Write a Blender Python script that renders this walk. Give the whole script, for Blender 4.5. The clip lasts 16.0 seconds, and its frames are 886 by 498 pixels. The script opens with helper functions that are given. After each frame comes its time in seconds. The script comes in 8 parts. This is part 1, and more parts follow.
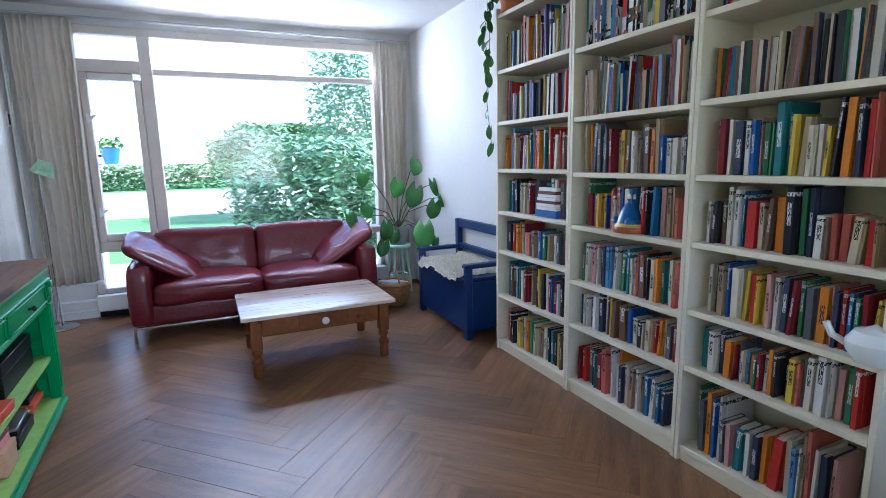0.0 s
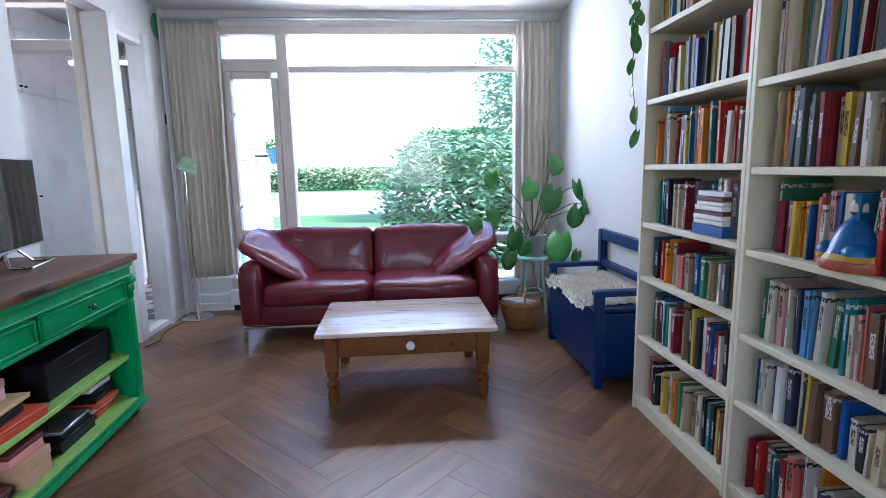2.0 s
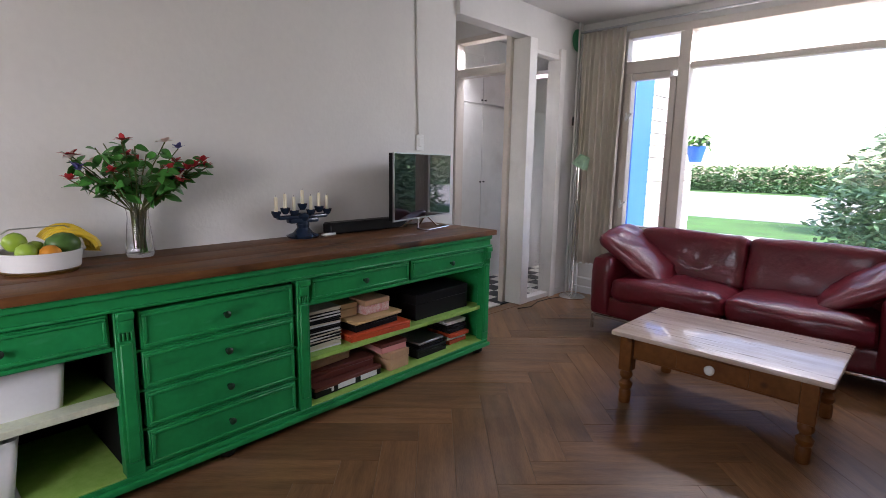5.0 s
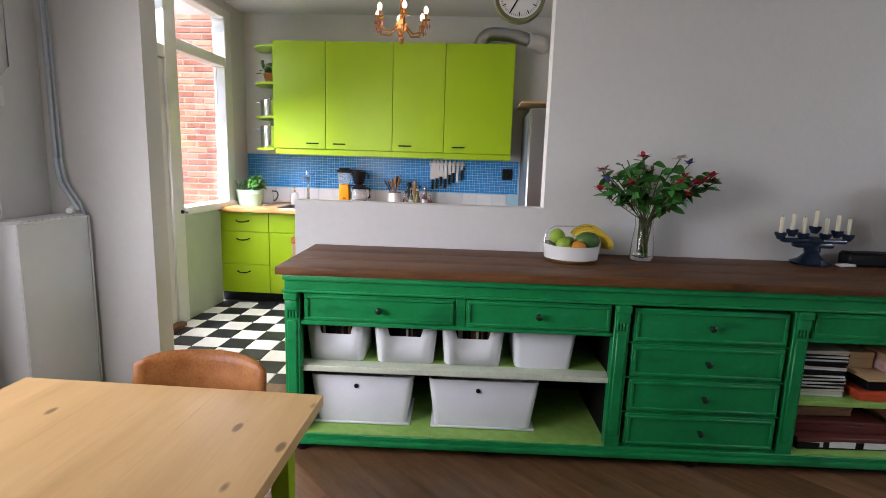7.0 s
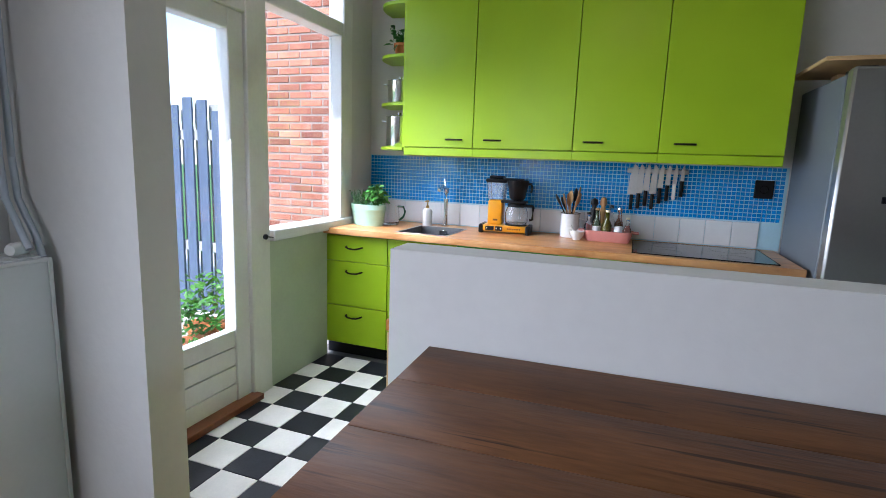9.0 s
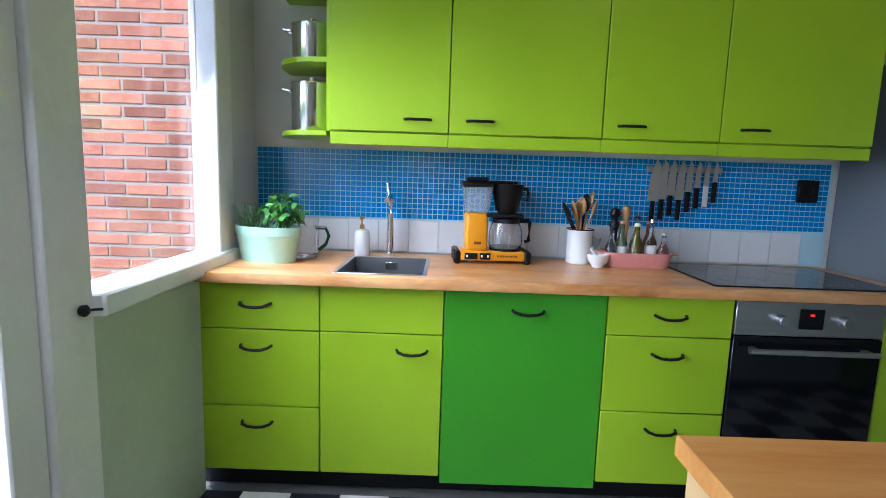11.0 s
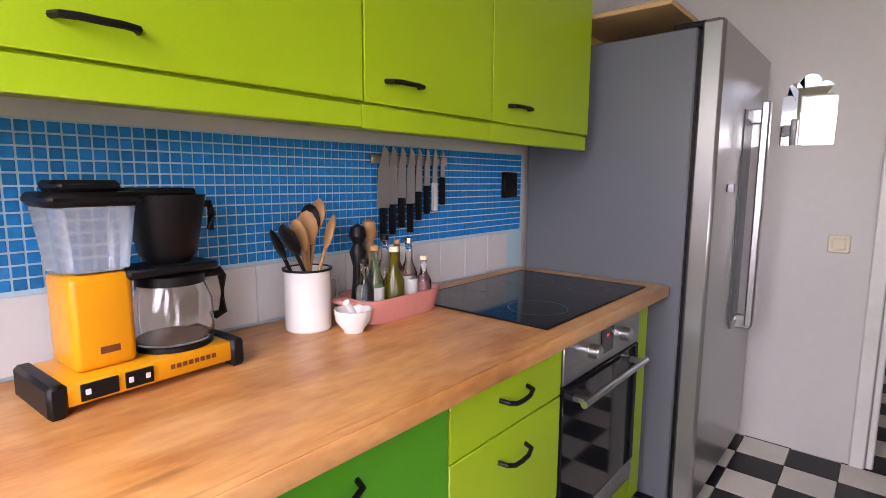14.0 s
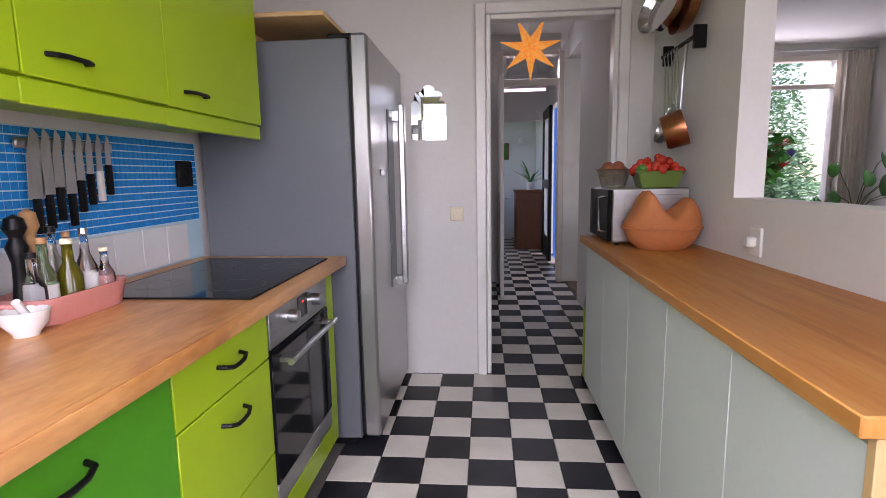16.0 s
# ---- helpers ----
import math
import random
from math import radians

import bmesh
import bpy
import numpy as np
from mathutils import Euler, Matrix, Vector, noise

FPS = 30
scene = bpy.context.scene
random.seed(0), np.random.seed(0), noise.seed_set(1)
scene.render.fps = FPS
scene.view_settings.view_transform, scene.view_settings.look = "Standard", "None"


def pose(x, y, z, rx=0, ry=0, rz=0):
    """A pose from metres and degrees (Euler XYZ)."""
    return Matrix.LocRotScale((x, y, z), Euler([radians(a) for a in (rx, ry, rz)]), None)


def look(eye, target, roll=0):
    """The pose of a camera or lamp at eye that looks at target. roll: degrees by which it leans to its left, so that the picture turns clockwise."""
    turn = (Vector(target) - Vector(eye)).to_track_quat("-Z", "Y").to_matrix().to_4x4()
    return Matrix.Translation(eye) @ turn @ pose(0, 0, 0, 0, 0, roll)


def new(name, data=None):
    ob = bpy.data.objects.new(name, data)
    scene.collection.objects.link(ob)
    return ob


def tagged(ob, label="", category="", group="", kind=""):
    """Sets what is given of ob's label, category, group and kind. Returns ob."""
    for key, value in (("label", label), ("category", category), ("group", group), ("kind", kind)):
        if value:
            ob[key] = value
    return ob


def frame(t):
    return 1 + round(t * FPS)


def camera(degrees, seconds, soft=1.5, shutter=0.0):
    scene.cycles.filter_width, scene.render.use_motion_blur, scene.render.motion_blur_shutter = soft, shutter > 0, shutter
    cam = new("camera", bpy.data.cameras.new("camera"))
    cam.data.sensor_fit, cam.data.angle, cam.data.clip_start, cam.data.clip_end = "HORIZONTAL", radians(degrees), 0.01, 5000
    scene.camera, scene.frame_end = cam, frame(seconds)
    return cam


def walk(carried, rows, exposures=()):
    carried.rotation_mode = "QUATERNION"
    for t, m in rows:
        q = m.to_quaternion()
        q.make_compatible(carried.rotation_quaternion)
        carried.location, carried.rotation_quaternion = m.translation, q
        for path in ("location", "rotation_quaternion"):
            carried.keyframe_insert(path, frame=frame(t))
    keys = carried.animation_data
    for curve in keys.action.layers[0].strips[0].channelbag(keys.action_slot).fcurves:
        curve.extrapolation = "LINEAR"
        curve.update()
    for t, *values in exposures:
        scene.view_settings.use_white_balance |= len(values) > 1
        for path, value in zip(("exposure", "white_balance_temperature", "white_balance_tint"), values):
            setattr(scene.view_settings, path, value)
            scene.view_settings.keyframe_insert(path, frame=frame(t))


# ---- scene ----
cam = camera(81.3, 16.0, soft=0.75)
PATH = [
    (0, (0.09, -0.207, 1.415), (0.905, 1.588, 1.075), -1.2),
    (0.5, (0.144, -0.154, 1.392), (0.799, 1.707, 1.063), -0.9),
    (1, (0.235, 0.072, 1.369), (0.792, 1.966, 1.045), -0.8),
    (1.5, (0.433, 0.308, 1.365), (0.841, 2.239, 1.044), -1.0),
    (2, (0.727, 0.396, 1.349), (0.887, 2.365, 1.038), -1.1),
    (2.5, (0.986, 0.555, 1.314), (0.89, 2.531, 1.017), -0.5),
    (3, (1.215, 0.607, 1.322), (0.86, 2.554, 1.035), -0.0),
    (3.2, (1.31, 0.587, 1.323), (0.847, 2.511, 1.038), 0.2),
    (5.3, (1.554, 0.442, 1.37), (-0.007, 1.652, 1.051), 0.9),
    (5.5, (1.594, 0.411, 1.36), (-0.09, 1.444, 1.048), 0.9),
    (6, (1.662, 0.346, 1.388), (-0.217, 0.949, 1.064), 1.1),
    (6.5, (1.663, 0.32, 1.381), (-0.301, 0.513, 1.058), 1.3),
    (7, (1.587, 0.325, 1.39), (-0.382, 0.204, 1.06), 1.8),
    (7.5, (1.201, 0.304, 1.395), (-0.728, -0.096, 1.053), 1.7),
    (8, (0.755, 0.299, 1.386), (-1.135, -0.257, 1.042), 1.7),
    (8.5, (0.287, 0.14, 1.394), (-1.575, -0.503, 1.049), 2.0),
    (9.2, (-0.2, -0.25, 1.37), (-2.07, -0.93, 1.04), 2.1),
    (10.0, (-0.7, -0.82, 1.32), (-2.62, -1.3, 1.02), 2.1),
    (10.8, (-1.106, -1.048, 1.284), (-3.078, -1.239, 1.017), 2.1),
    (11, (-1.171, -1.132, 1.297), (-3.152, -1.142, 1.025), 1.9),
    (11.5, (-1.291, -1.294, 1.32), (-3.239, -0.915, 1.066), 1.2),
    (12, (-1.492, -1.267, 1.309), (-3.405, -0.744, 1.048), 0.3),
    (12.5, (-1.788, -1.193, 1.346), (-3.649, -0.509, 1.084), 0.2),
    (13, (-2.089, -1.244, 1.317), (-3.847, -0.329, 1.048), 0.5),
    (13.5, (-2.37, -1.244, 1.287), (-3.953, -0.055, 1.004), 0.6),
    (14, (-2.469, -1.275, 1.311), (-3.76, 0.229, 1.045), 0.3),
    (14.5, (-2.453, -1.406, 1.308), (-3.332, 0.372, 1.045), -0.0),
    (15, (-2.445, -1.467, 1.301), (-3.01, 0.433, 1.03), -0.4),
    (15.5, (-2.447, -1.485, 1.285), (-2.793, 0.465, 1.005), -0.8),
    (16, (-2.445, -1.498, 1.265), (-2.61, 0.475, 0.983), -1.0),
]
walk(cam, [(t, look(eye, target, roll)) for t, eye, target, roll in PATH], [
    (0, 2.78, 5350, 17), (3, 2.68, 5750, 20), (5.3, 2.1, 6700, 25), (7, 1.92, 6500, 22), (8.5, 1.65, 5900, 17), (11, 1.35, 5450, 15), (12.5, 1.3, 5550, 19), (14.5, 1.63, 7100, 36), (16, 1.65, 6600, 34)])

# ---- world, sun, large lights ----
WINDOW_Y, REAR_Y = 5.5, -2.08
world = bpy.data.worlds.new("overcast_sky")
scene.world = world
world.use_nodes = True
_nt = world.node_tree
_sky = _nt.nodes.new("ShaderNodeTexSky")
_sky.sky_type, _sky.sun_disc = "NISHITA", False
_sky.sun_elevation, _sky.sun_rotation = radians(48), radians(92)
_sky.air_density, _sky.dust_density = 1.0, 0.8
_bg = _nt.nodes["Background"]
_bg.inputs["Strength"].default_value = 0.15
_nt.links.new(_sky.outputs[0], _bg.inputs["Color"])

sun_data = bpy.data.lights.new("sun", "SUN")
sun_data.energy, sun_data.angle, sun_data.color = 2.6, radians(4), (1.0, 0.96, 0.9)
sun = new("sun", sun_data)
sun.matrix_world = look((8, -1.0, 9), (0, 0, 0))


def area_light(name, at, target, w, h, power, color, spread=180):
    d = bpy.data.lights.new(name, "AREA")
    d.shape, d.size, d.size_y, d.energy, d.color = "RECTANGLE", w, h, power, color
    d.spread = radians(spread)
    ob = new(name, d)
    ob.matrix_world = look(at, target)
    return ob


def point_light(name, at, power, color, r=0.03):
    d = bpy.data.lights.new(name, "POINT")
    d.energy, d.color, d.shadow_soft_size = power, color, r
    ob = new(name, d)
    ob.location = at
    return ob




area_light("daylight_front_toplight", (0.8, WINDOW_Y + 0.075, 2.45), (0.8, 2.6, 0.2), 2.1, 0.25, 12, (0.88, 0.95, 1.0))
area_light("daylight_kitchen_toplight", (-2.9, REAR_Y - 0.08, 2.47), (-3.0, -1.75, 0.9), 0.78, 0.3, 0.8, (0.95, 0.98, 1.0))
area_light("daylight_door_toplight", (-1.98, REAR_Y - 0.08, 2.43), (-2.05, -1.65, 0.0), 0.68, 0.38, 1.4, (0.95, 0.98, 1.0))
area_light("daylight_hall_transom", (-1.93, 4.72, 2.45), (-2.0, 3.6, 0.9), 0.58, 0.22, 2.2, (0.85, 0.93, 1.0))
area_light("daylight_kitchen_window", (-2.87, REAR_Y - 0.12, 1.58), (-2.85, -0.95, 0.3), 0.7, 1.2, 9, (0.93, 0.97, 1.0), 125)
area_light("daylight_rear_window", (0.95, REAR_Y - 0.09, 1.55), (-0.6, -0.9, 0.7), 1.9, 1.4, 9, (0.97, 0.98, 1.0), 115)
area_light("daylight_garden_door", (-2.0, REAR_Y - 0.08, 1.25), (-2.4, -1.0, 0.4), 0.44, 1.5, 6, (0.92, 0.97, 1.0), 130)


# ---- materials ----
def mat(name, color, rough=0.5, metal=0.0, vary=0.08, scale=6.0, fine=60.0, bump=0.05, bump_scale=120.0, coat=0.0,
        color2=None, stretch=None, obj_random=0.0, spec=0.5, trans=0.0, ior=1.45, emit=0.0):
    m = bpy.data.materials.new(name)
    m.use_nodes = True
    nt = m.node_tree
    p = nt.nodes["Principled BSDF"]
    p.inputs["Roughness"].default_value = rough
    p.inputs["Metallic"].default_value = metal
    p.inputs["Coat Weight"].default_value = coat
    p.inputs["Specular IOR Level"].default_value = spec
    p.inputs["Transmission Weight"].default_value = trans
    p.inputs["IOR"].default_value = ior
    c = (*color, 1)
    p.inputs["Base Color"].default_value = c
    if emit:
        p.inputs["Emission Color"].default_value = c
        p.inputs["Emission Strength"].default_value = emit
    tc = nt.nodes.new("ShaderNodeTexCoord")
    src = tc.outputs["Object"]
    if stretch:
        mp = nt.nodes.new("ShaderNodeMapping")
        mp.inputs["Scale"].default_value = stretch
        nt.links.new(src, mp.inputs[0])
        src = mp.outputs[0]
    if obj_random:
        oi = nt.nodes.new("ShaderNodeObjectInfo")
        va = nt.nodes.new("ShaderNodeVectorMath")
        va.operation = "MULTIPLY_ADD"
        comb = nt.nodes.new("ShaderNodeCombineXYZ")
        for i in range(3):
            nt.links.new(oi.outputs["Random"], comb.inputs[i])
        nt.links.new(comb.outputs[0], va.inputs[0])
        va.inputs[1].default_value = (31, 17, 23)
        nt.links.new(src, va.inputs[2])
        src = va.outputs[0]
    if vary or color2:
        n1 = nt.nodes.new("ShaderNodeTexNoise")
        n1.inputs["Scale"].default_value = scale
        n1.inputs["Detail"].default_value = 4
        n2 = nt.nodes.new("ShaderNodeTexNoise")
        n2.inputs["Scale"].default_value = fine
        n2.inputs["Detail"].default_value = 3
        nt.links.new(src, n1.inputs["Vector"])
        nt.links.new(src, n2.inputs["Vector"])
        ad = nt.nodes.new("ShaderNodeMath")
        ad.operation = "MULTIPLY_ADD"
        nt.links.new(n2.outputs["Fac"], ad.inputs[0])
        ad.inputs[1].default_value = 0.5
        nt.links.new(n1.outputs["Fac"], ad.inputs[2])
        mr = nt.nodes.new("ShaderNodeMapRange")
        mr.inputs["From Min"].default_value, mr.inputs["From Max"].default_value = 0.5, 1.0
        nt.links.new(ad.outputs[0], mr.inputs["Value"])
        mix = nt.nodes.new("ShaderNodeMix")
        mix.data_type = "RGBA"
        lo = tuple(max(0, v * (1 - vary)) for v in color) if not color2 else color
        hi = tuple(min(1, v * (1 + vary)) for v in color) if not color2 else color2
        mix.inputs["A"].default_value, mix.inputs["B"].default_value = (*lo, 1), (*hi, 1)
        nt.links.new(mr.outputs[0], mix.inputs["Factor"])
        out = mix.outputs["Result"]
        if obj_random:
            hs = nt.nodes.new("ShaderNodeHueSaturation")
            mv = nt.nodes.new("ShaderNodeMapRange")
            mv.inputs["To Min"].default_value, mv.inputs["To Max"].default_value = 1 - obj_random, 1 + obj_random
            nt.links.new(oi.outputs["Random"], mv.inputs["Value"])
            nt.links.new(mv.outputs[0], hs.inputs["Value"])
            nt.links.new(out, hs.inputs["Color"])
            out = hs.outputs[0]
        nt.links.new(out, p.inputs["Base Color"])
        rr = nt.nodes.new("ShaderNodeMapRange")
        rr.inputs["To Min"].default_value, rr.inputs["To Max"].default_value = max(0.02, rough * 0.85), min(1, rough * 1.15)
        nt.links.new(n1.outputs["Fac"], rr.inputs["Value"])
        nt.links.new(rr.outputs[0], p.inputs["Roughness"])
    if bump:
        nb = nt.nodes.new("ShaderNodeTexNoise")
        nb.inputs["Scale"].default_value = bump_scale
        nb.inputs["Detail"].default_value = 4
        nt.links.new(src, nb.inputs["Vector"])
        b = nt.nodes.new("ShaderNodeBump")
        b.inputs["Strength"].default_value = bump
        b.inputs["Distance"].default_value = 0.01
        nt.links.new(nb.outputs["Fac"], b.inputs["Height"])
        nt.links.new(b.outputs[0], p.inputs["Normal"])
    return m


def glass(name, color=(1, 1, 1), rough=0.0):
    return mat(name, color, rough, vary=0, bump=0, trans=1.0, ior=1.45)


def pane_material():
    m = bpy.data.materials.new("window_glass")
    m.use_nodes = True
    nt = m.node_tree
    nt.nodes.clear()
    o = nt.nodes.new("ShaderNodeOutputMaterial")
    mx = nt.nodes.new("ShaderNodeMixShader")
    tr = nt.nodes.new("ShaderNodeBsdfTransparent")
    gl = nt.nodes.new("ShaderNodeBsdfGlossy")
    gl.inputs["Roughness"].default_value = 0.0
    lw = nt.nodes.new("ShaderNodeLayerWeight")
    pw = nt.nodes.new("ShaderNodeMath")
    pw.operation = "POWER"
    pw.inputs[1].default_value = 4.0
    nt.links.new(lw.outputs["Facing"], pw.inputs[0])
    ml = nt.nodes.new("ShaderNodeMath")
    ml.operation = "MULTIPLY_ADD"
    ml.inputs[1].default_value, ml.inputs[2].default_value = 0.45, 0.03
    nt.links.new(pw.outputs[0], ml.inputs[0])
    nt.links.new(ml.outputs[0], mx.inputs[0])
    nt.links.new(tr.outputs[0], mx.inputs[1])
    nt.links.new(gl.outputs[0], mx.inputs[2])
    nt.links.new(mx.outputs[0], o.inputs[0])
    return m


def wear(m, color, scale, lo, hi, amount=1.0, stretch=(1, 1, 1), room=False, spots=False):
    """Lay stains, worn patches, streaks or knots of another colour over a material. room: in the room's axes, across pieces."""
    nt = m.node_tree
    p = nt.nodes["Principled BSDF"]
    base = p.inputs["Base Color"].links[0].from_socket
    src = nt.nodes.new("ShaderNodeNewGeometry").outputs["Position"] if room else nt.nodes.new("ShaderNodeTexCoord").outputs["Object"]
    mp = nt.nodes.new("ShaderNodeMapping")
    mp.inputs["Scale"].default_value = stretch
    nt.links.new(src, mp.inputs[0])
    if spots:
        n = nt.nodes.new("ShaderNodeTexVoronoi")
        out = n.outputs["Distance"]
    else:
        n = nt.nodes.new("ShaderNodeTexNoise")
        n.inputs["Detail"].default_value = 6
        out = n.outputs["Fac"]
    n.inputs["Scale"].default_value = scale
    nt.links.new(mp.outputs[0], n.inputs["Vector"])
    mr = nt.nodes.new("ShaderNodeMapRange")
    mr.inputs["From Min"].default_value, mr.inputs["From Max"].default_value = lo, hi
    mr.inputs["To Min"].default_value, mr.inputs["To Max"].default_value = (amount, 0) if spots else (0, amount)
    nt.links.new(out, mr.inputs["Value"])
    mix = nt.nodes.new("ShaderNodeMix")
    mix.data_type = "RGBA"
    nt.links.new(mr.outputs[0], mix.inputs["Factor"])
    nt.links.new(base, mix.inputs["A"])
    mix.inputs["B"].default_value = (*color, 1)
    nt.links.new(mix.outputs["Result"], p.inputs["Base Color"])


WALL = mat("white_wall_paint", (0.67, 0.66, 0.635), 0.88, spec=0.3, vary=0.04, scale=1.5, fine=25, bump=0.12, bump_scale=45)
CEIL = mat("white_ceiling_paint", (0.66, 0.655, 0.64), 0.9, vary=0.03, scale=1.2, bump=0.08, bump_scale=60)
FRAME = mat("white_gloss_frame_paint", (0.76, 0.75, 0.72), 0.35, vary=0.05, scale=5, bump=0.04)
FRAME_TAN = mat("cream_window_frame_paint", (0.62, 0.56, 0.5), 0.4, vary=0.06, scale=5, bump=0.04)
OAK = mat("worn_oak_plank", (0.14, 0.066, 0.028), 0.33, scale=2.5, fine=22, bump=0.12, bump_scale=30, color2=(0.29, 0.15, 0.07),
          stretch=(1.0, 9.0, 4.0), obj_random=0.24, spec=0.5)
SUBFLOOR = mat("dark_floor_joint", (0.07, 0.04, 0.024), 0.8, vary=0.1)
TILE_B = mat("black_floor_tile", (0.013, 0.014, 0.018), 0.34, spec=0.3, vary=0.35, scale=9, fine=90, bump=0.05, obj_random=0.25)
TILE_W = mat("white_floor_tile", (0.66, 0.63, 0.57), 0.3, vary=0.07, scale=9, fine=90, bump=0.05, obj_random=0.06)
GROUT = mat("grey_floor_grout", (0.16, 0.15, 0.14), 0.9, vary=0.15)
LIME = mat("lime_green_laminate", (0.32, 0.49, 0.009), 0.32, spec=0.4, vary=0.05, scale=3, fine=200, bump=0.015, bump_scale=300)
LIME_DARK = mat("leaf_green_laminate", (0.05, 0.28, 0.009), 0.35, spec=0.4, vary=0.05, scale=3, bump=0.015, bump_scale=300)
BLACK = mat("black_plastic", (0.006, 0.006, 0.007), 0.42, spec=0.25, vary=0.2, bump=0.02)
SCREEN = mat("glossy_television_screen", (0.006, 0.008, 0.01), 0.03, vary=0, bump=0, spec=1.0, coat=0.6)
BLACK_GLOSS = mat("black_glass", (0.005, 0.006, 0.008), 0.07, vary=0, bump=0, spec=0.35)
PLINTH = mat("black_plinth", (0.01, 0.01, 0.011), 0.6, spec=0.2, vary=0.2)
BUTCHER = mat("worn_beech_worktop", (0.42, 0.15, 0.035), 0.3, spec=0.5, scale=2.6, fine=13, bump=0.05, bump_scale=40, color2=(0.72, 0.37, 0.13), stretch=(4.0, 1.2, 4.0))
COUNTER = mat("orange_oak_counter", (0.42, 0.145, 0.024), 0.42, spec=0.25, scale=2, fine=14, bump=0.05, bump_scale=40, color2=(0.54, 0.26, 0.075), stretch=(8.0, 0.8, 4.0))
PLY = mat("pale_plywood", (0.55, 0.36, 0.17), 0.5, vary=0.1, scale=3, stretch=(4, 1, 9))
GREY_DOOR = mat("pale_grey_green_door", (0.58, 0.63, 0.62), 0.4, vary=0.04, scale=3, bump=0.02)
GREEN = mat("glossy_green_wood_paint", (0.0025, 0.24, 0.065), 0.36, spec=0.35, vary=0.14, scale=5, fine=40, bump=0.06, bump_scale=35)
# near-black: the counter bays' shade put into colour; also plain black disc cases
SHADE_AND_CASE_BLACK = mat("black_bay_shade_and_disc_cases", (0.008, 0.008, 0.007), 0.85, spec=0.1, vary=0.2)
BROWN_TOP = mat("dark_brown_worn_top", (0.072, 0.026, 0.008), 0.48, spec=0.22, scale=2.4, fine=18, bump=0.1, bump_scale=25, color2=(0.18, 0.075, 0.026), stretch=(5.0, 0.8, 4.0), obj_random=0.1)
SHELF = mat("cream_bookcase_laminate", (0.74, 0.67, 0.51), 0.45, vary=0.04, scale=3, bump=0.02)
LEATHER = mat("burgundy_leather", (0.13, 0.01, 0.017), 0.36, spec=0.45, vary=0.22, scale=4, fine=60, bump=0.3, bump_scale=30, coat=0.2)
CHROME = mat("chrome", (0.75, 0.75, 0.76), 0.15, 1.0, vary=0.03, bump=0)
STEEL = mat("brushed_steel", (0.5, 0.51, 0.52), 0.32, 1.0, vary=0.08, scale=2, fine=30, bump=0.02, stretch=(1, 1, 30))
FRIDGE_SIDE = mat("grey_fridge_paint", (0.13, 0.143, 0.16), 0.42, vary=0.05, scale=2, bump=0.03, bump_scale=250)
FRIDGE_DOOR = mat("steel_fridge_door", (0.4, 0.4, 0.4), 0.3, 0.85, vary=0.05, scale=2, bump=0.01)
SINK = mat("dark_steel_sink", (0.3, 0.3, 0.31), 0.35, 0.9, vary=0.1, bump=0.02)
DARK_PINE = mat("dark_waxed_pine", (0.12, 0.038, 0.009), 0.42, spec=0.3, scale=2, fine=16, bump=0.06, bump_scale=30, color2=(0.22, 0.08, 0.02), stretch=(2.0, 6.0, 2.0))
PINE = mat("honey_pine", (0.24, 0.08, 0.018), 0.42, spec=0.3, scale=2, fine=16, bump=0.06, bump_scale=30, color2=(0.4, 0.16, 0.045), stretch=(1.0, 8.0, 8.0))
PINE_TOP = mat("scrubbed_pine_tabletop", (0.5, 0.37, 0.29), 0.24, coat=0.45, scale=2, fine=16, bump=0.08, bump_scale=30, color2=(0.66, 0.52, 0.43), stretch=(0.8, 9.0, 4.0))
TABLE_PINE = mat("knotty_pine_tabletop", (0.68, 0.42, 0.18), 0.33, spec=0.4, scale=1.6, fine=12, bump=0.05, bump_scale=30, color2=(0.78, 0.5, 0.22), stretch=(0.8, 7.0, 4.0))
BLUE = mat("dark_blue_wood_paint", (0.003, 0.024, 0.1), 0.4, spec=0.35, vary=0.15, scale=5, bump=0.05, bump_scale=40)
CURTAIN = mat("beige_linen_curtain", (0.56, 0.51, 0.43), 0.95, vary=0.08, scale=5, fine=200, bump=0.15, bump_scale=400)
WOOL = mat("cream_sheepskin", (0.72, 0.68, 0.58), 0.95, vary=0.14, scale=9, fine=60, bump=0.6, bump_scale=70)
LEAF = mat("deep_green_leaf", (0.04, 0.19, 0.032), 0.35, vary=0.35, scale=6, bump=0.1, bump_scale=40, obj_random=0.35)
LEAF_LIGHT = mat("bright_green_leaf", (0.06, 0.2, 0.03), 0.45, vary=0.3, scale=20, bump=0.1, obj_random=0.2)
STEM = mat("green_brown_stem", (0.09, 0.1, 0.03), 0.6, vary=0.2)
WICKER = mat("honey_wicker", (0.36, 0.17, 0.06), 0.6, vary=0.3, scale=40, bump=0.5, bump_scale=90)
RADIATOR = mat("white_radiator_enamel", (0.72, 0.73, 0.72), 0.35, vary=0.03, bump=0.02)
PIPE = mat("painted_grey_pipe", (0.45, 0.5, 0.55), 0.4, vary=0.06)
WHITE_PLASTIC = mat("white_plastic", (0.74, 0.74, 0.72), 0.35, vary=0.03, bump=0.01)
BIN_WHITE = mat("white_storage_bin_plastic", (0.72, 0.73, 0.73), 0.45, vary=0.04, bump=0.02)
OILCLOTH = mat("green_dotted_oilcloth", (0.22, 0.42, 0.06), 0.5, vary=0.1, scale=20, color2=(0.34, 0.55, 0.14), fine=180)
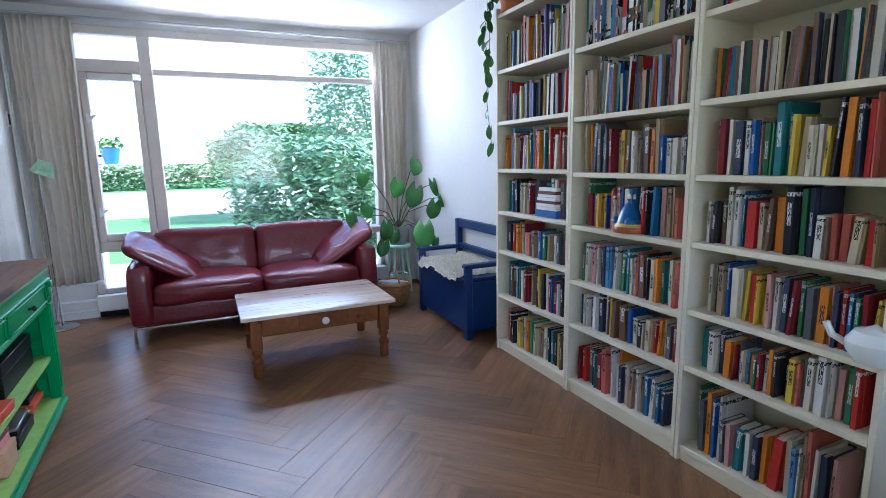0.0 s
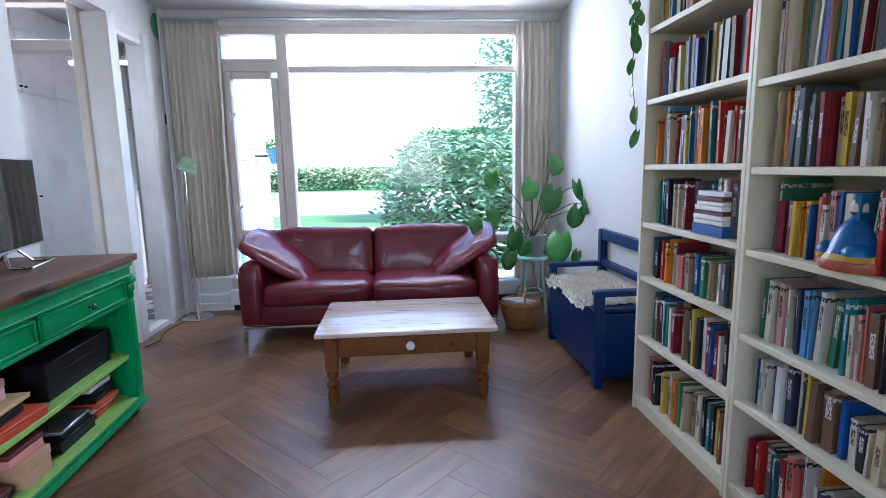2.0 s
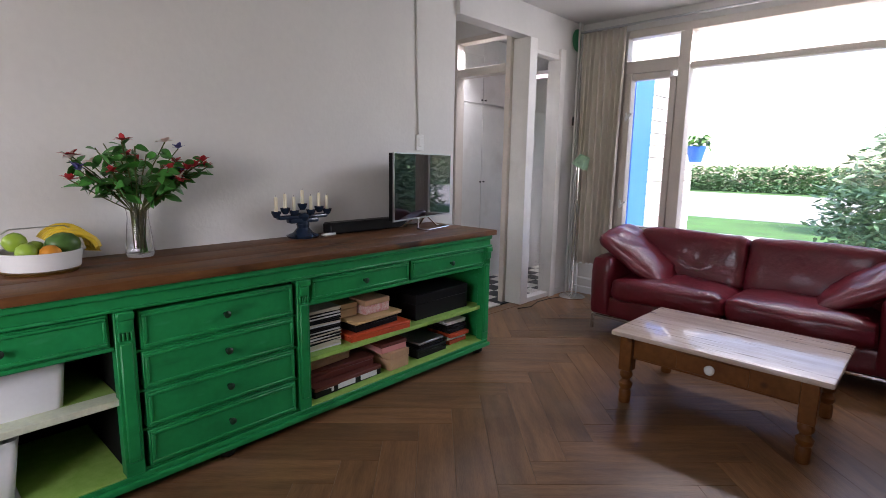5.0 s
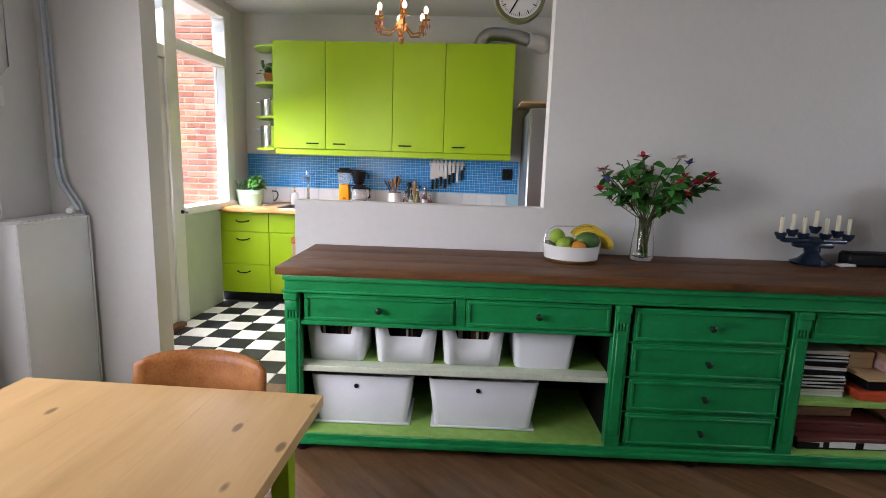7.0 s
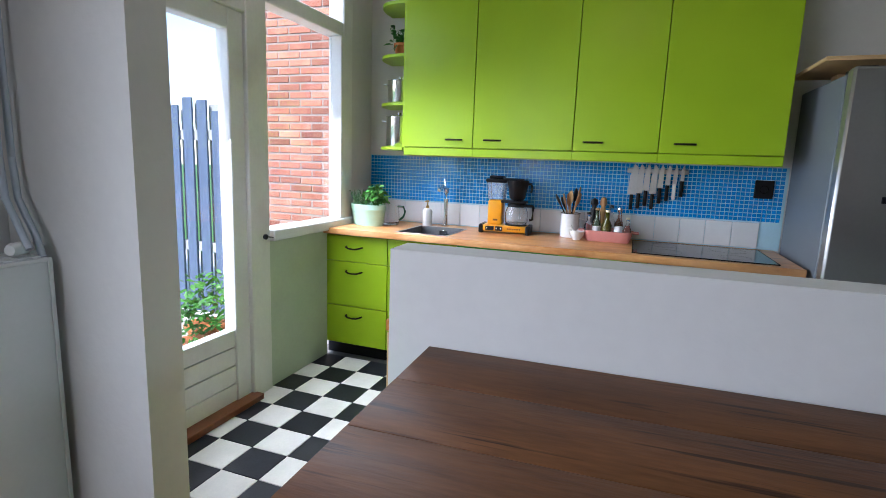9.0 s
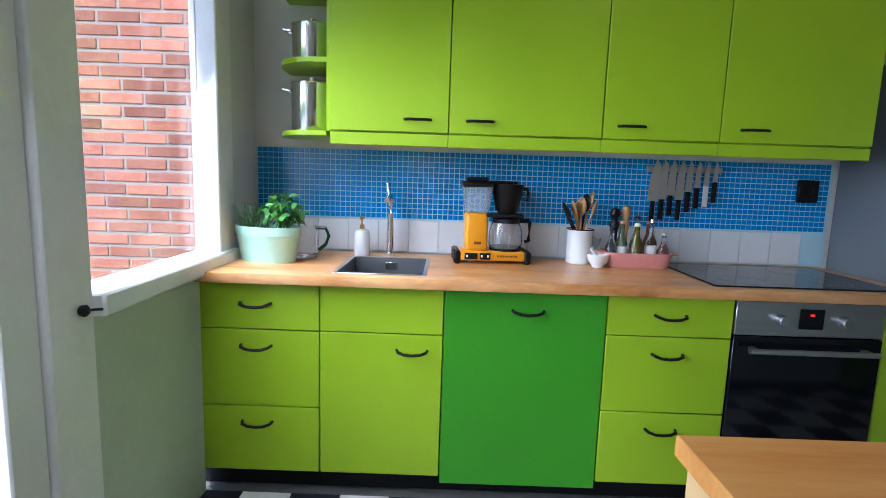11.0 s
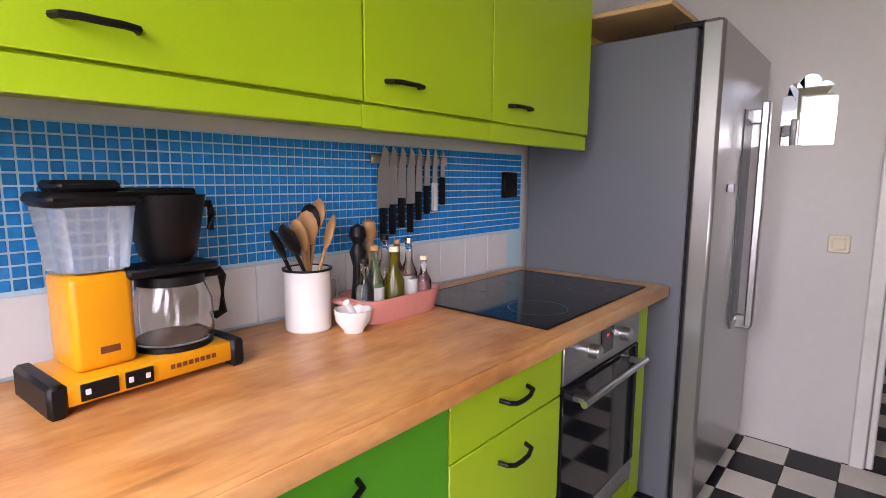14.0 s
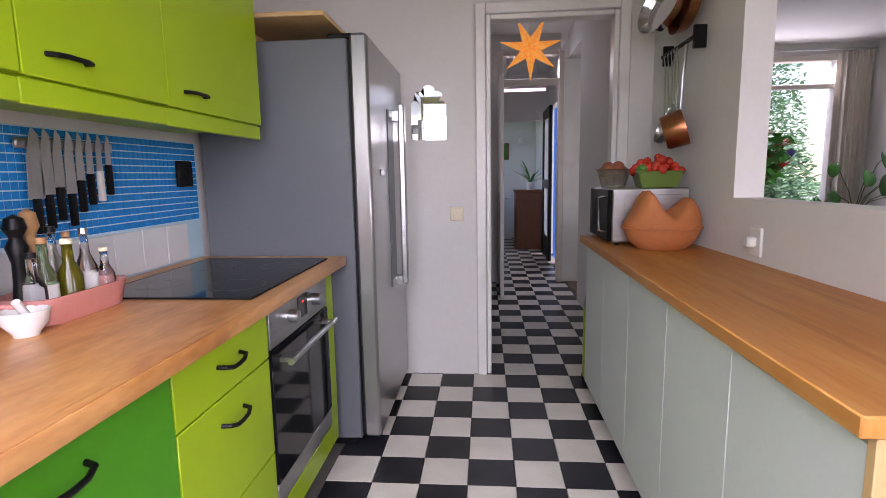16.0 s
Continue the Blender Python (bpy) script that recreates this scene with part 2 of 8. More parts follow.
WORN_WHITE = mat("worn_white_shelf", (0.62, 0.66, 0.5), 0.6, vary=0.15, scale=8)
BLUE_MOSAIC = mat("blue_glass_mosaic", (0.004, 0.215, 0.56), 0.18, vary=0.15, scale=30, bump=0.02, obj_random=0.2)
MOSAIC_GROUT = mat("pale_blue_grout", (0.42, 0.64, 0.74), 0.8, vary=0.06)
WTILE = mat("white_wall_tile", (0.7, 0.71, 0.72), 0.15, vary=0.03, bump=0.02, obj_random=0.03)
BRICK = mat("red_brick", (0.3, 0.1, 0.065), 0.85, scale=5, fine=40, bump=0.4, bump_scale=45, color2=(0.44, 0.2, 0.13), obj_random=0.4)
MORTAR = mat("grey_mortar", (0.3, 0.25, 0.22), 0.95, vary=0.12, bump=0.2)
wear(OAK, (0.045, 0.026, 0.016), 0.9, 0.48, 0.72, 0.6, room=True)
wear(OAK, (0.27, 0.18, 0.12), 2.6, 0.56, 0.74, 0.4, room=True)
wear(BROWN_TOP, (0.018, 0.007, 0.004), 3.0, 0.6, 0.67, 0.85, (14, 0.7, 1))
wear(BROWN_TOP, (0.2, 0.1, 0.05), 2.0, 0.58, 0.7, 0.35, (4, 0.8, 1))
wear(BROWN_TOP, (0.015, 0.006, 0.003), 2.3, 0.1, 0.16, 0.85, (1.8, 0.9, 1), spots=True)
wear(TABLE_PINE, (0.5, 0.27, 0.1), 2.2, 0.54, 0.74, 0.35, (0.9, 5, 1), room=True)
wear(TABLE_PINE, (0.13, 0.05, 0.02), 5.5, 0.07, 0.12, 0.75, (0.8, 1.7, 1), room=True, spots=True)
wear(BUTCHER, (0.78, 0.5, 0.27), 1.7, 0.5, 0.68, 0.5, (1.6, 0.8, 1))
wear(BUTCHER, (0.2, 0.075, 0.02), 3.0, 0.62, 0.68, 0.55, (9, 0.6, 1))
wear(COUNTER, (0.3, 0.1, 0.02), 2.5, 0.58, 0.68, 0.5, (10, 0.5, 1))
wear(PINE_TOP, (0.15, 0.09, 0.06), 3.0, 0.6, 0.66, 0.75, (0.8, 16, 1))
wear(DARK_PINE, (0.05, 0.016, 0.005), 7.0, 0.1, 0.18, 0.75, spots=True)
wear(TILE_W, (0.4, 0.37, 0.32), 2.2, 0.52, 0.76, 0.45, room=True)
wear(TILE_B, (0.05, 0.05, 0.055), 2.8, 0.54, 0.76, 0.5, room=True)
wear(WALL, (0.45, 0.43, 0.4), 0.8, 0.5, 0.78, 0.3)
wear(FRAME, (0.5, 0.47, 0.42), 3.0, 0.56, 0.74, 0.4)
wear(GREEN, (0.001, 0.11, 0.03), 6.0, 0.56, 0.7, 0.6, (1, 0.5, 2))
wear(GREEN, (0.03, 0.32, 0.12), 9.0, 0.63, 0.7, 0.4, (1, 0.6, 2))
PANE = pane_material()
CLEAR = glass("clear_glass")
LAWN = mat("lawn_grass", (0.06, 0.16, 0.035), 0.9, vary=0.3, scale=1.5, fine=30, bump=0.4, bump_scale=40)
PAVING = mat("pale_concrete_paving", (0.5, 0.49, 0.46), 0.8, vary=0.1, scale=3, bump=0.2)
HEDGE = mat("hedge_leaf", (0.1, 0.22, 0.08), 0.7, vary=0.4, scale=9, bump=0.2)
SHRUB = mat("bamboo_leaf", (0.16, 0.3, 0.16), 0.6, vary=0.35, scale=6)
BLUE_PANEL = mat("bright_blue_door_paint", (0.03, 0.15, 0.5), 0.5, vary=0.08)
FENCE_PALE = mat("pale_grey_fence_board", (0.36, 0.37, 0.37), 0.85, vary=0.2, scale=4, stretch=(6, 6, 0.8))
FENCE = mat("blue_grey_fence_board", (0.08, 0.11, 0.17), 0.8, vary=0.2, scale=4, stretch=(6, 6, 0.8))
YELLOW = mat("yellow_enamel", (0.72, 0.3, 0.005), 0.3, vary=0.03, bump=0.01)
TERRACOTTA = mat("terracotta", (0.5, 0.17, 0.055), 0.75, vary=0.1, scale=6, bump=0.15, bump_scale=70)
PINK = mat("pink_stoneware_glaze", (0.7, 0.3, 0.27), 0.25, vary=0.06, bump=0.02)
WHITE_GLAZE = mat("white_ceramic_glaze", (0.76, 0.76, 0.74), 0.2, vary=0.03, bump=0)
MINT = mat("mint_pot_enamel", (0.38, 0.62, 0.5), 0.45, vary=0.05)
COPPER = mat("aged_copper", (0.42, 0.17, 0.08), 0.32, 1.0, vary=0.2, scale=8)
PEARWOOD = mat("wooden_spoon", (0.4, 0.22, 0.09), 0.6, vary=0.15)
OIL = mat("olive_oil", (0.18, 0.16, 0.01), 0.1, vary=0, bump=0, trans=0.6)
MAHOGANY = mat("red_brown_cabinet_wood", (0.16, 0.05, 0.02), 0.4, vary=0.2, stretch=(6, 6, 1))
GREEN_GLASS = mat("pale_green_lampshade", (0.26, 0.42, 0.27), 0.5, vary=0.4, scale=14, trans=0.1)
CANDLE = mat("ivory_candle_wax", (0.75, 0.7, 0.52), 0.5, vary=0.03)
DARK_BLUE_CERAMIC = mat("dark_blue_glazed_ceramic", (0.01, 0.02, 0.04), 0.2, vary=0.3, scale=20)


def book_material(island=False):
    """Cloth and paper spines: a colour for each book, with plain bars where the lettering is."""
    m = mat("book_cover", (0.5, 0.5, 0.5), 0.5, spec=0.25, vary=0, bump=0.06, bump_scale=80)
    nt = m.node_tree
    p = nt.nodes["Principled BSDF"]
    oi = nt.nodes.new("ShaderNodeNewGeometry" if island else "ShaderNodeObjectInfo")
    rand = oi.outputs["Random Per Island" if island else "Random"]
    ramp = nt.nodes.new("ShaderNodeValToRGB")
    ramp.color_ramp.interpolation = "CONSTANT"
    cols = [(0.6, 0.56, 0.46), (0.02, 0.02, 0.025), (0.45, 0.03, 0.025), (0.02, 0.09, 0.32), (0.62, 0.6, 0.55), (0.6, 0.2, 0.02), (0.03, 0.18, 0.2),
            (0.33, 0.24, 0.14), (0.65, 0.62, 0.55), (0.04, 0.05, 0.09), (0.6, 0.42, 0.05), (0.22, 0.02, 0.03), (0.1, 0.26, 0.48), (0.55, 0.5, 0.4),
            (0.03, 0.03, 0.035), (0.5, 0.13, 0.1), (0.05, 0.2, 0.1), (0.64, 0.63, 0.6), (0.16, 0.09, 0.06), (0.5, 0.42, 0.28), (0.52, 0.28, 0.26), (0.12, 0.12, 0.14),
            (0.58, 0.55, 0.48), (0.02, 0.12, 0.26)]
    e = ramp.color_ramp.elements
    e[0].color = (*cols[0], 1)
    e[1].position, e[1].color = 1 / len(cols), (*cols[1], 1)
    for i, c in enumerate(cols[2:], 2):
        k = e.new(i / len(cols))
        k.color = (*c, 1)
    nt.links.new(rand, ramp.inputs[0])
    # bars along the spine
    mul = nt.nodes.new("ShaderNodeMath")
    mul.operation = "MULTIPLY"
    mul.inputs[1].default_value = 57.3
    nt.links.new(rand, mul.inputs[0])
    fr = nt.nodes.new("ShaderNodeMath")
    fr.operation = "FRACT"
    nt.links.new(mul.outputs[0], fr.inputs[0])
    tc = nt.nodes.new("ShaderNodeTexCoord")
    sep = nt.nodes.new("ShaderNodeSeparateXYZ")
    nt.links.new(tc.outputs["Generated"], sep.inputs[0])

    def mth(op, a, b):
        n = nt.nodes.new("ShaderNodeMath")
        n.operation = op
        for i, v in enumerate((a, b)):
            if isinstance(v, (int, float)):
                n.inputs[i].default_value = v
            else:
                nt.links.new(v, n.inputs[i])
        return n.outputs[0]
    lo = mth("MULTIPLY_ADD", fr.outputs[0], 0.35)
    lo.node.inputs[2].default_value = 0.2
    zin = mth("MULTIPLY", mth("GREATER_THAN", sep.outputs[2], lo), mth("LESS_THAN", sep.outputs[2], mth("ADD", lo, 0.34)))
    yin = mth("LESS_THAN", mth("ABSOLUTE", mth("SUBTRACT", sep.outputs[1], 0.5), 0), 0.2)
    fin = mth("MULTIPLY", zin, yin)
    fin = mth("MULTIPLY", fin, mth("GREATER_THAN", fr.outputs[0], 0.3))
    band = mth("LESS_THAN", mth("ABSOLUTE", mth("SUBTRACT", sep.outputs[2], 0.9), 0), 0.03)
    band = mth("MULTIPLY", band, mth("GREATER_THAN", fr.outputs[0], 0.6))
    fin = mth("MAXIMUM", fin, band)
    nz = nt.nodes.new("ShaderNodeTexNoise")
    nz.inputs["Scale"].default_value = 14
    nt.links.new(tc.outputs["Generated"], nz.inputs["Vector"])
    fin = mth("MULTIPLY", fin, mth("GREATER_THAN", nz.outputs["Fac"], 0.46))
    bw = nt.nodes.new("ShaderNodeRGBToBW")
    nt.links.new(ramp.outputs[0], bw.inputs[0])
    ink = mth("MULTIPLY_ADD", mth("LESS_THAN", bw.outputs[0], 0.18), 0.62)
    ink.node.inputs[2].default_value = 0.03
    mx = nt.nodes.new("ShaderNodeMix")
    mx.data_type = "RGBA"
    nt.links.new(fin, mx.inputs["Factor"])
    nt.links.new(ramp.outputs[0], mx.inputs["A"])
    nt.links.new(ink, mx.inputs["B"])
    nt.links.new(mx.outputs["Result"], p.inputs["Base Color"])
    return m


BOOK = book_material()
BOOK_ROWS = book_material(True)
PAPER = mat("paper_page_edges", (0.66, 0.6, 0.48), 0.9, vary=0.06, scale=20, bump=0.1)


# ---- mesh helpers ----
def bx(bm, x0, y0, z0, x1, y1, z1, bev=0.0, seg=1, rot=None, at=None):
    """A box between two corners, with bevelled edges; rot turns it about its middle."""
    c = Vector(((x0 + x1) / 2, (y0 + y1) / 2, (z0 + z1) / 2))
    m = Matrix.Translation(c)
    if rot:
        m = m @ Euler([radians(a) for a in rot]).to_matrix().to_4x4()
    m = m @ Matrix.Diagonal((abs(x1 - x0), abs(y1 - y0), abs(z1 - z0), 1))
    if not bev:
        bmesh.ops.create_cube(bm, size=1, matrix=m)
        return
    t = bmesh.new()
    bmesh.ops.create_cube(t, size=1, matrix=m)
    bmesh.ops.bevel(t, geom=list(t.edges), offset=bev, segments=seg, affect="EDGES", profile=0.5)
    merge(bm, t)


def merge(bm, t, m=None):
    me = bpy.data.meshes.new("tmp")
    t.to_mesh(me)
    t.free()
    if m is not None:
        me.transform(m)
    bm.from_mesh(me)
    bpy.data.meshes.remove(me)


def lathe(bm, prof, seg=24, at=(0, 0, 0), m=None):
    """A turned shape from (radius, height) rows."""
    rings = []
    mm = Matrix.Translation(at) if m is None else m
    for r, z in prof:
        if r < 1e-5:
            rings.append([bm.verts.new(mm @ Vector((0, 0, z)))])
        else:
            rings.append([bm.verts.new(mm @ Vector((r * math.cos(2 * math.pi * i / seg), r * math.sin(2 * math.pi * i / seg), z))) for i in range(seg)])
    for a, b in zip(rings, rings[1:]):
        for i in range(seg):
            j = (i + 1) % seg
            if len(a) == 1 and len(b) == 1:
                continue
            if len(a) == 1:
                bm.faces.new((a[0], b[j], b[i]))
            elif len(b) == 1:
                bm.faces.new((a[i], a[j], b[0]))
            else:
                bm.faces.new((a[i], a[j], b[j], b[i]))


def tube(bm, pts, r, seg=8, closed=False, r2=None):
    """A round bar along points."""
    pts = [Vector(p) for p in pts]
    n = len(pts)
    rings = []
    up = Vector((0, 0, 1))
    for i, p in enumerate(pts):
        d = (pts[min(i + 1, n - 1)] - pts[max(i - 1, 0)]).normalized()
        if closed:
            d = (pts[(i + 1) % n] - pts[i - 1]).normalized()
        s = d.cross(up)
        if s.length < 1e-3:
            s = d.cross(Vector((1, 0, 0)))
        s.normalize()
        u = s.cross(d)
        rr = r if r2 is None else r + (r2 - r) * i / (n - 1)
        rings.append([bm.verts.new(p + rr * (math.cos(2 * math.pi * k / seg) * s + math.sin(2 * math.pi * k / seg) * u)) for k in range(seg)])
    pairs = list(zip(rings, rings[1:])) + ([(rings[-1], rings[0])] if closed else [])
    for a, b in pairs:
        for k in range(seg):
            bm.faces.new((a[k], b[k], b[(k + 1) % seg], a[(k + 1) % seg]))
    if not closed:
        bm.faces.new(rings[0])
        bm.faces.new(rings[-1][::-1])


def arc(c, r, a0, a1, n, plane="xz"):
    out = []
    for i in range(n + 1):
        a = radians(a0 + (a1 - a0) * i / n)
        u, v = r * math.cos(a), r * math.sin(a)
        out.append((c[0] + u, c[1], c[2] + v) if plane == "xz" else (c[0], c[1] + u, c[2] + v) if plane == "yz" else (c[0] + u, c[1] + v, c[2]))
    return out


def finish(bm, name, material, smooth=True):
    bmesh.ops.recalc_face_normals(bm, faces=list(bm.faces))
    me = bpy.data.meshes.new(name)
    bm.to_mesh(me)
    bm.free()
    mats = material if isinstance(material, (list, tuple)) else [material]
    for m in mats:
        me.materials.append(m)
    if smooth:
        me.polygons.foreach_set("use_smooth", [True] * len(me.polygons))
        me.set_sharp_from_angle(angle=radians(38))
    return me


def part(name, bm, material, parent=None, label="", smooth=True):
    ob = new(name, finish(bm, name, material, smooth))
    if parent is not None:
        ob.parent = parent
    if label:
        tagged(ob, label)
    return ob


def thing(name, at, label, category, rz=0, group=""):
    ob = new(name)
    ob.empty_display_size = 0.05
    ob.matrix_world = pose(*at, 0, 0, rz)
    return tagged(ob, label, category, group)


def solo(name, bm, material, label, category, at=(0, 0, 0), rz=0, group="", kind=""):
    ob = part(name, bm, material)
    ob.matrix_world = pose(*at, 0, 0, rz)
    return tagged(ob, label, category, group, kind)


def structure(name, boxes, material, label, bev=0.0):
    bm = bmesh.new()
    for b in boxes:
        bx(bm, *b, bev=bev)
    ob = part(name, bm, material)
    return tagged(ob, label, name.split("_")[0], kind="structure")


def box_part(name, b, material, parent, label="", bev=0.004, rot=None):
    bm = bmesh.new()
    bx(bm, *b, bev=bev, rot=rot)
    return part(name, bm, material, parent, label)


CEILING = 2.8
WX0, WX1 = -1.46, -1.38     # partition between kitchen and living room
ASKEW = 2.0                 # the partition and the counter before it stand slightly out of square


def wall_x(y):
    """The living-room face of the partition."""
    return -1.345 - math.tan(radians(ASKEW)) * (y - 1.41)


KX = -3.74                  # kitchen back wall
RX = 2.32                   # right living-room wall
WY = 5.5                    # front window wall
BY = -2.08                  # rear wall
EY = 1.68                   # kitchen end wall
HY = 4.55                   # hall partition

# ---- large structure ----
tagged(structure("floor", [(WX1 - 0.02, BY - 0.1, -0.12, RX + 0.12, WY + 0.12, -0.012)], SUBFLOOR, "dark bedding under the oak herringbone floor"), category="floor")
tagged(structure("floor_tiled", [(KX - 0.12, BY - 0.12, -0.12, WX1 - 0.025, 9.0, -0.012)], GROUT, "grey grout bed under the chequered tiles"), category="floor")
structure("ceiling", [(KX - 0.12, BY - 0.12, CEILING, RX + 0.12, WY + 0.12, CEILING + 0.15), (KX - 0.12, WY + 0.12, CEILING, WX1, 9.0, CEILING + 0.15)], CEIL, "plain white plastered ceiling")
structure("wall_east", [(RX, BY - 0.12, 0, RX + 0.12, WY + 0.12, CEILING)], WALL, "white plastered wall behind the bookcases")
# window wall: opening x -0.93..1.93, z 0.22..2.66
structure("wall_north", [(WX1, WY, 0, -0.93, WY + 0.12, CEILING), (1.93, WY, 0, RX, WY + 0.12, CEILING), (-0.93, WY, 0, 1.93, WY + 0.12, 0.22), (-0.93, WY, 2.66, 1.93, WY + 0.12, CEILING)], WALL, "white wall around the wide front window")
# rear wall: kitchen door, kitchen window, living-room window
structure("wall_south", [(KX, BY - 0.12, 0, -3.42, BY, CEILING), (-1.62, BY - 0.12, 0, -0.1, BY, CEILING), (2.0, BY - 0.12, 0, RX, BY, CEILING),
                         (-0.1, BY - 0.12, 0, 2.0, BY, 0.75), (-0.1, BY - 0.12, 2.35, 2.0, BY, CEILING), (-3.42, BY - 0.12, 2.72, -1.62, BY, CEILING)], WALL, "white rear wall with garden door and windows")
structure("wall_west", [(KX - 0.12, BY - 0.12, 0, KX, EY + 0.1, CEILING)], WALL, "white kitchen wall behind the cabinets")
structure("wall_kitchen_end", [(KX, EY, 0, -2.44, EY + 0.1, CEILING), (-1.67, EY, 0, WX0, EY + 0.1, CEILING), (-2.44, EY, 2.19, -1.67, EY + 0.1, CEILING)], WALL, "white kitchen end wall with hall doorway")
partition = structure("wall_partition", [(-0.12, -2.11, 0, 0, -0.71, 1.155), (-0.12, -0.71, 0, 0, 2.22, CEILING)], WALL, "white partition with a serving hatch")
partition.matrix_world = pose(wall_x(1.41), 1.41, 0, 0, 0, ASKEW)
structure("wall_hall_side", [(-1.52, 3.63, 2.53, WX1, 4.62, CEILING), (-1.48, 5.12, 0, WX1, WY + 0.12, CEILING), (-1.48, 4.62, 2.44, WX1, 5.12, CEILING)], WALL, "white wall over the hall opening and side light")
structure("wall_stub", [(-1.33, BY, 0, -1.19, -1.49, CEILING)], WALL, "white wall end beside the kitchen passage")
structure("wall_hall_west", [(-2.62, EY + 0.1, 0, -2.5, HY, CEILING)], WALL, "white hall wall")
structure("wall_hall_partition", [(-2.62, HY, 0, -2.3, HY + 0.1, CEILING), (-2.3, HY, 2.62, -1.6, HY + 0.1, CEILING)], WALL, "white wall around the hall door frame")
structure("wall_far", [(-3.0, 8.9, 0, WX1, 9.0, CEILING), (-2.62, 6.95, 2.1, WX0, 7.05, CEILING), (-2.62, 6.95, 0, -2.35, 7.05, 2.1)], WALL, "white walls of the far entrance room")
structure("wall_far_west", [(-2.9, HY + 0.1, 0, -2.62, 7.2, CEILING), (-2.9, 8.7, 0, -2.62, 8.9, CEILING), (-2.9, 7.2, 0, -2.62, 8.7, 0.9), (-2.9, 7.2, 2.3, -2.62, 8.7, CEILING)], WALL, "white far room wall")
structure("wall_far_east", [(WX0, WY + 0.12, 0, WX1, 5.88, CEILING), (WX0, 6.77, 0, WX1, 9.0, CEILING), (WX0, 5.88, 2.24, WX1, 6.77, CEILING)], WALL, "white far room wall")


def post(name, b, material, label):
    return tagged(structure(name, [b], material, label, bev=0.004), category="trim")


post("trim_hall_post", (-1.56, 4.58, 0, WX1 + 0.01, 4.7, 2.53), FRAME, "white painted post beside the hall opening")
post("trim_hall_glazing_sill", (-1.47, 4.7, 0, WX1 + 0.005, 5.1, 0.05), FRAME, "white sill of the narrow side light")
post("trim_hall_glazing_head", (-1.47, 4.7, 2.4, WX1 + 0.005, 5.1, 2.44), FRAME, "white head of the narrow side light")
post("trim_hall_glazing_jamb", (-1.5, 5.08, 0, WX1 + 0.03, 5.17, 2.5), FRAME, "white moulded jamb of the narrow side light")
post("trim_passage_board", (-1.365, -1.485, -0.012, -1.24, -0.56, 0.005), OAK, "worn brown board between tiles and planks")
post("trim_threshold", (-1.49, 3.63, -0.012, WX1 + 0.012, 5.1, 0.004), OAK, "brown wooden threshold strip")
for nm, b in (("baseboard_west", (wall_x(3.5) - 0.004, 3.37, 0, wall_x(3.5) + 0.012, 3.6, 0.06)), ("baseboard_corner", (WX1, 5.17, 0, WX1 + 0.012, WY, 0.06))):
    structure(nm, [b], FRAME, "low white painted baseboard", bev=0.002)
structure("baseboard_north", [(-0.93, WY - 0.02, 0, 1.93, WY, 0.05)], BLACK, "dark skirting under the window")


def pane(name, b, parent):
    bm = bmesh.new()
    bx(bm, *b)
    ob = part(name, bm, PANE, parent, "clear window pane")
    ob.visible_shadow = False
    return ob


pane_side = pane("window_side_light", (-1.43, 4.7, 0.05, -1.424, 5.08, 2.4), None)
tagged(pane_side, "clear glass side light beside the hall", "window", kind="structure")

# front window
win = tagged(new("window_1"), "wide cream-framed front window with a side door light", "window", kind="structure")
for nm, b in (("window_frame", (-0.93, WY - 0.02, 0.62, -0.86, WY + 0.1, 2.66)), ("window_frame", (1.87, WY - 0.02, 0.22, 1.93, WY + 0.1, 2.66)),
              ("window_frame", (-0.86, WY - 0.02, 2.585, 1.87, WY + 0.1, 2.66)), ("window_mullion", (-0.37, WY - 0.03, 0.22, -0.265, WY + 0.1, 2.585)),
              ("window_transom", (-0.265, WY - 0.02, 2.255, 1.87, WY + 0.08, 2.31)), ("window_transom", (-0.86, WY - 0.03, 2.255, -0.37, WY + 0.08, 2.37)),
              ("window_sill", (-0.265, WY - 0.1, 0.62, 1.87, WY + 0.1, 0.69)), ("window_frame", (-0.86, WY - 0.03, 0.62, -0.37, WY + 0.1, 0.72)),
              ("window_frame", (-0.93, WY - 0.02, 0.22, -0.86, WY + 0.1, 0.62)), ("window_frame", (-0.86, WY - 0.02, 0.22, -0.37, WY + 0.1, 0.27)),
              ("casement_stile", (-0.855, WY - 0.045, 0.72, -0.79, WY + 0.05, 2.255)), ("casement_stile", (-0.43, WY - 0.04, 0.75, -0.372, WY + 0.05, 2.2)),
              ("casement_rail", (-0.79, WY - 0.04, 2.19, -0.43, WY + 0.05, 2.25)), ("casement_rail", (-0.79, WY - 0.04, 0.725, -0.43, WY + 0.05, 0.79))):
    box_part(nm, b, FRAME_TAN, win, bev=0.006)
for b in ((-0.86, WY + 0.04, 2.37, -0.37, WY + 0.046, 2.585), (-0.265, WY + 0.04, 2.31, 1.87, WY + 0.046, 2.585), (-0.265, WY + 0.04, 0.69, 1.87, WY + 0.046, 2.255),
          (-0.79, WY + 0.02, 0.79, -0.43, WY + 0.026, 2.19), (-0.86, WY + 0.04, 0.27, -0.37, WY + 0.046, 0.62), (-0.265, WY + 0.04, 0.22, 1.87, WY + 0.046, 0.62)):
    pane("pane", b, win)
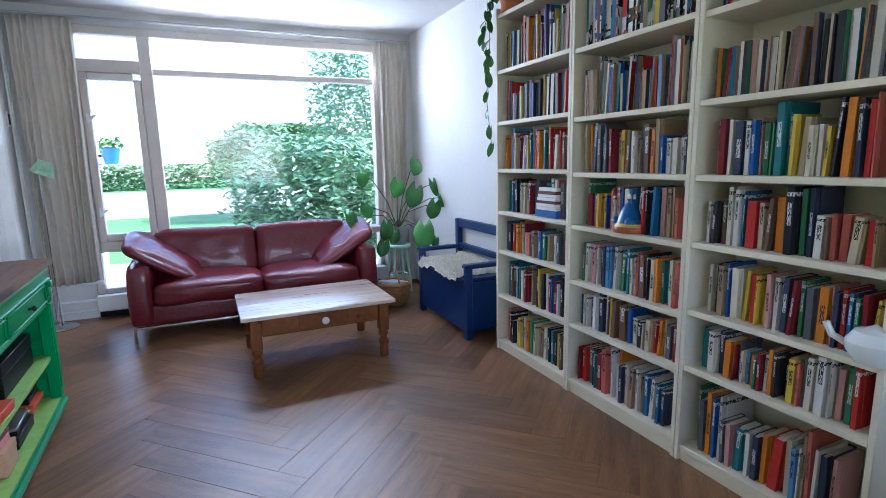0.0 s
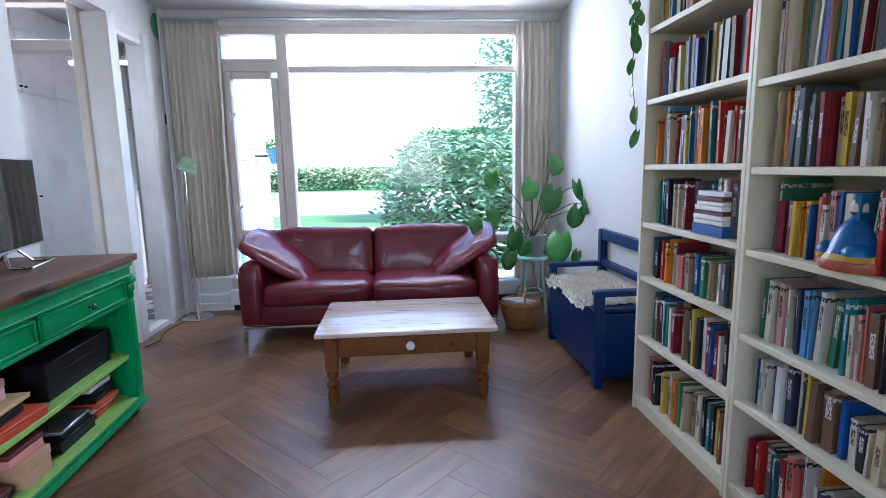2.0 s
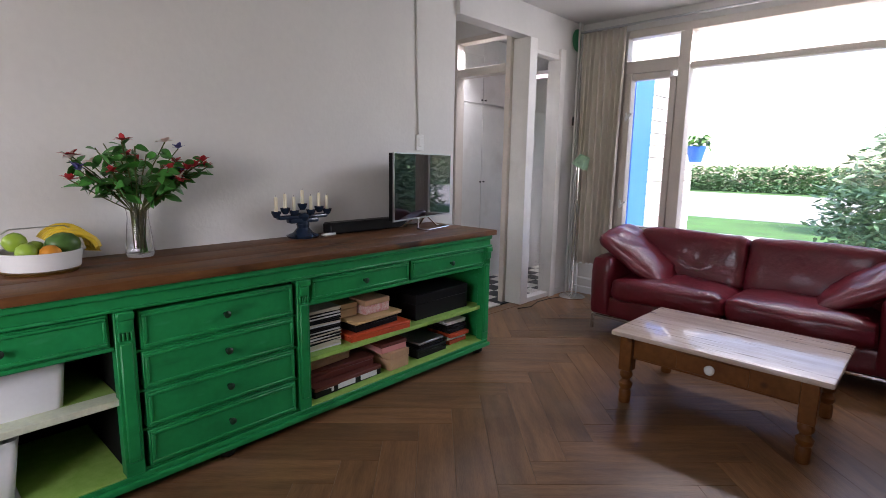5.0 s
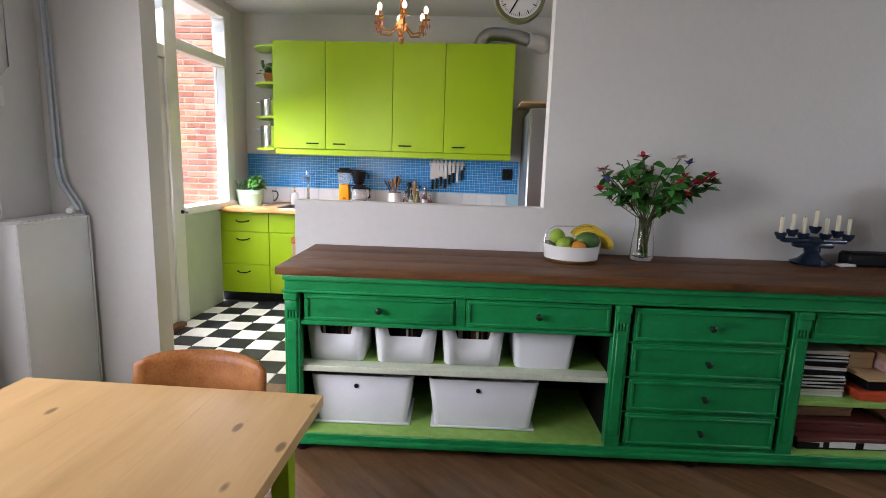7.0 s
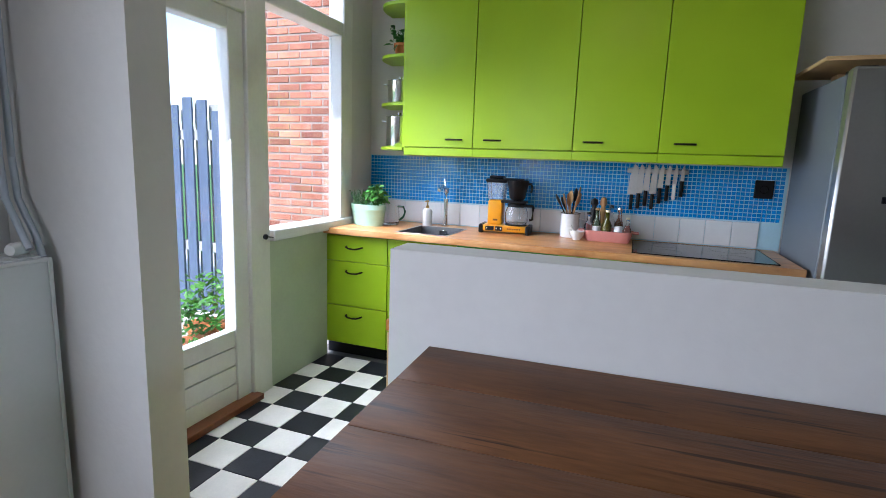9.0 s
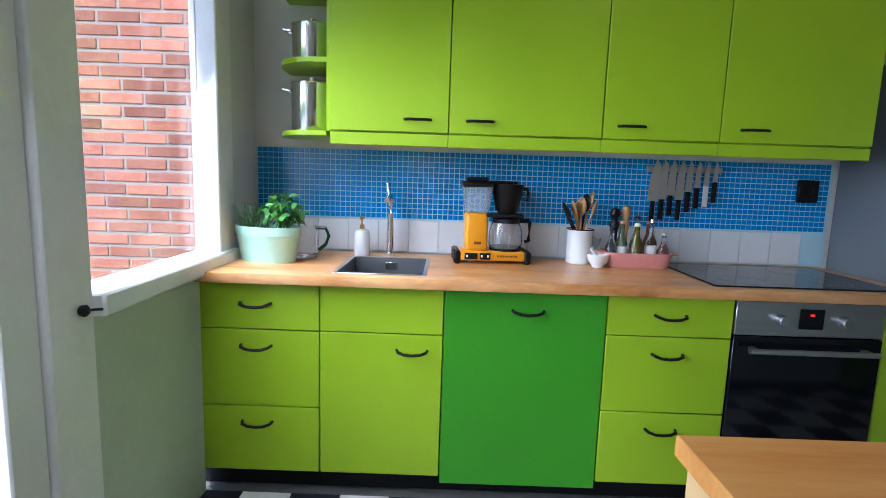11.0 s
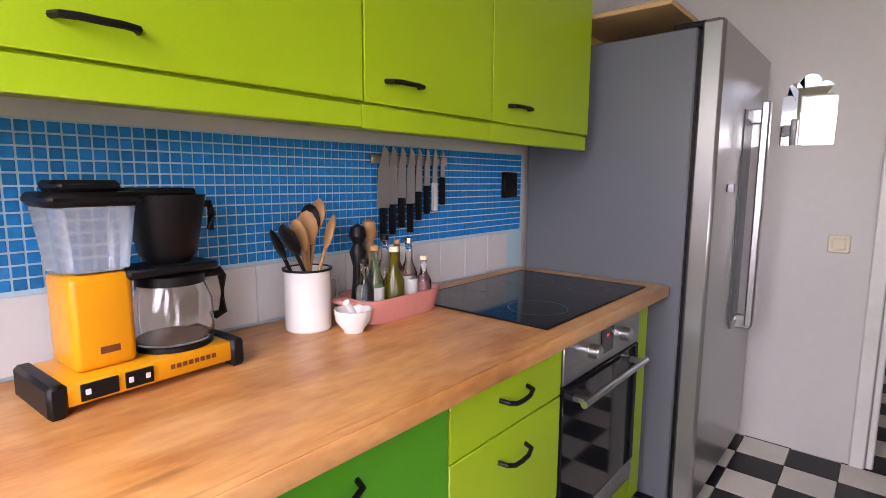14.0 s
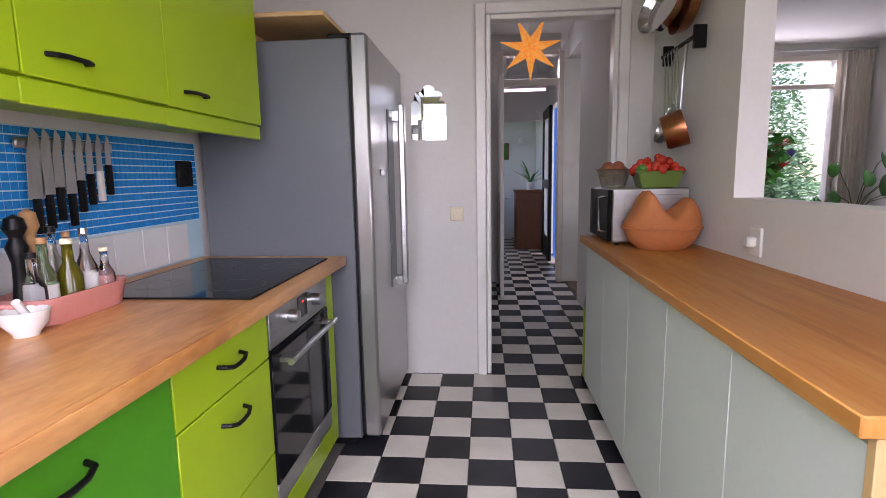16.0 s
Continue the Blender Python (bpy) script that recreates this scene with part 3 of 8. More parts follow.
for z in (1.85, 1.0):
    bm = bmesh.new()
    bx(bm, -0.83, WY - 0.06, z - 0.04, -0.81, WY - 0.045, z + 0.04, bev=0.004)
    bx(bm, -0.825, WY - 0.09, z - 0.01, -0.74, WY - 0.065, z + 0.012, bev=0.005, rot=(0, -40, 0))
    part("window_handle", bm, WHITE_PLASTIC, win, "white lever handle")

# kitchen garden door and window
kd = tagged(new("door_1"), "white glazed garden door in a painted frame", "door", kind="structure")
Y0, Y1 = BY - 0.1, BY + 0.02
for nm, b in (("door_frame", (-1.62, Y0, 0, -1.55, Y1, 2.72)), ("door_frame", (-2.5, Y0, 0, -2.34, Y1, 2.72)), ("door_frame", (-2.34, Y0, 2.1, -1.62, Y1, 2.2)), ("door_frame", (-2.34, Y0, 2.66, -1.62, Y1, 2.72)),
              ("stile", (-2.34, Y0 + 0.02, 0.03, -2.23, Y1 - 0.02, 2.1)), ("stile", (-1.78, Y0 + 0.02, 0.03, -1.62, Y1 - 0.02, 2.1)),
              ("rail", (-2.23, Y0 + 0.02, 2.0, -1.78, Y1 - 0.02, 2.1)), ("kick_panel", (-2.23, Y0 + 0.03, 0.03, -1.78, Y1 - 0.05, 0.44))):
    box_part(nm, b, FRAME, kd, bev=0.006)
for z0, z1 in ((0.03, 0.13), (0.136, 0.236), (0.242, 0.342), (0.348, 0.44)):
    box_part("kick_board", (-2.23, Y1 - 0.05, z0, -1.78, Y1 - 0.03, z1), FRAME, kd, bev=0.002)
pane("pane", (-2.23, BY - 0.05, 0.44, -1.78, BY - 0.044, 2.0), kd)
pane("pane", (-2.34, BY - 0.05, 2.2, -1.62, BY - 0.044, 2.66), kd)
box_part("door_sill", (-2.36, Y0 - 0.02, 0, -1.6, Y1 + 0.05, 0.035), MAHOGANY, kd, bev=0.004)
kw = tagged(new("window_2"), "white kitchen window with a pale green panel below", "window", kind="structure")
for nm, b in (("window_frame", (-3.42, Y0, 0.9, -3.3, Y1, 2.72)), ("window_frame", (-3.3, Y0, 2.2, -2.5, Y1, 2.29)), ("window_frame", (-3.3, Y0, 2.64, -2.5, Y1, 2.72)),
              ("window_sill", (-3.42, Y0, 0.9, -2.5, Y1 + 0.03, 0.965))):
    box_part(nm, b, FRAME, kw, bev=0.008)
box_part("casement_stile", (-3.3, Y0 + 0.03, 0.965, -3.25, Y1 + 0.012, 2.2), FRAME, kw, bev=0.006)
box_part("panel", (-3.12, BY - 0.02, 0, -2.37, BY + 0.004, 0.9), mat("pale_green_panel_paint", (0.5, 0.55, 0.44), 0.5, vary=0.06, scale=4), kw, "pale green painted panel")
pane("pane", (-3.25, BY - 0.05, 0.965, -2.5, BY - 0.044, 2.2), kw)
pane("pane", (-3.3, BY - 0.05, 2.29, -2.5, BY - 0.044, 2.64), kw)
bm = bmesh.new()
lathe(bm, [(0, 0), (0.014, 0), (0.016, 0.012), (0.009, 0.02), (0, 0.022)], 12, m=pose(-2.45, BY + 0.02, 0.93, -90, 0, 0))
tube(bm, [(-2.46, BY + 0.035, 0.93), (-2.5, BY + 0.04, 0.922), (-2.54, BY + 0.04, 0.935), (-2.52, BY + 0.04, 0.95)], 0.004, 6)
part("window_catch", bm, BLACK, kw, "small dark window catch")
# rear living-room window
rw = tagged(new("window_3"), "rear living-room window in a white frame", "window", kind="structure")
for b in ((-0.1, Y0, 0.75, -0.03, Y1, 2.35), (1.93, Y0, 0.75, 2.0, Y1, 2.35), (-0.03, Y0, 0.75, 1.93, Y1, 0.82), (-0.03, Y0, 2.28, 1.93, Y1, 2.35)):
    box_part("window_frame", b, FRAME, rw, bev=0.006)
pane("pane", (-0.03, BY - 0.05, 0.82, 1.93, BY - 0.044, 2.28), rw)

# kitchen-hall door frame
df = tagged(new("door_2"), "white moulded frame of the kitchen doorway", "door frame", kind="structure")
for b in ((-2.5, EY - 0.02, 0, -2.44, EY + 0.12, 2.25), (-1.67, EY - 0.02, 0, -1.61, EY + 0.12, 2.25), (-2.44, EY - 0.02, 2.19, -1.67, EY + 0.12, 2.25),
          (-2.44, EY, 0, -2.41, EY + 0.1, 2.19), (-1.7, EY, 0, -1.67, EY + 0.1, 2.19), (-2.41, EY, 2.16, -1.7, EY + 0.1, 2.19)):
    box_part("door_frame", b, FRAME, df, bev=0.006)
# hall partition frame, transom light and open door
hd = tagged(new("door_3"), "white hall door standing open below a transom light", "door", kind="structure")
for b in ((-2.3, HY - 0.01, 0, -2.24, HY + 0.11, 2.62), (-1.62, HY - 0.01, 0, -1.56, HY + 0.11, 2.62), (-2.24, HY - 0.01, 2.24, -1.62, HY + 0.11, 2.32), (-2.24, HY - 0.01, 2.57, -1.62, HY + 0.11, 2.62)):
    box_part("door_frame", b, FRAME_TAN, hd, bev=0.006)
pane("pane", (-2.24, HY + 0.05, 2.32, -1.62, HY + 0.056, 2.57), hd)
for nm, b in (("stile", (-2.3, 3.7, 0.02, -2.26, 3.8, 2.22)), ("stile", (-2.3, 4.42, 0.02, -2.26, 4.53, 2.22)), ("rail", (-2.3, 3.8, 2.1, -2.26, 4.42, 2.22)), ("rail", (-2.3, 3.8, 0.02, -2.26, 4.42, 0.3)), ("rail", (-2.3, 3.8, 0.95, -2.26, 4.42, 1.07))):
    box_part(nm, b, FRAME, hd, bev=0.005)
pane("pane", (-2.285, 3.8, 1.07, -2.279, 4.42, 2.1), hd)
box_part("door_panel", (-2.29, 3.8, 0.3, -2.27, 4.42, 0.95), FRAME, hd)
bm = bmesh.new()
tube(bm, [(-2.26, 3.76, 1.03), (-2.215, 3.76, 1.03), (-2.21, 3.78, 1.03), (-2.21, 3.87, 1.03)], 0.009, 8)
bx(bm, -2.26, 3.735, 0.93, -2.253, 3.785, 1.1, bev=0.002)
part("door_handle", bm, STEEL, hd, "steel lever handle on a long plate")
# dark entrance door, ajar, in the far room
ed = tagged(new("door_4"), "dark entrance door with tall glass panes, ajar", "door", kind="structure")
for nm, b in (("stile", (-1.56, 5.9, 0.02, -1.515, 6.02, 2.2)), ("stile", (-1.56, 6.62, 0.02, -1.515, 6.75, 2.2)), ("rail", (-1.56, 6.02, 2.06, -1.515, 6.62, 2.2)), ("rail", (-1.56, 6.02, 0.02, -1.515, 6.62, 0.35)), ("rail", (-1.56, 6.02, 1.05, -1.515, 6.62, 1.18))):
    box_part(nm, b, BLACK, ed, bev=0.004)
for b in ((-1.54, 6.02, 0.35, -1.534, 6.62, 1.05), (-1.54, 6.02, 1.18, -1.534, 6.62, 2.06)):
    box_part("pane", b, mat("frosted_glass", (0.85, 0.88, 0.9), 0.5, vary=0.02, trans=0.5), ed, "frosted white glass", bev=0)

# ---- outside ----
tagged(structure("ground", [(-60, -60, -0.3, 60, 60, -0.16)], LAWN, "green lawn reaching to the horizon"), category="ground")
structure("pavement_front", [(-6, WY + 0.2, -0.158, 8, 9.2, -0.1)], PAVING, "pale concrete terrace before the window")
structure("pavement_path", [(-30, 11.5, -0.158, 30, 13.6, -0.13)], PAVING, "pale path across the garden")
structure("pavement_rear", [(-6, -7, -0.158, 5, BY - 0.14, -0.06)], PAVING, "pale concrete rear patio")

# ---- living room: large furniture ----
def herringbone():
    """Oak planks at 45 degrees to the walls, cut at the room's edges."""
    L, W = 0.88, 0.176
    x0, x1, y0, y1 = WX1, RX, BY, WY
    floor_ob = bpy.data.objects["floor"]
    shared = None
    whole, cut = [], []
    s = math.sqrt(0.5)
    for i in range(-40, 41):
        for j in range(-12, 13):
            for k in (0, 1):
                # lattice of the herringbone in its own axes
                if k == 0:
                    cu, cv = i * W + j * L + L / 2, i * W - j * L + W / 2
                    du, dv = L, W
                else:
                    cu, cv = i * W + j * L + L + W / 2, i * W - j * L + W - L / 2
                    du, dv = W, L
                # rotate by 45 degrees
                cx, cy = 0.4 + (cu - cv) * s, 1.5 + (cu + cv) * s
                if not (x0 - 0.7 < cx < x1 + 0.7 and y0 - 0.7 < cy < y1 + 0.7):
                    continue
                ang = 45 if k == 0 else 135
                h = [Vector((cx, cy, 0)) + Matrix.Rotation(radians(ang), 3, "Z") @ Vector((sx * L / 2, sy * W / 2, 0)) for sx in (-1, 1) for sy in (-1, 1)]
                inside = all(x0 < p.x < x1 and y0 < p.y < y1 for p in h)
                if not inside and not any(x0 - 0.01 < p.x < x1 + 0.01 and y0 - 0.01 < p.y < y1 + 0.01 for p in h):
                    continue
                (whole if inside else cut).append((cx, cy, ang))
    g = 0.0005

    def plank_bm():
        b = bmesh.new()
        bx(b, -L / 2 + g, -W / 2 + g, -0.014, L / 2 - g, W / 2 - g, 0.0, bev=0.0007)
        return b
    shared = finish(plank_bm(), "plank", OAK, smooth=False)
    for cx, cy, ang in whole:
        ob = new("plank", shared)
        ob.matrix_world = pose(cx, cy, random.uniform(-0.0006, 0.0006), 0, 0, ang)
        ob.parent = floor_ob
    for cx, cy, ang in cut:
        b = plank_bm()
        m = pose(cx, cy, 0, 0, 0, ang)
        bmesh.ops.transform(b, matrix=m, verts=list(b.verts))
        for co, no in (((x0 + 0.002, 0, 0), (-1, 0, 0)), ((x1 - 0.002, 0, 0), (1, 0, 0)), ((0, y0, 0), (0, -1, 0)), ((0, y1, 0), (0, 1, 0))):
            bmesh.ops.bisect_plane(b, geom=list(b.verts) + list(b.edges) + list(b.faces), plane_co=co, plane_no=no, clear_outer=True)
        if not b.faces:
            b.free()
            continue
        bmesh.ops.transform(b, matrix=m.inverted(), verts=list(b.verts))
        ob = new("plank", finish(b, "plank", OAK, smooth=False))
        ob.matrix_world = m
        ob.parent = floor_ob


def bookcase(y0, y1, zs, group, ivy=False):
    c = thing("bookcase", (2.0, (y0 + y1) / 2, 0), "tall cream laminate bookcase packed with books", "bookcase", group=group)
    w = (y1 - y0) / 2
    d0, d1 = -0.005, 0.31
    box_part("side_panel", (d0, -w, 0, d1, -w + 0.022, 2.42), SHELF, c, bev=0.002)
    box_part("side_panel", (d0, w - 0.022, 0, d1, w, 2.42), SHELF, c, bev=0.002)
    box_part("back_panel", (d1 - 0.012, -w + 0.022, 0.05, d1, w - 0.022, 2.4), SHELF, c, bev=0)
    box_part("plinth", (0.012, -w + 0.022, 0, 0.028, w - 0.022, zs[0] - 0.028), SHELF, c, bev=0.001)
    for z in zs:
        box_part("shelf", (0.0, -w + 0.022, z - 0.026, d1 - 0.012, w - 0.022, z), SHELF, c, bev=0.002)
    return c


BOOK_MESHES = []


def book_mesh():
    """One upright book of unit size: spine towards -x, boards, page block."""
    b = bmesh.new()
    t = bmesh.new()
    bmesh.ops.create_cube(t, size=1, matrix=Matrix.Translation((0.5, 0, 0.5)) @ Matrix.Diagonal((1, 1, 1, 1)))
    ed = [e for e in t.edges if all(abs(v.co.x) < 1e-4 for v in e.verts) and abs(e.verts[0].co.z - e.verts[1].co.z) > 0.5]
    bmesh.ops.bevel(t, geom=ed, offset=0.16, segments=2, affect="EDGES")
    merge(b, t)
    b.faces.ensure_lookup_table()
    top = [f for f in b.faces if f.calc_center_median().z > 0.99]
    for f in top:
        r = bmesh.ops.inset_individual(b, faces=[f], thickness=0.06)
        bmesh.ops.translate(b, verts=list(f.verts), vec=(0, 0, -0.02))
        f.material_index = 1
    me = finish(b, "book", [BOOK, PAPER], smooth=False)
    return me


UPPER_ROWS = bmesh.new()


def fill_shelf(y0, y1, z, room, rnd, tall, flat_at=None, stop=1.0):
    """A row of books from y1 down to y0, standing on z."""
    if not BOOK_MESHES:
        BOOK_MESHES.extend(book_mesh() for _ in range(3))
    y = y1 - 0.028 - rnd.uniform(0.0, 0.03)
    end = y0 + 0.03 + (1 - stop) * (y1 - y0)
    base_h = room * tall
    run = 1.0
    while True:
        if rnd.random() < 0.3:
            run = rnd.choice((0.78, 0.88, 0.95, 1.0, 1.08, 1.2))
        th = min(max(rnd.gauss(0.024, 0.011), 0.008), 0.06)
        if y - th < end:
            break
        h = min(room - 0.015, base_h * run * rnd.uniform(0.95, 1.07))
        dp = min(0.26, h * rnd.uniform(0.62, 0.76))
        lean = rnd.uniform(-1.2, 1.2) if rnd.random() < 0.85 else rnd.uniform(2, 5)
        at = pose(2.03 + rnd.uniform(0, 0.03) + (0.02 if rnd.random() < 0.1 else 0), y - th / 2, z, lean, 0, rnd.uniform(-1, 1)) @ Matrix.Diagonal((dp, th - 0.001, h, 1))
        if z > 1.6:
            me = rnd.choice(BOOK_MESHES).copy()
            me.transform(at)
            UPPER_ROWS.from_mesh(me)
            bpy.data.meshes.remove(me)
        else:
            ob = new("book", rnd.choice(BOOK_MESHES))
            ob.matrix_world = at
            tagged(ob, "upright book standing in a full bookcase row", "book", "books in the bookcases")
        y -= th + (0.003 if lean < 2 else 0.012)


SHELVES = [((2.215, 3.04), (0.08, 0.43, 0.76, 1.045, 1.345, 1.67, 2.015, 2.38)), ((1.395, 2.213), (0.09, 0.44, 0.705, 1.03, 1.33, 1.635, 2.0, 2.38)), ((0.62, 1.393), (0.08, 0.472, 0.735, 1.04, 1.33, 1.64, 1.99, 2.38))]
rnd = random.Random(5)
for (ya, yb), zs in SHELVES:
    bookcase(ya, yb, zs, "cream bookcases along the wall")
    for z, zt in zip(zs, zs[1:]):
        fill_shelf(ya + 0.022, yb - 0.022, z + 0.001, zt - z - 0.026, rnd, 0.7 if zt - z > 0.34 else 0.76, stop=rnd.uniform(0.9, 1.0))
solo("rows_of_books", UPPER_ROWS, [BOOK_ROWS, PAPER], "rows of upright books on the upper shelves", "books", kind="stuff")


def soft_box(bm, x0, y0, z0, x1, y1, z1, r=0.05, puff=0.02, wob=0.008, seed=0, cuts=6, m=None):
    """A cushion: a box with rounded edges, swollen faces and a few wrinkles."""
    t = bmesh.new()
    bmesh.ops.create_cube(t, size=2)
    bmesh.ops.subdivide_edges(t, edges=list(t.edges), cuts=cuts, use_grid_fill=True)
    c = Vector(((x0 + x1) / 2, (y0 + y1) / 2, (z0 + z1) / 2))
    h = Vector(((x1 - x0) / 2, (y1 - y0) / 2, (z1 - z0) / 2))
    for v in t.verts:
        q = Vector(v.co)
        p = Vector((q.x * h.x, q.y * h.y, q.z * h.z))
        inner = Vector([max(-(hh - r), min(hh - r, pp)) for pp, hh in zip(p, h)])
        d = p - inner
        if d.length > 1e-6:
            p = inner + d.normalized() * min(r, d.length)
        ax = max(range(3), key=lambda i: abs(q[i]))
        f = 1
        for i in range(3):
            if i != ax:
                f *= 1 - q[i] ** 2
        nrm = Vector((0, 0, 0))
        nrm[ax] = 1 if q[ax] > 0 else -1
        p += nrm * puff * f
        w = noise.noise(Vector((p.x * 7 + seed, p.y * 7, p.z * 7))) * wob + noise.noise(Vector((p.x * 22, p.y * 22 + seed, p.z * 22))) * wob * 0.4
        p += nrm * w
        v.co = c + p
    merge(bm, t, m)


def sofa():
    s = thing("sofa", (0.48, 4.88, 0), "burgundy leather two-seat sofa with chrome legs", "sofa")
    w, f, k = 1.04, -0.45, 0.42
    bm = bmesh.new()
    soft_box(bm, -w + 0.01, f + 0.02, 0.13, w - 0.01, k, 0.3, r=0.025, puff=0.004)
    part("base", bm, LEATHER, s)
    for sx in (-1, 1):
        bm = bmesh.new()
        xa, xb = sorted((sx * w, sx * (w - 0.19)))
        soft_box(bm, xa, f, 0.135, xb, k, 0.63, r=0.05, puff=0.012, seed=sx * 3)
        part("armrest", bm, LEATHER, s)
        bm = bmesh.new()
        xa, xb = sorted((0.005 * sx, sx * (w - 0.19)))
        soft_box(bm, xa, f - 0.02, 0.28, xb, k - 0.18, 0.47, r=0.06, puff=0.022, wob=0.016, seed=sx * 7, cuts=12)
        part("seat_cushion", bm, LEATHER, s)
        bm = bmesh.new()
        soft_box(bm, xa, -0.11, -0.22, xb, 0.11, 0.22, r=0.055, puff=0.012, wob=0.012, seed=sx * 11, cuts=12, m=pose(0, 0.13, 0.62, -12, 0, 0))
        part("back_cushion", bm, LEATHER, s)
    bm = bmesh.new()
    soft_box(bm, -w + 0.1, k - 0.14, 0.2, w - 0.1, k, 0.72, r=0.05, puff=0.008)
    part("backrest", bm, LEATHER, s)
    bm = bmesh.new()
    for y in (f + 0.04, k - 0.03):
        bx(bm, -w + 0.02, y - 0.012, 0.108, w - 0.02, y + 0.012, 0.13, bev=0.003)
    part("chrome_rail", bm, CHROME, s, "slim chrome rail")
    for sx in (-1, 1):
        for y in (f + 0.04, k - 0.03):
            box_part("leg", (sx * (w - 0.03) - 0.012, y - 0.012, 0, sx * (w - 0.03) + 0.012, y + 0.012, 0.112), CHROME, s, "square chrome leg", bev=0.003)
    for sx, a in ((-1, 30), (1, -30)):
        c = thing("throw_pillow", (0.48 + sx * 0.77, 4.81, 0.47), "slouched burgundy leather cushion on the sofa", "cushion", group="sofa cushions")
        bm = bmesh.new()
        soft_box(bm, -0.3, -0.26, -0.05, 0.3, 0.26, 0.05, r=0.045, puff=0.035, wob=0.022, seed=sx * 23, cuts=14, m=pose(0, 0, 0.17, 13, -sx * 32, a * 0.2))
        part("cover", bm, LEATHER, c)


sofa()


def coffee_table():
    t = thing("coffee_table", (0.745, 3.615, 0), "pine coffee table with turned legs and one drawer", "table")
    bm = bmesh.new()
    bx(bm, -0.53, -0.365, 0.4, 0.53, 0.365, 0.43, bev=0.01, seg=2)
    part("tabletop", bm, PINE_TOP, t, "scrubbed pale pine top")
    for sy in (-1, 1):
        box_part("apron", (-0.4, sy * 0.32 - 0.012, 0.285, 0.4, sy * 0.32 + 0.012, 0.4), DARK_PINE, t, bev=0.002)
    for sx in (-1, 1):
        box_part("apron", (sx * 0.435 - 0.012, -0.29, 0.285, sx * 0.435 + 0.012, 0.29, 0.4), DARK_PINE, t, bev=0.002)
        for sy in (-1, 1):
            bm = bmesh.new()
            cx, cy = sx * 0.44, sy * 0.318
            bx(bm, cx - 0.036, cy - 0.036, 0.2, cx + 0.036, cy + 0.036, 0.4, bev=0.004)
            lathe(bm, [(0, 0), (0.03, 0), (0.034, 0.01), (0.034, 0.07), (0.028, 0.085), (0.038, 0.1), (0.04, 0.12), (0.026, 0.135), (0.024, 0.145), (0.036, 0.165), (0.036, 0.18), (0.028, 0.2), (0, 0.2)], 20, at=(cx, cy, 0))
            part("leg", bm, DARK_PINE, t, "turned pine leg")
    dr = box_part("drawer_front", (-0.16, -0.345, 0.295, 0.19, -0.333, 0.39), DARK_PINE, t, "pine drawer front", bev=0.003)
    bm = bmesh.new()
    lathe(bm, [(0, 0), (0.01, 0), (0.012, 0.012), (0.024, 0.018), (0.026, 0.03), (0.018, 0.038), (0, 0.04)], 18, m=pose(0.015, -0.345, 0.343, 90, 0, 0))
    part("knob", bm, WHITE_GLAZE, dr, "white ceramic knob")
    bm = bmesh.new()
    bx(bm, -0.4, -0.337, 0.28, 0.4, -0.33, 0.288, bev=0.002)
    part("beading", bm, DARK_PINE, t)


coffee_table()


DARK_KNOB = mat("dark_green_knob", (0.004, 0.03, 0.012), 0.3, vary=0.1)


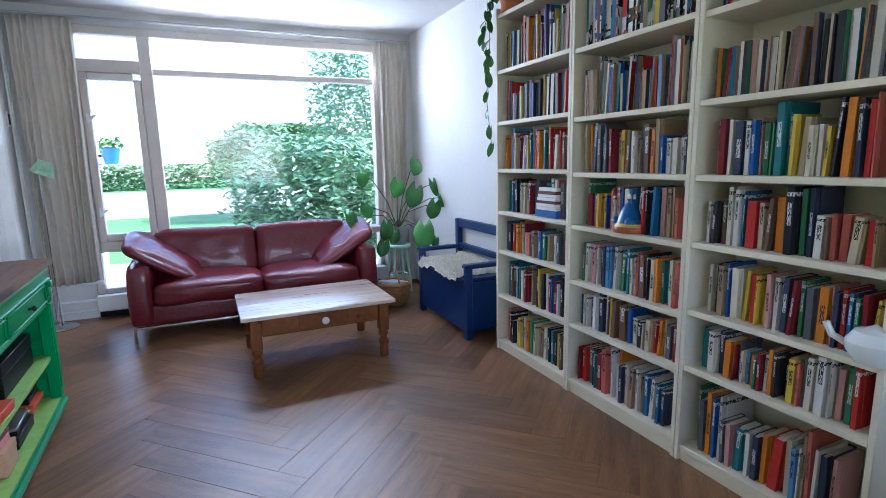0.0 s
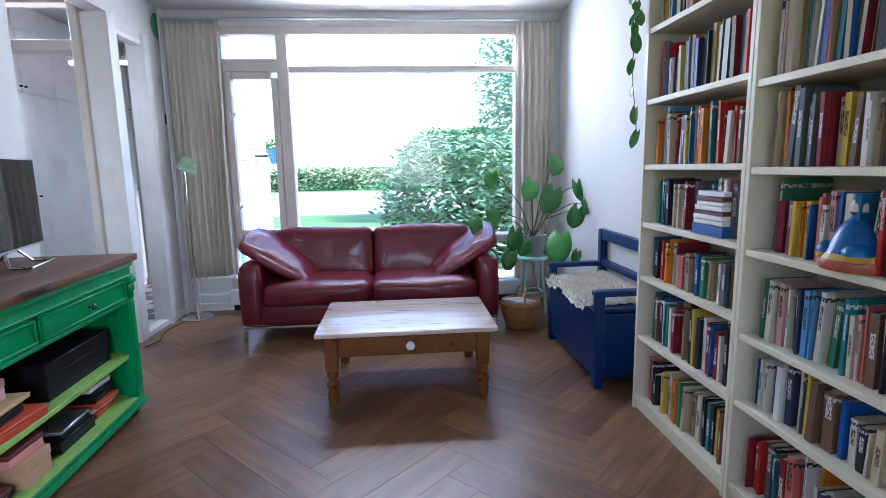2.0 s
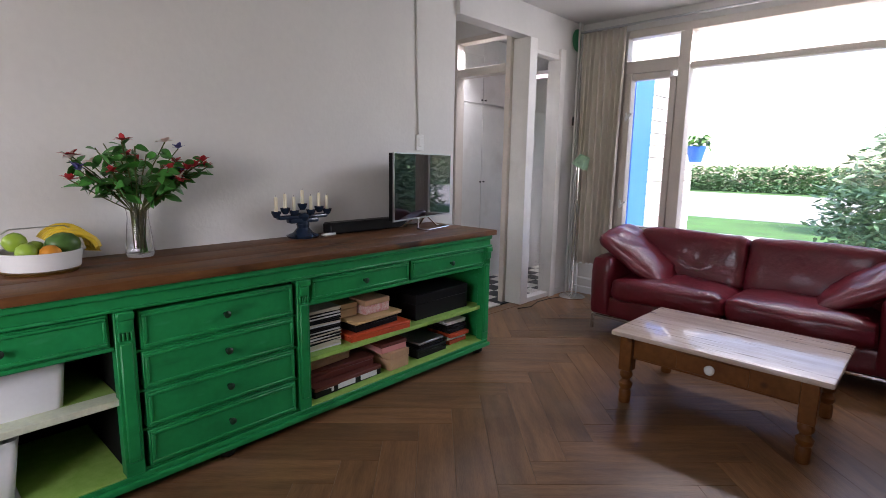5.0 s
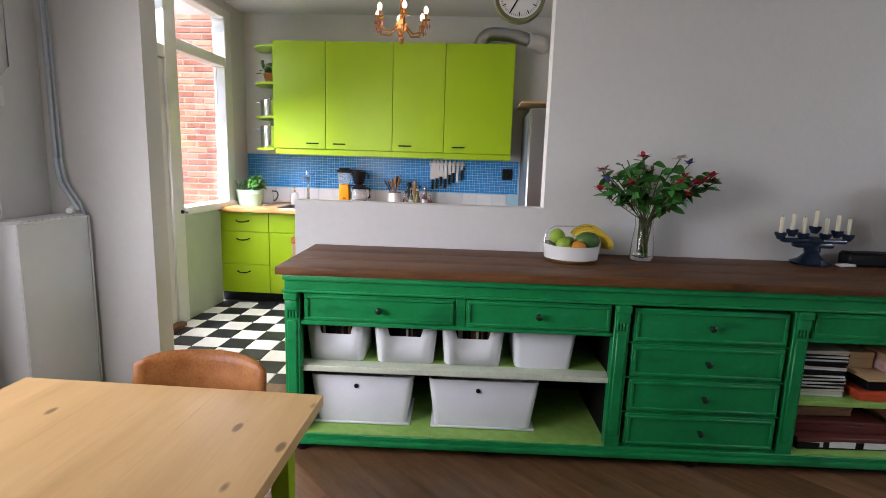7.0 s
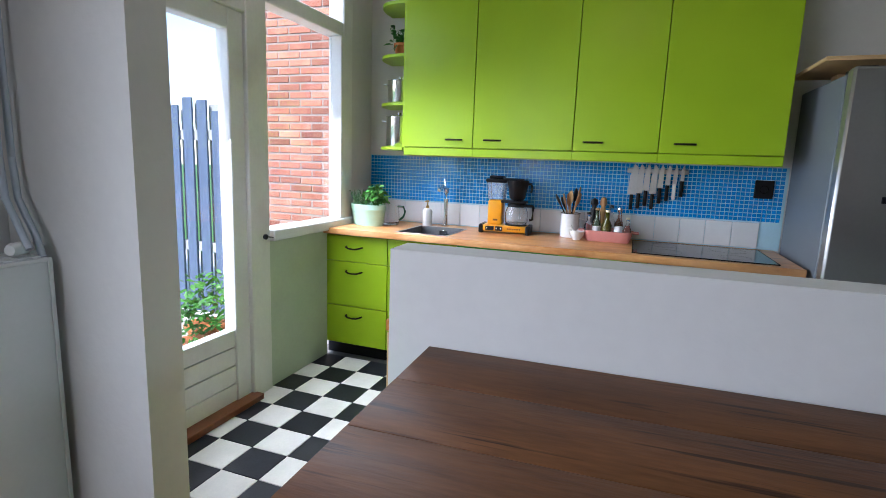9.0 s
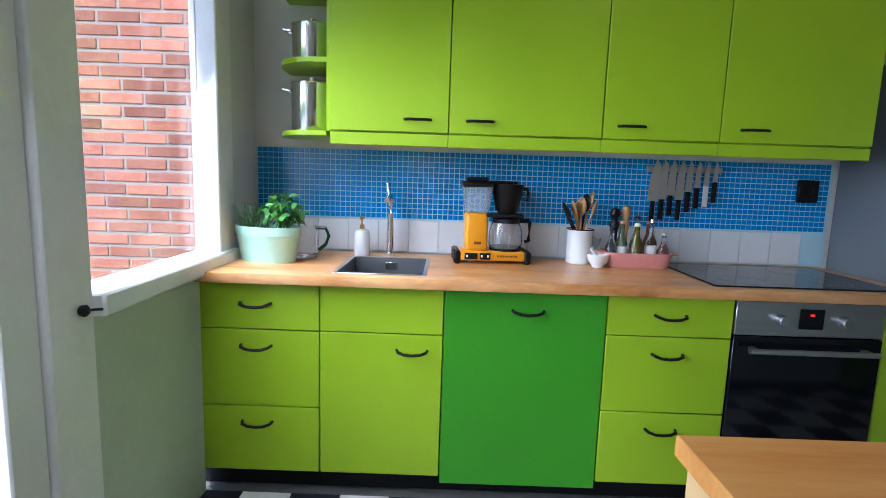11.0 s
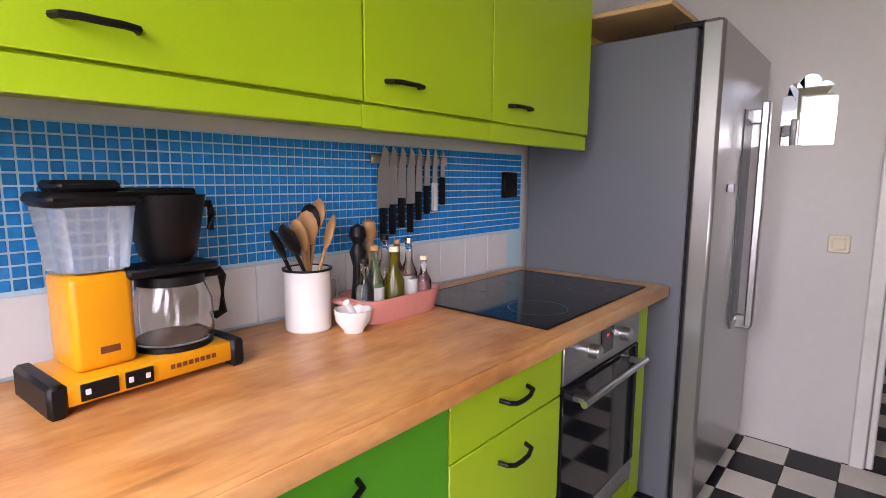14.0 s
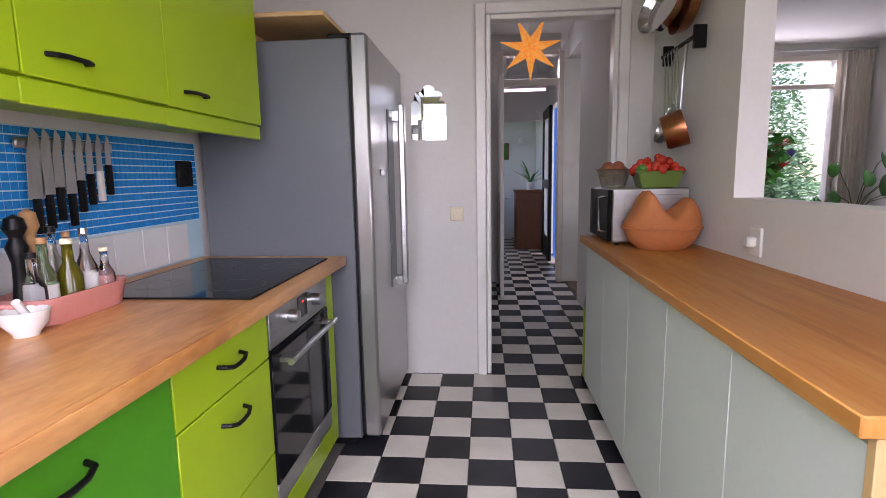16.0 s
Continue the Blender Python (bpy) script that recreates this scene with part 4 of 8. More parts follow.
def sideboard():
    """A long shop counter: boarded top, drawers, open bays on bun feet."""
    ya, yb = -0.53, 3.35
    F = -0.7
    s = thing("sideboard", (F, (ya + yb) / 2, 0), "long green painted shop counter with brown wooden top", "sideboard")
    o = (ya + yb) / 2
    B = WX1 + 0.055 - F            # back, in local x (negative)

    def lb(name, x0, y0, z0, x1, y1, z1, m=GREEN, label="", bev=0.004, parent=None):
        return box_part(name, (x0, y0 - o, z0, x1, y1 - o, z1), m, parent or s, label, bev)
    n = 3
    for i in range(n):
        bm = bmesh.new()
        xa = B + (0.035 - B) * i / n
        xb = B + (0.035 - B) * (i + 1) / n
        bx(bm, xa + 0.0004, ya - 0.03 - o, 0.875, xb - 0.0004, yb + 0.03 - o, 0.91, bev=0.0025, seg=2)
        part("top_board", bm, BROWN_TOP, s, "worn dark brown top plank")
    bm = bmesh.new()
    bx(bm, B + 0.02, ya - 0.005 - o, 0.845, 0.018, yb + 0.005 - o, 0.875, bev=0.008, seg=2)
    bx(bm, B + 0.02, ya - o, 0.8, 0.002, yb - o, 0.845, bev=0.003)
    bx(bm, B + 0.02, ya - 0.008 - o, 0.79, 0.016, yb + 0.008 - o, 0.803, bev=0.004)
    part("cornice", bm, GREEN, s)
    bm = bmesh.new()
    bx(bm, B + 0.02, ya - 0.01 - o, 0.05, 0.02, yb + 0.01 - o, 0.078, bev=0.008, seg=2)
    bx(bm, B + 0.02, ya - o, 0.078, 0.004, yb - o, 0.1, bev=0.003)
    part("plinth", bm, GREEN, s)
    # back coloured near-black to hold the shade deep in the bays
    lb("back_panel", B, ya, 0.1, B + 0.02, yb, 0.8, SHADE_AND_CASE_BLACK, bev=0)
    lb("side_panel", B + 0.02, ya, 0.1, -0.03, ya + 0.025, 0.79)
    lb("side_panel", B + 0.02, yb - 0.025, 0.1, -0.03, yb, 0.79)
    posts = ((ya, ya + 0.07), (0.97, 1.04), (1.765, 1.835), (yb - 0.07, yb))
    for p0, p1 in posts:
        bm = bmesh.new()
        bx(bm, -0.05, p0 - o, 0.1, 0.004, p1 - o, 0.79, bev=0.003)
        bx(bm, 0.0, p0 + 0.012 - o, 0.16, 0.012, p1 - 0.012 - o, 0.66, bev=0.005)
        c = (p0 + p1) / 2 - o
        bx(bm, 0.0, c - 0.032, 0.755, 0.03, c + 0.032, 0.79, bev=0.006)
        bx(bm, 0.0, c - 0.028, 0.705, 0.022, c + 0.028, 0.757, bev=0.008, seg=2)
        for k in range(4):
            bx(bm, 0.0, c - 0.026 + k * 0.0145, 0.67, 0.012, c - 0.017 + k * 0.0145, 0.708, bev=0.003)
        part("pilaster", bm, GREEN, s, "carved green pilaster")
    # dividers take the same painted-in bay shade
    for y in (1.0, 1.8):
        lb("divider", B + 0.02, y - 0.012, 0.1, -0.05, y + 0.012, 0.79, SHADE_AND_CASE_BLACK, bev=0)

    def drawer(y0, y1, z0, z1, depth=0.0):
        d = lb("drawer", -0.05, y0, z0, 0.0 + depth, y1, z1, label="green drawer front with a moulded edge", bev=0.003)
        bm = bmesh.new()
        for a in ((y0 + 0.008, z0 + 0.008, y1 - 0.008, z0 + 0.022), (y0 + 0.008, z1 - 0.022, y1 - 0.008, z1 - 0.008), (y0 + 0.008, z0 + 0.022, y0 + 0.022, z1 - 0.022), (y1 - 0.022, z0 + 0.022, y1 - 0.008, z1 - 0.022)):
            bx(bm, depth, a[0] - o, a[1], depth + 0.009, a[2] - o, a[3], bev=0.003)
        part("moulding", bm, GREEN, d)
        bm = bmesh.new()
        lathe(bm, [(0, 0), (0.008, 0), (0.007, 0.014), (0.015, 0.02), (0.016, 0.028), (0.009, 0.034), (0, 0.035)], 14, m=pose(depth, (y0 + y1) / 2 - o, (z0 + z1) / 2, 0, 90, 0))
        part("knob", bm, DARK_KNOB, d, "small dark turned knob")
    drawer(-0.44, 0.252, 0.655, 0.785)
    drawer(0.3, 0.955, 0.655, 0.785)
    lb("rail", -0.05, ya + 0.07, 0.635, -0.002, 0.97, 0.655)
    lb("stile", -0.05, 0.253, 0.655, -0.002, 0.299, 0.79)
    for i in range(4):
        z = 0.115 + i * 0.168
        drawer(1.06, 1.745, z, z + 0.155)
    for i in range(4):
        lb("rail", -0.05, 1.04, 0.1 + i * 0.168, -0.01, 1.765, 0.113 + i * 0.168)
    drawer(1.845, 2.54, 0.665, 0.785)
    drawer(2.56, 3.28, 0.665, 0.785)
    lb("rail", -0.05, 1.835, 0.645, -0.002, 3.29, 0.665)
    # open bays
    lb("shelf", B + 0.02, ya + 0.026, 0.405, -0.02, 0.985, 0.43, OILCLOTH, "shelf board lined with green oilcloth", bev=0.003)
    lb("shelf_edge", -0.1, ya + 0.03, 0.404, -0.017, 0.98, 0.4325, WORN_WHITE, "worn white front edge of the shelf", bev=0.003)
    lb("shelf", B + 0.02, 1.815, 0.335, -0.02, yb - 0.03, 0.36, OILCLOTH, "shelf lined with green oilcloth", bev=0.002)
    lb("shelf_liner", B + 0.02, ya + 0.026, 0.1, 0.0, 0.985, 0.106, OILCLOTH, "green dotted oilcloth liner", bev=0.001)
    lb("shelf_liner", B + 0.02, 1.815, 0.1, 0.0, yb - 0.03, 0.106, OILCLOTH, "green dotted oilcloth liner", bev=0.001)
    for y in (ya + 0.06, 1.4, yb - 0.06):
        for x in (-0.05, B + 0.08):
            bm = bmesh.new()
            lathe(bm, [(0, 0), (0.03, 0), (0.042, 0.015), (0.042, 0.035), (0.028, 0.05), (0, 0.05)], 16, at=(x, y - o, 0))
            part("foot", bm, BLACK, s, "dark bun foot")


sideboard()


def curtain(x0, x1, y, folds, seed, z0=0.1, z1=2.68):
    c = thing("curtain", ((x0 + x1) / 2, y, z0), "long beige linen curtain drawn to the side", "curtain", group="window curtains")
    bm = bmesh.new()
    n, rows = folds * 8, 14
    r = random.Random(seed)
    ph = [r.uniform(-0.5, 0.5) for _ in range(folds + 2)]
    grid = []
    w = x1 - x0
    for j in range(rows + 1):
        f = j / rows
        row = []
        for i in range(n + 1):
            u = i / n
            a = u * folds * 2 * math.pi + ph[int(u * folds)] * 0.8
            amp = 0.028 * (0.6 + 0.5 * f) * (1 + 0.3 * ph[int(u * folds)])
            sq = 1 + 0.06 * math.sin(f * 3.1 + seed)
            row.append(bm.verts.new(((u - 0.5) * w * sq + 0.01 * math.sin(f * 4 + u * 9), amp * math.sin(a) - 0.02 * f * math.sin(u * 5), (z1 - z0) * (1 - f))))
        grid.append(row)
    for a, b in zip(grid, grid[1:]):
        for i in range(n):
            bm.faces.new((a[i], a[i + 1], b[i + 1], b[i]))
    ob = part("drape", bm, CURTAIN, c)
    ob.modifiers.new("cloth_thickness", "SOLIDIFY").thickness = 0.004
    return c


curtain(-1.28, -0.85, WY - 0.12, 8, 1, z0=0.36)
curtain(1.88, 2.22, WY - 0.12, 6, 2, z0=0.1)
curtain(-0.55, -0.2, BY + 0.1, 6, 4, z0=0.05, z1=2.45)
rod = bmesh.new()
tube(rod, [(-1.33, WY - 0.1, 2.7), (2.28, WY - 0.1, 2.7)], 0.011, 10)
for x in (-1.15, 0.5, 2.25):
    tube(rod, [(x, WY - 0.1, 2.7), (x, WY, 2.7)], 0.006, 6)
solo("curtain_rod", rod, STEEL, "slim metal curtain rod above the window", "curtain rod")


def bench():
    b = thing("settle_bench", (2.08, 3.77, 0), "dark blue painted wooden box settle with arms", "bench")
    x0, x1, w = -0.21, 0.225, 0.5

    def p(name, *a, bev=0.005, label=""):
        return box_part(name, a, BLUE, b, label, bev)
    p("front_panel", x0, -w + 0.05, 0.06, x0 + 0.02, w - 0.05, 0.46)
    p("back_panel", x1 - 0.02, -w + 0.05, 0.06, x1, w - 0.05, 0.46)
    for sy in (-1, 1):
        y = sy * (w - 0.03)
        p("side_panel", x0 + 0.05, y - 0.012, 0.06, x1 - 0.05, y + 0.012, 0.46)
        p("post", x0 - 0.005, y - 0.028, 0, x0 + 0.05, y + 0.028, 0.58)
        p("post", x1 - 0.05, y - 0.028, 0, x1 + 0.004, y + 0.028, 0.86)
        p("arm", x0 - 0.015, y - 0.035, 0.575, x1 - 0.05, y + 0.035, 0.61, bev=0.008)
    p("seat_lid", x0 - 0.012, -w + 0.055, 0.46, x1 - 0.05, w - 0.055, 0.485)
    p("back_rail", x1 - 0.04, -w + 0.05, 0.78, x1, w - 0.05, 0.86)
    p("back_rail", x1 - 0.04, -w + 0.05, 0.58, x1, w - 0.05, 0.63)
    s = thing("sheepskin", (2.06, 3.8, 0.485), "shaggy cream sheepskin draped over the blue bench", "sheepskin")
    bm = bmesh.new()
    r = random.Random(3)
    n = 34
    grid = []
    for i in range(n + 1):
        row = []
        for j in range(n + 1):
            u, v = i / n * 2 - 1, j / n * 2 - 1
            rad = 1 + 0.12 * noise.noise(Vector((u * 2.2, v * 2.2, 3)))
            x = -0.015 + u * 0.215 * rad
            y = v * 0.4 * rad
            z = 0.035 + 0.02 * noise.noise(Vector((u * 4, v * 6, 1))) + 0.012 * noise.noise(Vector((u * 17, v * 25, 5)))
            over = -0.225 - x
            if over > 0:
                z -= over * 2.2 + 0.02
                x = -0.235 - 0.012 * noise.noise(Vector((v * 9, u * 4, 2)))
            if u > 0.75:
                z += (u - 0.75) * 0.2
            e = max(abs(u), abs(v))
            if e > 0.93:
                z -= 0.025
            row.append(bm.verts.new((x, y, z)))
        grid.append(row)
    for a, b2 in zip(grid, grid[1:]):
        for i in range(n):
            bm.faces.new((a[i], a[i + 1], b2[i + 1], b2[i]))
    base = list(bm.faces)
    for f in base:
        c, nn = f.calc_center_median(), f.normal if f.normal.length > 0 else Vector((0, 0, 1))
        if nn.z < 0:
            nn = -nn
        for _ in range(5):
            a = c + Vector((r.uniform(-0.01, 0.01), r.uniform(-0.014, 0.014), 0))
            d = (nn + Vector((r.uniform(-0.9, 0.9), r.uniform(-0.9, 0.9), r.uniform(-0.5, 0.2)))).normalized() * r.uniform(0.018, 0.034)
            sd = Vector((r.uniform(-1, 1), r.uniform(-1, 1), 0)).normalized() * 0.004
            bm.faces.new([bm.verts.new(q) for q in (a - sd, a + sd, a + d)])
    part("fleece", bm, WOOL, s, smooth=False)


bench()


def dining_table():
    t = thing("dining_table", (1.03, -0.54, 0), "knotty pale pine dining table with lime green legs", "table")
    for i in range(6):
        y = -0.45 + i * 0.15
        box_part("tabletop_plank", (-0.81, y, 0.69, 0.81, y + 0.15, 0.722), TABLE_PINE, t, bev=0.0003)
    for sy in (-1, 1):
        box_part("apron", (-0.66, sy * 0.37 - 0.012, 0.59, 0.66, sy * 0.37 + 0.012, 0.69), LIME, t, bev=0.002)
    for sx in (-1, 1):
        box_part("apron", (sx * 0.7 - 0.012, -0.34, 0.59, sx * 0.7 + 0.012, 0.34, 0.69), LIME, t, bev=0.002)
        for sy in (-1, 1):
            bm = bmesh.new()
            lathe(bm, [(0, 0), (0.022, 0), (0.034, 0.5), (0.034, 0.69), (0, 0.69)], 4, m=pose(sx * 0.7, sy * 0.37, 0, 0, 0, 45))
            part("leg", bm, LIME, t, "lime green tapered leg")


dining_table()


def ply_chair():
    c = thing("dining_chair", (0.3, -0.49, 0), "moulded plywood school chair with a grey steel frame", "chair")
    bm = bmesh.new()
    n, rows = 14, 8
    grid = []
    for j in range(rows + 1):
        z = 0.505 + 0.28 * j / rows
        row = []
        for i in range(n + 1):
            u = i / n * 2 - 1
            hw = 0.21 * (1 - 0.06 * abs(j / rows - 0.5) ** 2)
            corner = 0.0
            if j == rows:
                corner = -0.03 * abs(u) ** 6
            row.append(bm.verts.new((-0.17 - 0.05 * (j / rows) + 0.07 * u * u, hw * u, z + corner)))
        grid.append(row)
    for a, b in zip(grid, grid[1:]):
        for i in range(n):
            bm.faces.new((a[i], a[i + 1], b[i + 1], b[i]))
    ob = part("backrest", bm, PINE, c, "curved plywood backrest")
    ob.modifiers.new("ply_thickness", "SOLIDIFY").thickness = 0.012
    bm = bmesh.new()
    bx(bm, -0.16, -0.2, 0.43, 0.24, 0.2, 0.445, bev=0.006)
    part("seat", bm, PINE, c, "plywood seat")
    for sy in (-1, 1):
        bm = bmesh.new()
        y = sy * 0.17
        tube(bm, [(-0.22, y, 0), (-0.13, y, 0.42), (-0.17, y, 0.5), (-0.2, y, 0.66)], 0.011, 8)
        part("back_leg", bm, STEEL, c)
        bm = bmesh.new()
        tube(bm, [(0.22, y, 0), (0.17, y, 0.42)], 0.011, 8)
        part("front_leg", bm, STEEL, c)


ply_chair()


def radiator():
    r = thing("radiator", (-0.93, BY, 0.06), "tall white panel radiator on the rear wall", "radiator")
    bm = bmesh.new()
    bx(bm, -0.235, 0.06, 0, 0.235, 0.235, 0.98, bev=0.008, seg=2)
    part("panel", bm, RADIATOR, r)
    bm = bmesh.new()
    for b in ((-0.235, 0.0, -0.222, 0.98), (0.222, 0.0, 0.235, 0.98), (-0.222, 0.0, 0.222, 0.013), (-0.222, 0.967, 0.222, 0.98)):
        bx(bm, b[0], 0.236, b[1], b[2], 0.243, b[3], bev=0.002)
    part("rim", bm, RADIATOR, r)
    bm = bmesh.new()
    lathe(bm, [(0, 0), (0.016, 0), (0.014, 0.012), (0.007, 0.014), (0.007, 0.02), (0, 0.02)], 14, m=pose(0.235, 0.14, 0.93, 0, 90, 0))
    part("vent_plug", bm, STEEL, r, "round steel vent plug")
    bm = bmesh.new()
    for i in range(11):
        x = -0.2 + i * 0.04
        bx(bm, x - 0.014, 0.075, 0.979, x + 0.014, 0.225, 0.986, bev=0.002)
    part("top_grille", bm, RADIATOR, r)
    for sx in (-1, 1):
        box_part("bracket", (sx * 0.15 - 0.015, 0, 0.1, sx * 0.15 + 0.015, 0.061, 0.85), RADIATOR, r)
    bm = bmesh.new()
    lathe(bm, [(0, 0), (0.014, 0), (0.014, 0.03), (0.02, 0.035), (0.022, 0.085), (0.016, 0.1), (0, 0.1)], 16, m=pose(-0.23, 0.16, 1.01, 0, 90, 25))
    part("thermostat_valve", bm, WHITE_PLASTIC, r, "white thermostatic valve")
    p = thing("heating_pipes", (-1.15, BY, 0), "pair of painted heating pipes up the wall", "pipes")
    for k in (0, 1):
        bm = bmesh.new()
        x = 0.0 + k * 0.035
        tube(bm, [(x, 0.22, 1.04 + 0.03 * k), (x, 0.2, 1.1), (x - 0.005, 0.12, 1.22), (x - 0.01, 0.1, 1.35), (x - 0.01, 0.1, CEILING)], 0.011, 10)
        part("pipe", bm, PIPE, p)
    bm = bmesh.new()
    tube(bm, [(-0.83, BY + 0.05, 1.05), (-0.85, BY + 0.01, 1.3), (-0.88, BY + 0.012, 1.6)], 0.004, 6)
    tube(bm, [(-0.9, BY + 0.012, 1.7), (-0.99, BY + 0.012, 1.8), (-1.0, BY + 0.012, 2.2), (-0.97, BY + 0.012, CEILING)], 0.004, 6)
    bx(bm, -0.94, BY, 1.6, -0.85, BY + 0.025, 1.7, bev=0.006)
    solo("cable_box", bm, WHITE_PLASTIC, "white junction box and loose cable on the wall", "cable")


radiator()

# ---- kitchen ----
LF = -3.115   # lower fronts
UF = -3.37    # upper fronts


def bar_handle(parent, x, y, z, w=0.12, mat_=BLACK, sag=0.012):
    bm = bmesh.new()
    tube(bm, [(x, y - w / 2, z), (x + 0.022, y - w / 2 + 0.006, z - 0.002), (x + 0.028, y - w / 4, z - sag * 0.8), (x + 0.028, y, z - sag), (x + 0.028, y + w / 4, z - sag * 0.8), (x + 0.022, y + w / 2 - 0.006, z - 0.002), (x, y + w / 2, z)], 0.006, 8)
    return part("handle", bm, mat_, parent, "curved black bar handle")


def base_unit(name, y0, y1, label, fronts):
    """fronts: rows of z0, z1, kind, handle y, handle z, material."""
    u = thing(name, (0, 0, 0), label, "cabinet", group="kitchen base cabinets")
    box_part("carcass", (KX + 0.012, y0 + 0.001, 0.1, LF - 0.02, y1 - 0.001, 0.73 if "sink" in name else 0.878), LIME, u, bev=0)
    for z0, z1, kind, hy, hz, m in fronts:
        d = box_part(kind, (LF - 0.018, y0 + 0.0025, z0 + 0.002, LF, y1 - 0.0025, z1 - 0.002), m, u, bev=0.002)
        if hy is not None:
            bar_handle(d, LF, hy, hz)
    return u


c0, c1, c2, c3, c4 = -2.11, -1.612, -1.13, -0.5, -0.012
base_unit("drawer_cabinet", c0, c1, "lime green kitchen unit with three drawers", [(0.69, 0.872, "drawer_front", (c0 + c1) / 2, 0.795, LIME), (0.375, 0.69, "drawer_front", (c0 + c1) / 2, 0.625, LIME), (0.1, 0.375, "drawer_front", (c0 + c1) / 2, 0.31, LIME)])
base_unit("sink_cabinet", c1, c2, "lime green kitchen sink unit with one door", [(0.69, 0.872, "panel", None, 0, LIME), (0.1, 0.69, "door", c2 - 0.12, 0.625, LIME)])
base_unit("dishwasher_front", c2, c3, "leaf green panel of a built-in dishwasher", [(0.07, 0.872, "door", (c2 + c3) / 2 + 0.01, 0.8, LIME_DARK)])
base_unit("drawer_cabinet", c3, c4, "lime green kitchen unit with three drawers", [(0.715, 0.872, "drawer_front", (c3 + c4) / 2, 0.8, LIME), (0.405, 0.715, "drawer_front", (c3 + c4) / 2, 0.645, LIME), (0.1, 0.405, "drawer_front", (c3 + c4) / 2, 0.335, LIME)])
pl = bmesh.new()
bx(pl, KX + 0.05, c0, 0, LF - 0.07, 0.66, 0.1)
solo("kitchen_plinth", pl, PLINTH, "black recessed plinth below the units", "plinth")


def oven():
    o = thing("built_in_oven", (0, 0, 0), "steel built-in oven with a black glass door", "oven")
    y0, y1 = c4 + 0.004, 0.565
    box_part("body", (KX + 0.1, y0 + 0.01, 0.2, LF - 0.02, y1 - 0.01, 0.872), BLACK, o, bev=0)
    p = box_part("control_panel", (LF - 0.02, y0, 0.735, LF + 0.004, y1, 0.87), STEEL, o, "brushed steel control panel", bev=0.003)
    box_part("display", (LF + 0.004, 0.235, 0.765, LF + 0.006, 0.33, 0.845), BLACK_GLOSS, p, "black display", bev=0.001)
    bm = bmesh.new()
    bx(bm, LF + 0.006, 0.275, 0.818, LF + 0.0068, 0.292, 0.826)
    part("red_digits", bm, mat("red_display_light", (1, 0.03, 0.02), 0.5, vary=0, bump=0, emit=0.3), p, "small lit red digits")
    for y in (0.165, 0.405):
        bm = bmesh.new()
        lathe(bm, [(0, 0), (0.023, 0), (0.022, 0.028), (0.018, 0.032), (0, 0.033)], 20, m=pose(LF + 0.004, y, 0.8, 0, 90, 0))
        part("knob", bm, STEEL, p, "round steel knob")
    d = box_part("door", (LF - 0.02, y0, 0.285, LF + 0.006, y1, 0.73), BLACK_GLOSS, o, "black glass oven door", bev=0.003)
    bm = bmesh.new()
    tube(bm, [(LF + 0.05, y0 + 0.04, 0.685), (LF + 0.05, y1 - 0.04, 0.685)], 0.011, 12)
    for y in (y0 + 0.07, y1 - 0.07):
        bx(bm, LF, y - 0.012, 0.677, LF + 0.05, y + 0.012, 0.693, bev=0.002)
    part("handle", bm, STEEL, d, "steel bar handle")
    box_part("lower_trim", (LF - 0.02, y0, 0.205, LF + 0.002, y1, 0.28), STEEL, o, "steel trim strip", bev=0.003)
    u = thing("oven_housing", (0, 0, 0), "lime green strips framing the oven", "cabinet")
    box_part("filler", (LF - 0.018, 0.57, 0.1, LF, 0.66, 0.872), LIME, u, bev=0.002)
    box_part("filler", (LF - 0.018, c4 + 0.004, 0.1, LF, 0.567, 0.2), LIME, u, bev=0.002)
    box_part("side_panel", (KX + 0.05, 0.642, 0.1, LF - 0.02, 0.66, 0.87), LIME, u, bev=0.001)


oven()

# worktop with a cut-out for the sink
SK = (-3.55, -3.14, -1.555, -1.215)
wt = thing("worktop", (0, 0, 0), "worn beech block worktop along the kitchen wall", "worktop")
WF, WE = -3.07, 0.72
for b in ((KX + 0.012, -2.075, WF, SK[2]), (KX + 0.012, SK[3], WF, WE), (KX + 0.012, SK[2], SK[0], SK[3]), (SK[1], SK[2], WF, SK[3])):
    bm = bmesh.new()
    bx(bm, b[0], b[1], 0.88, b[2], b[3], 0.92)
    part("top_panel", bm, BUTCHER, wt, smooth=False)
bm = bmesh.new()
bx(bm, WF, -2.075, 0.88, WF + 0.006, WE + 0.006, 0.92, bev=0.0028, seg=2)
part("front_edge", bm, BUTCHER, wt)
sk = thing("kitchen_sink", (0, 0, 0), "square dark steel sink set into the worktop", "sink")
bm = bmesh.new()
x0, x1, y0, y1 = SK
r = 0.012
for b in ((x0 - r, y0 - r, x1 + r, y0 + 0.004), (x0 - r, y1 - 0.004, x1 + r, y1 + r), (x0 - r, y0 + 0.004, x0 + 0.004, y1 - 0.004), (x1 - 0.004, y0 + 0.004, x1 + r, y1 - 0.004)):
    bx(bm, b[0], b[1], 0.9205, b[2], b[3], 0.923, bev=0.001)
part("rim", bm, STEEL, sk, "steel rim")
bm = bmesh.new()
for b in ((x0, y0, 0.75, x0 + 0.004, y1, 0.921), (x1 - 0.004, y0, 0.75, x1, y1, 0.921), (x0, y0, 0.75, x1, y0 + 0.004, 0.921), (x0, y1 - 0.004, 0.75, x1, y1, 0.921), (x0, y0, 0.746, x1, y1, 0.751)):
    bx(bm, *b)
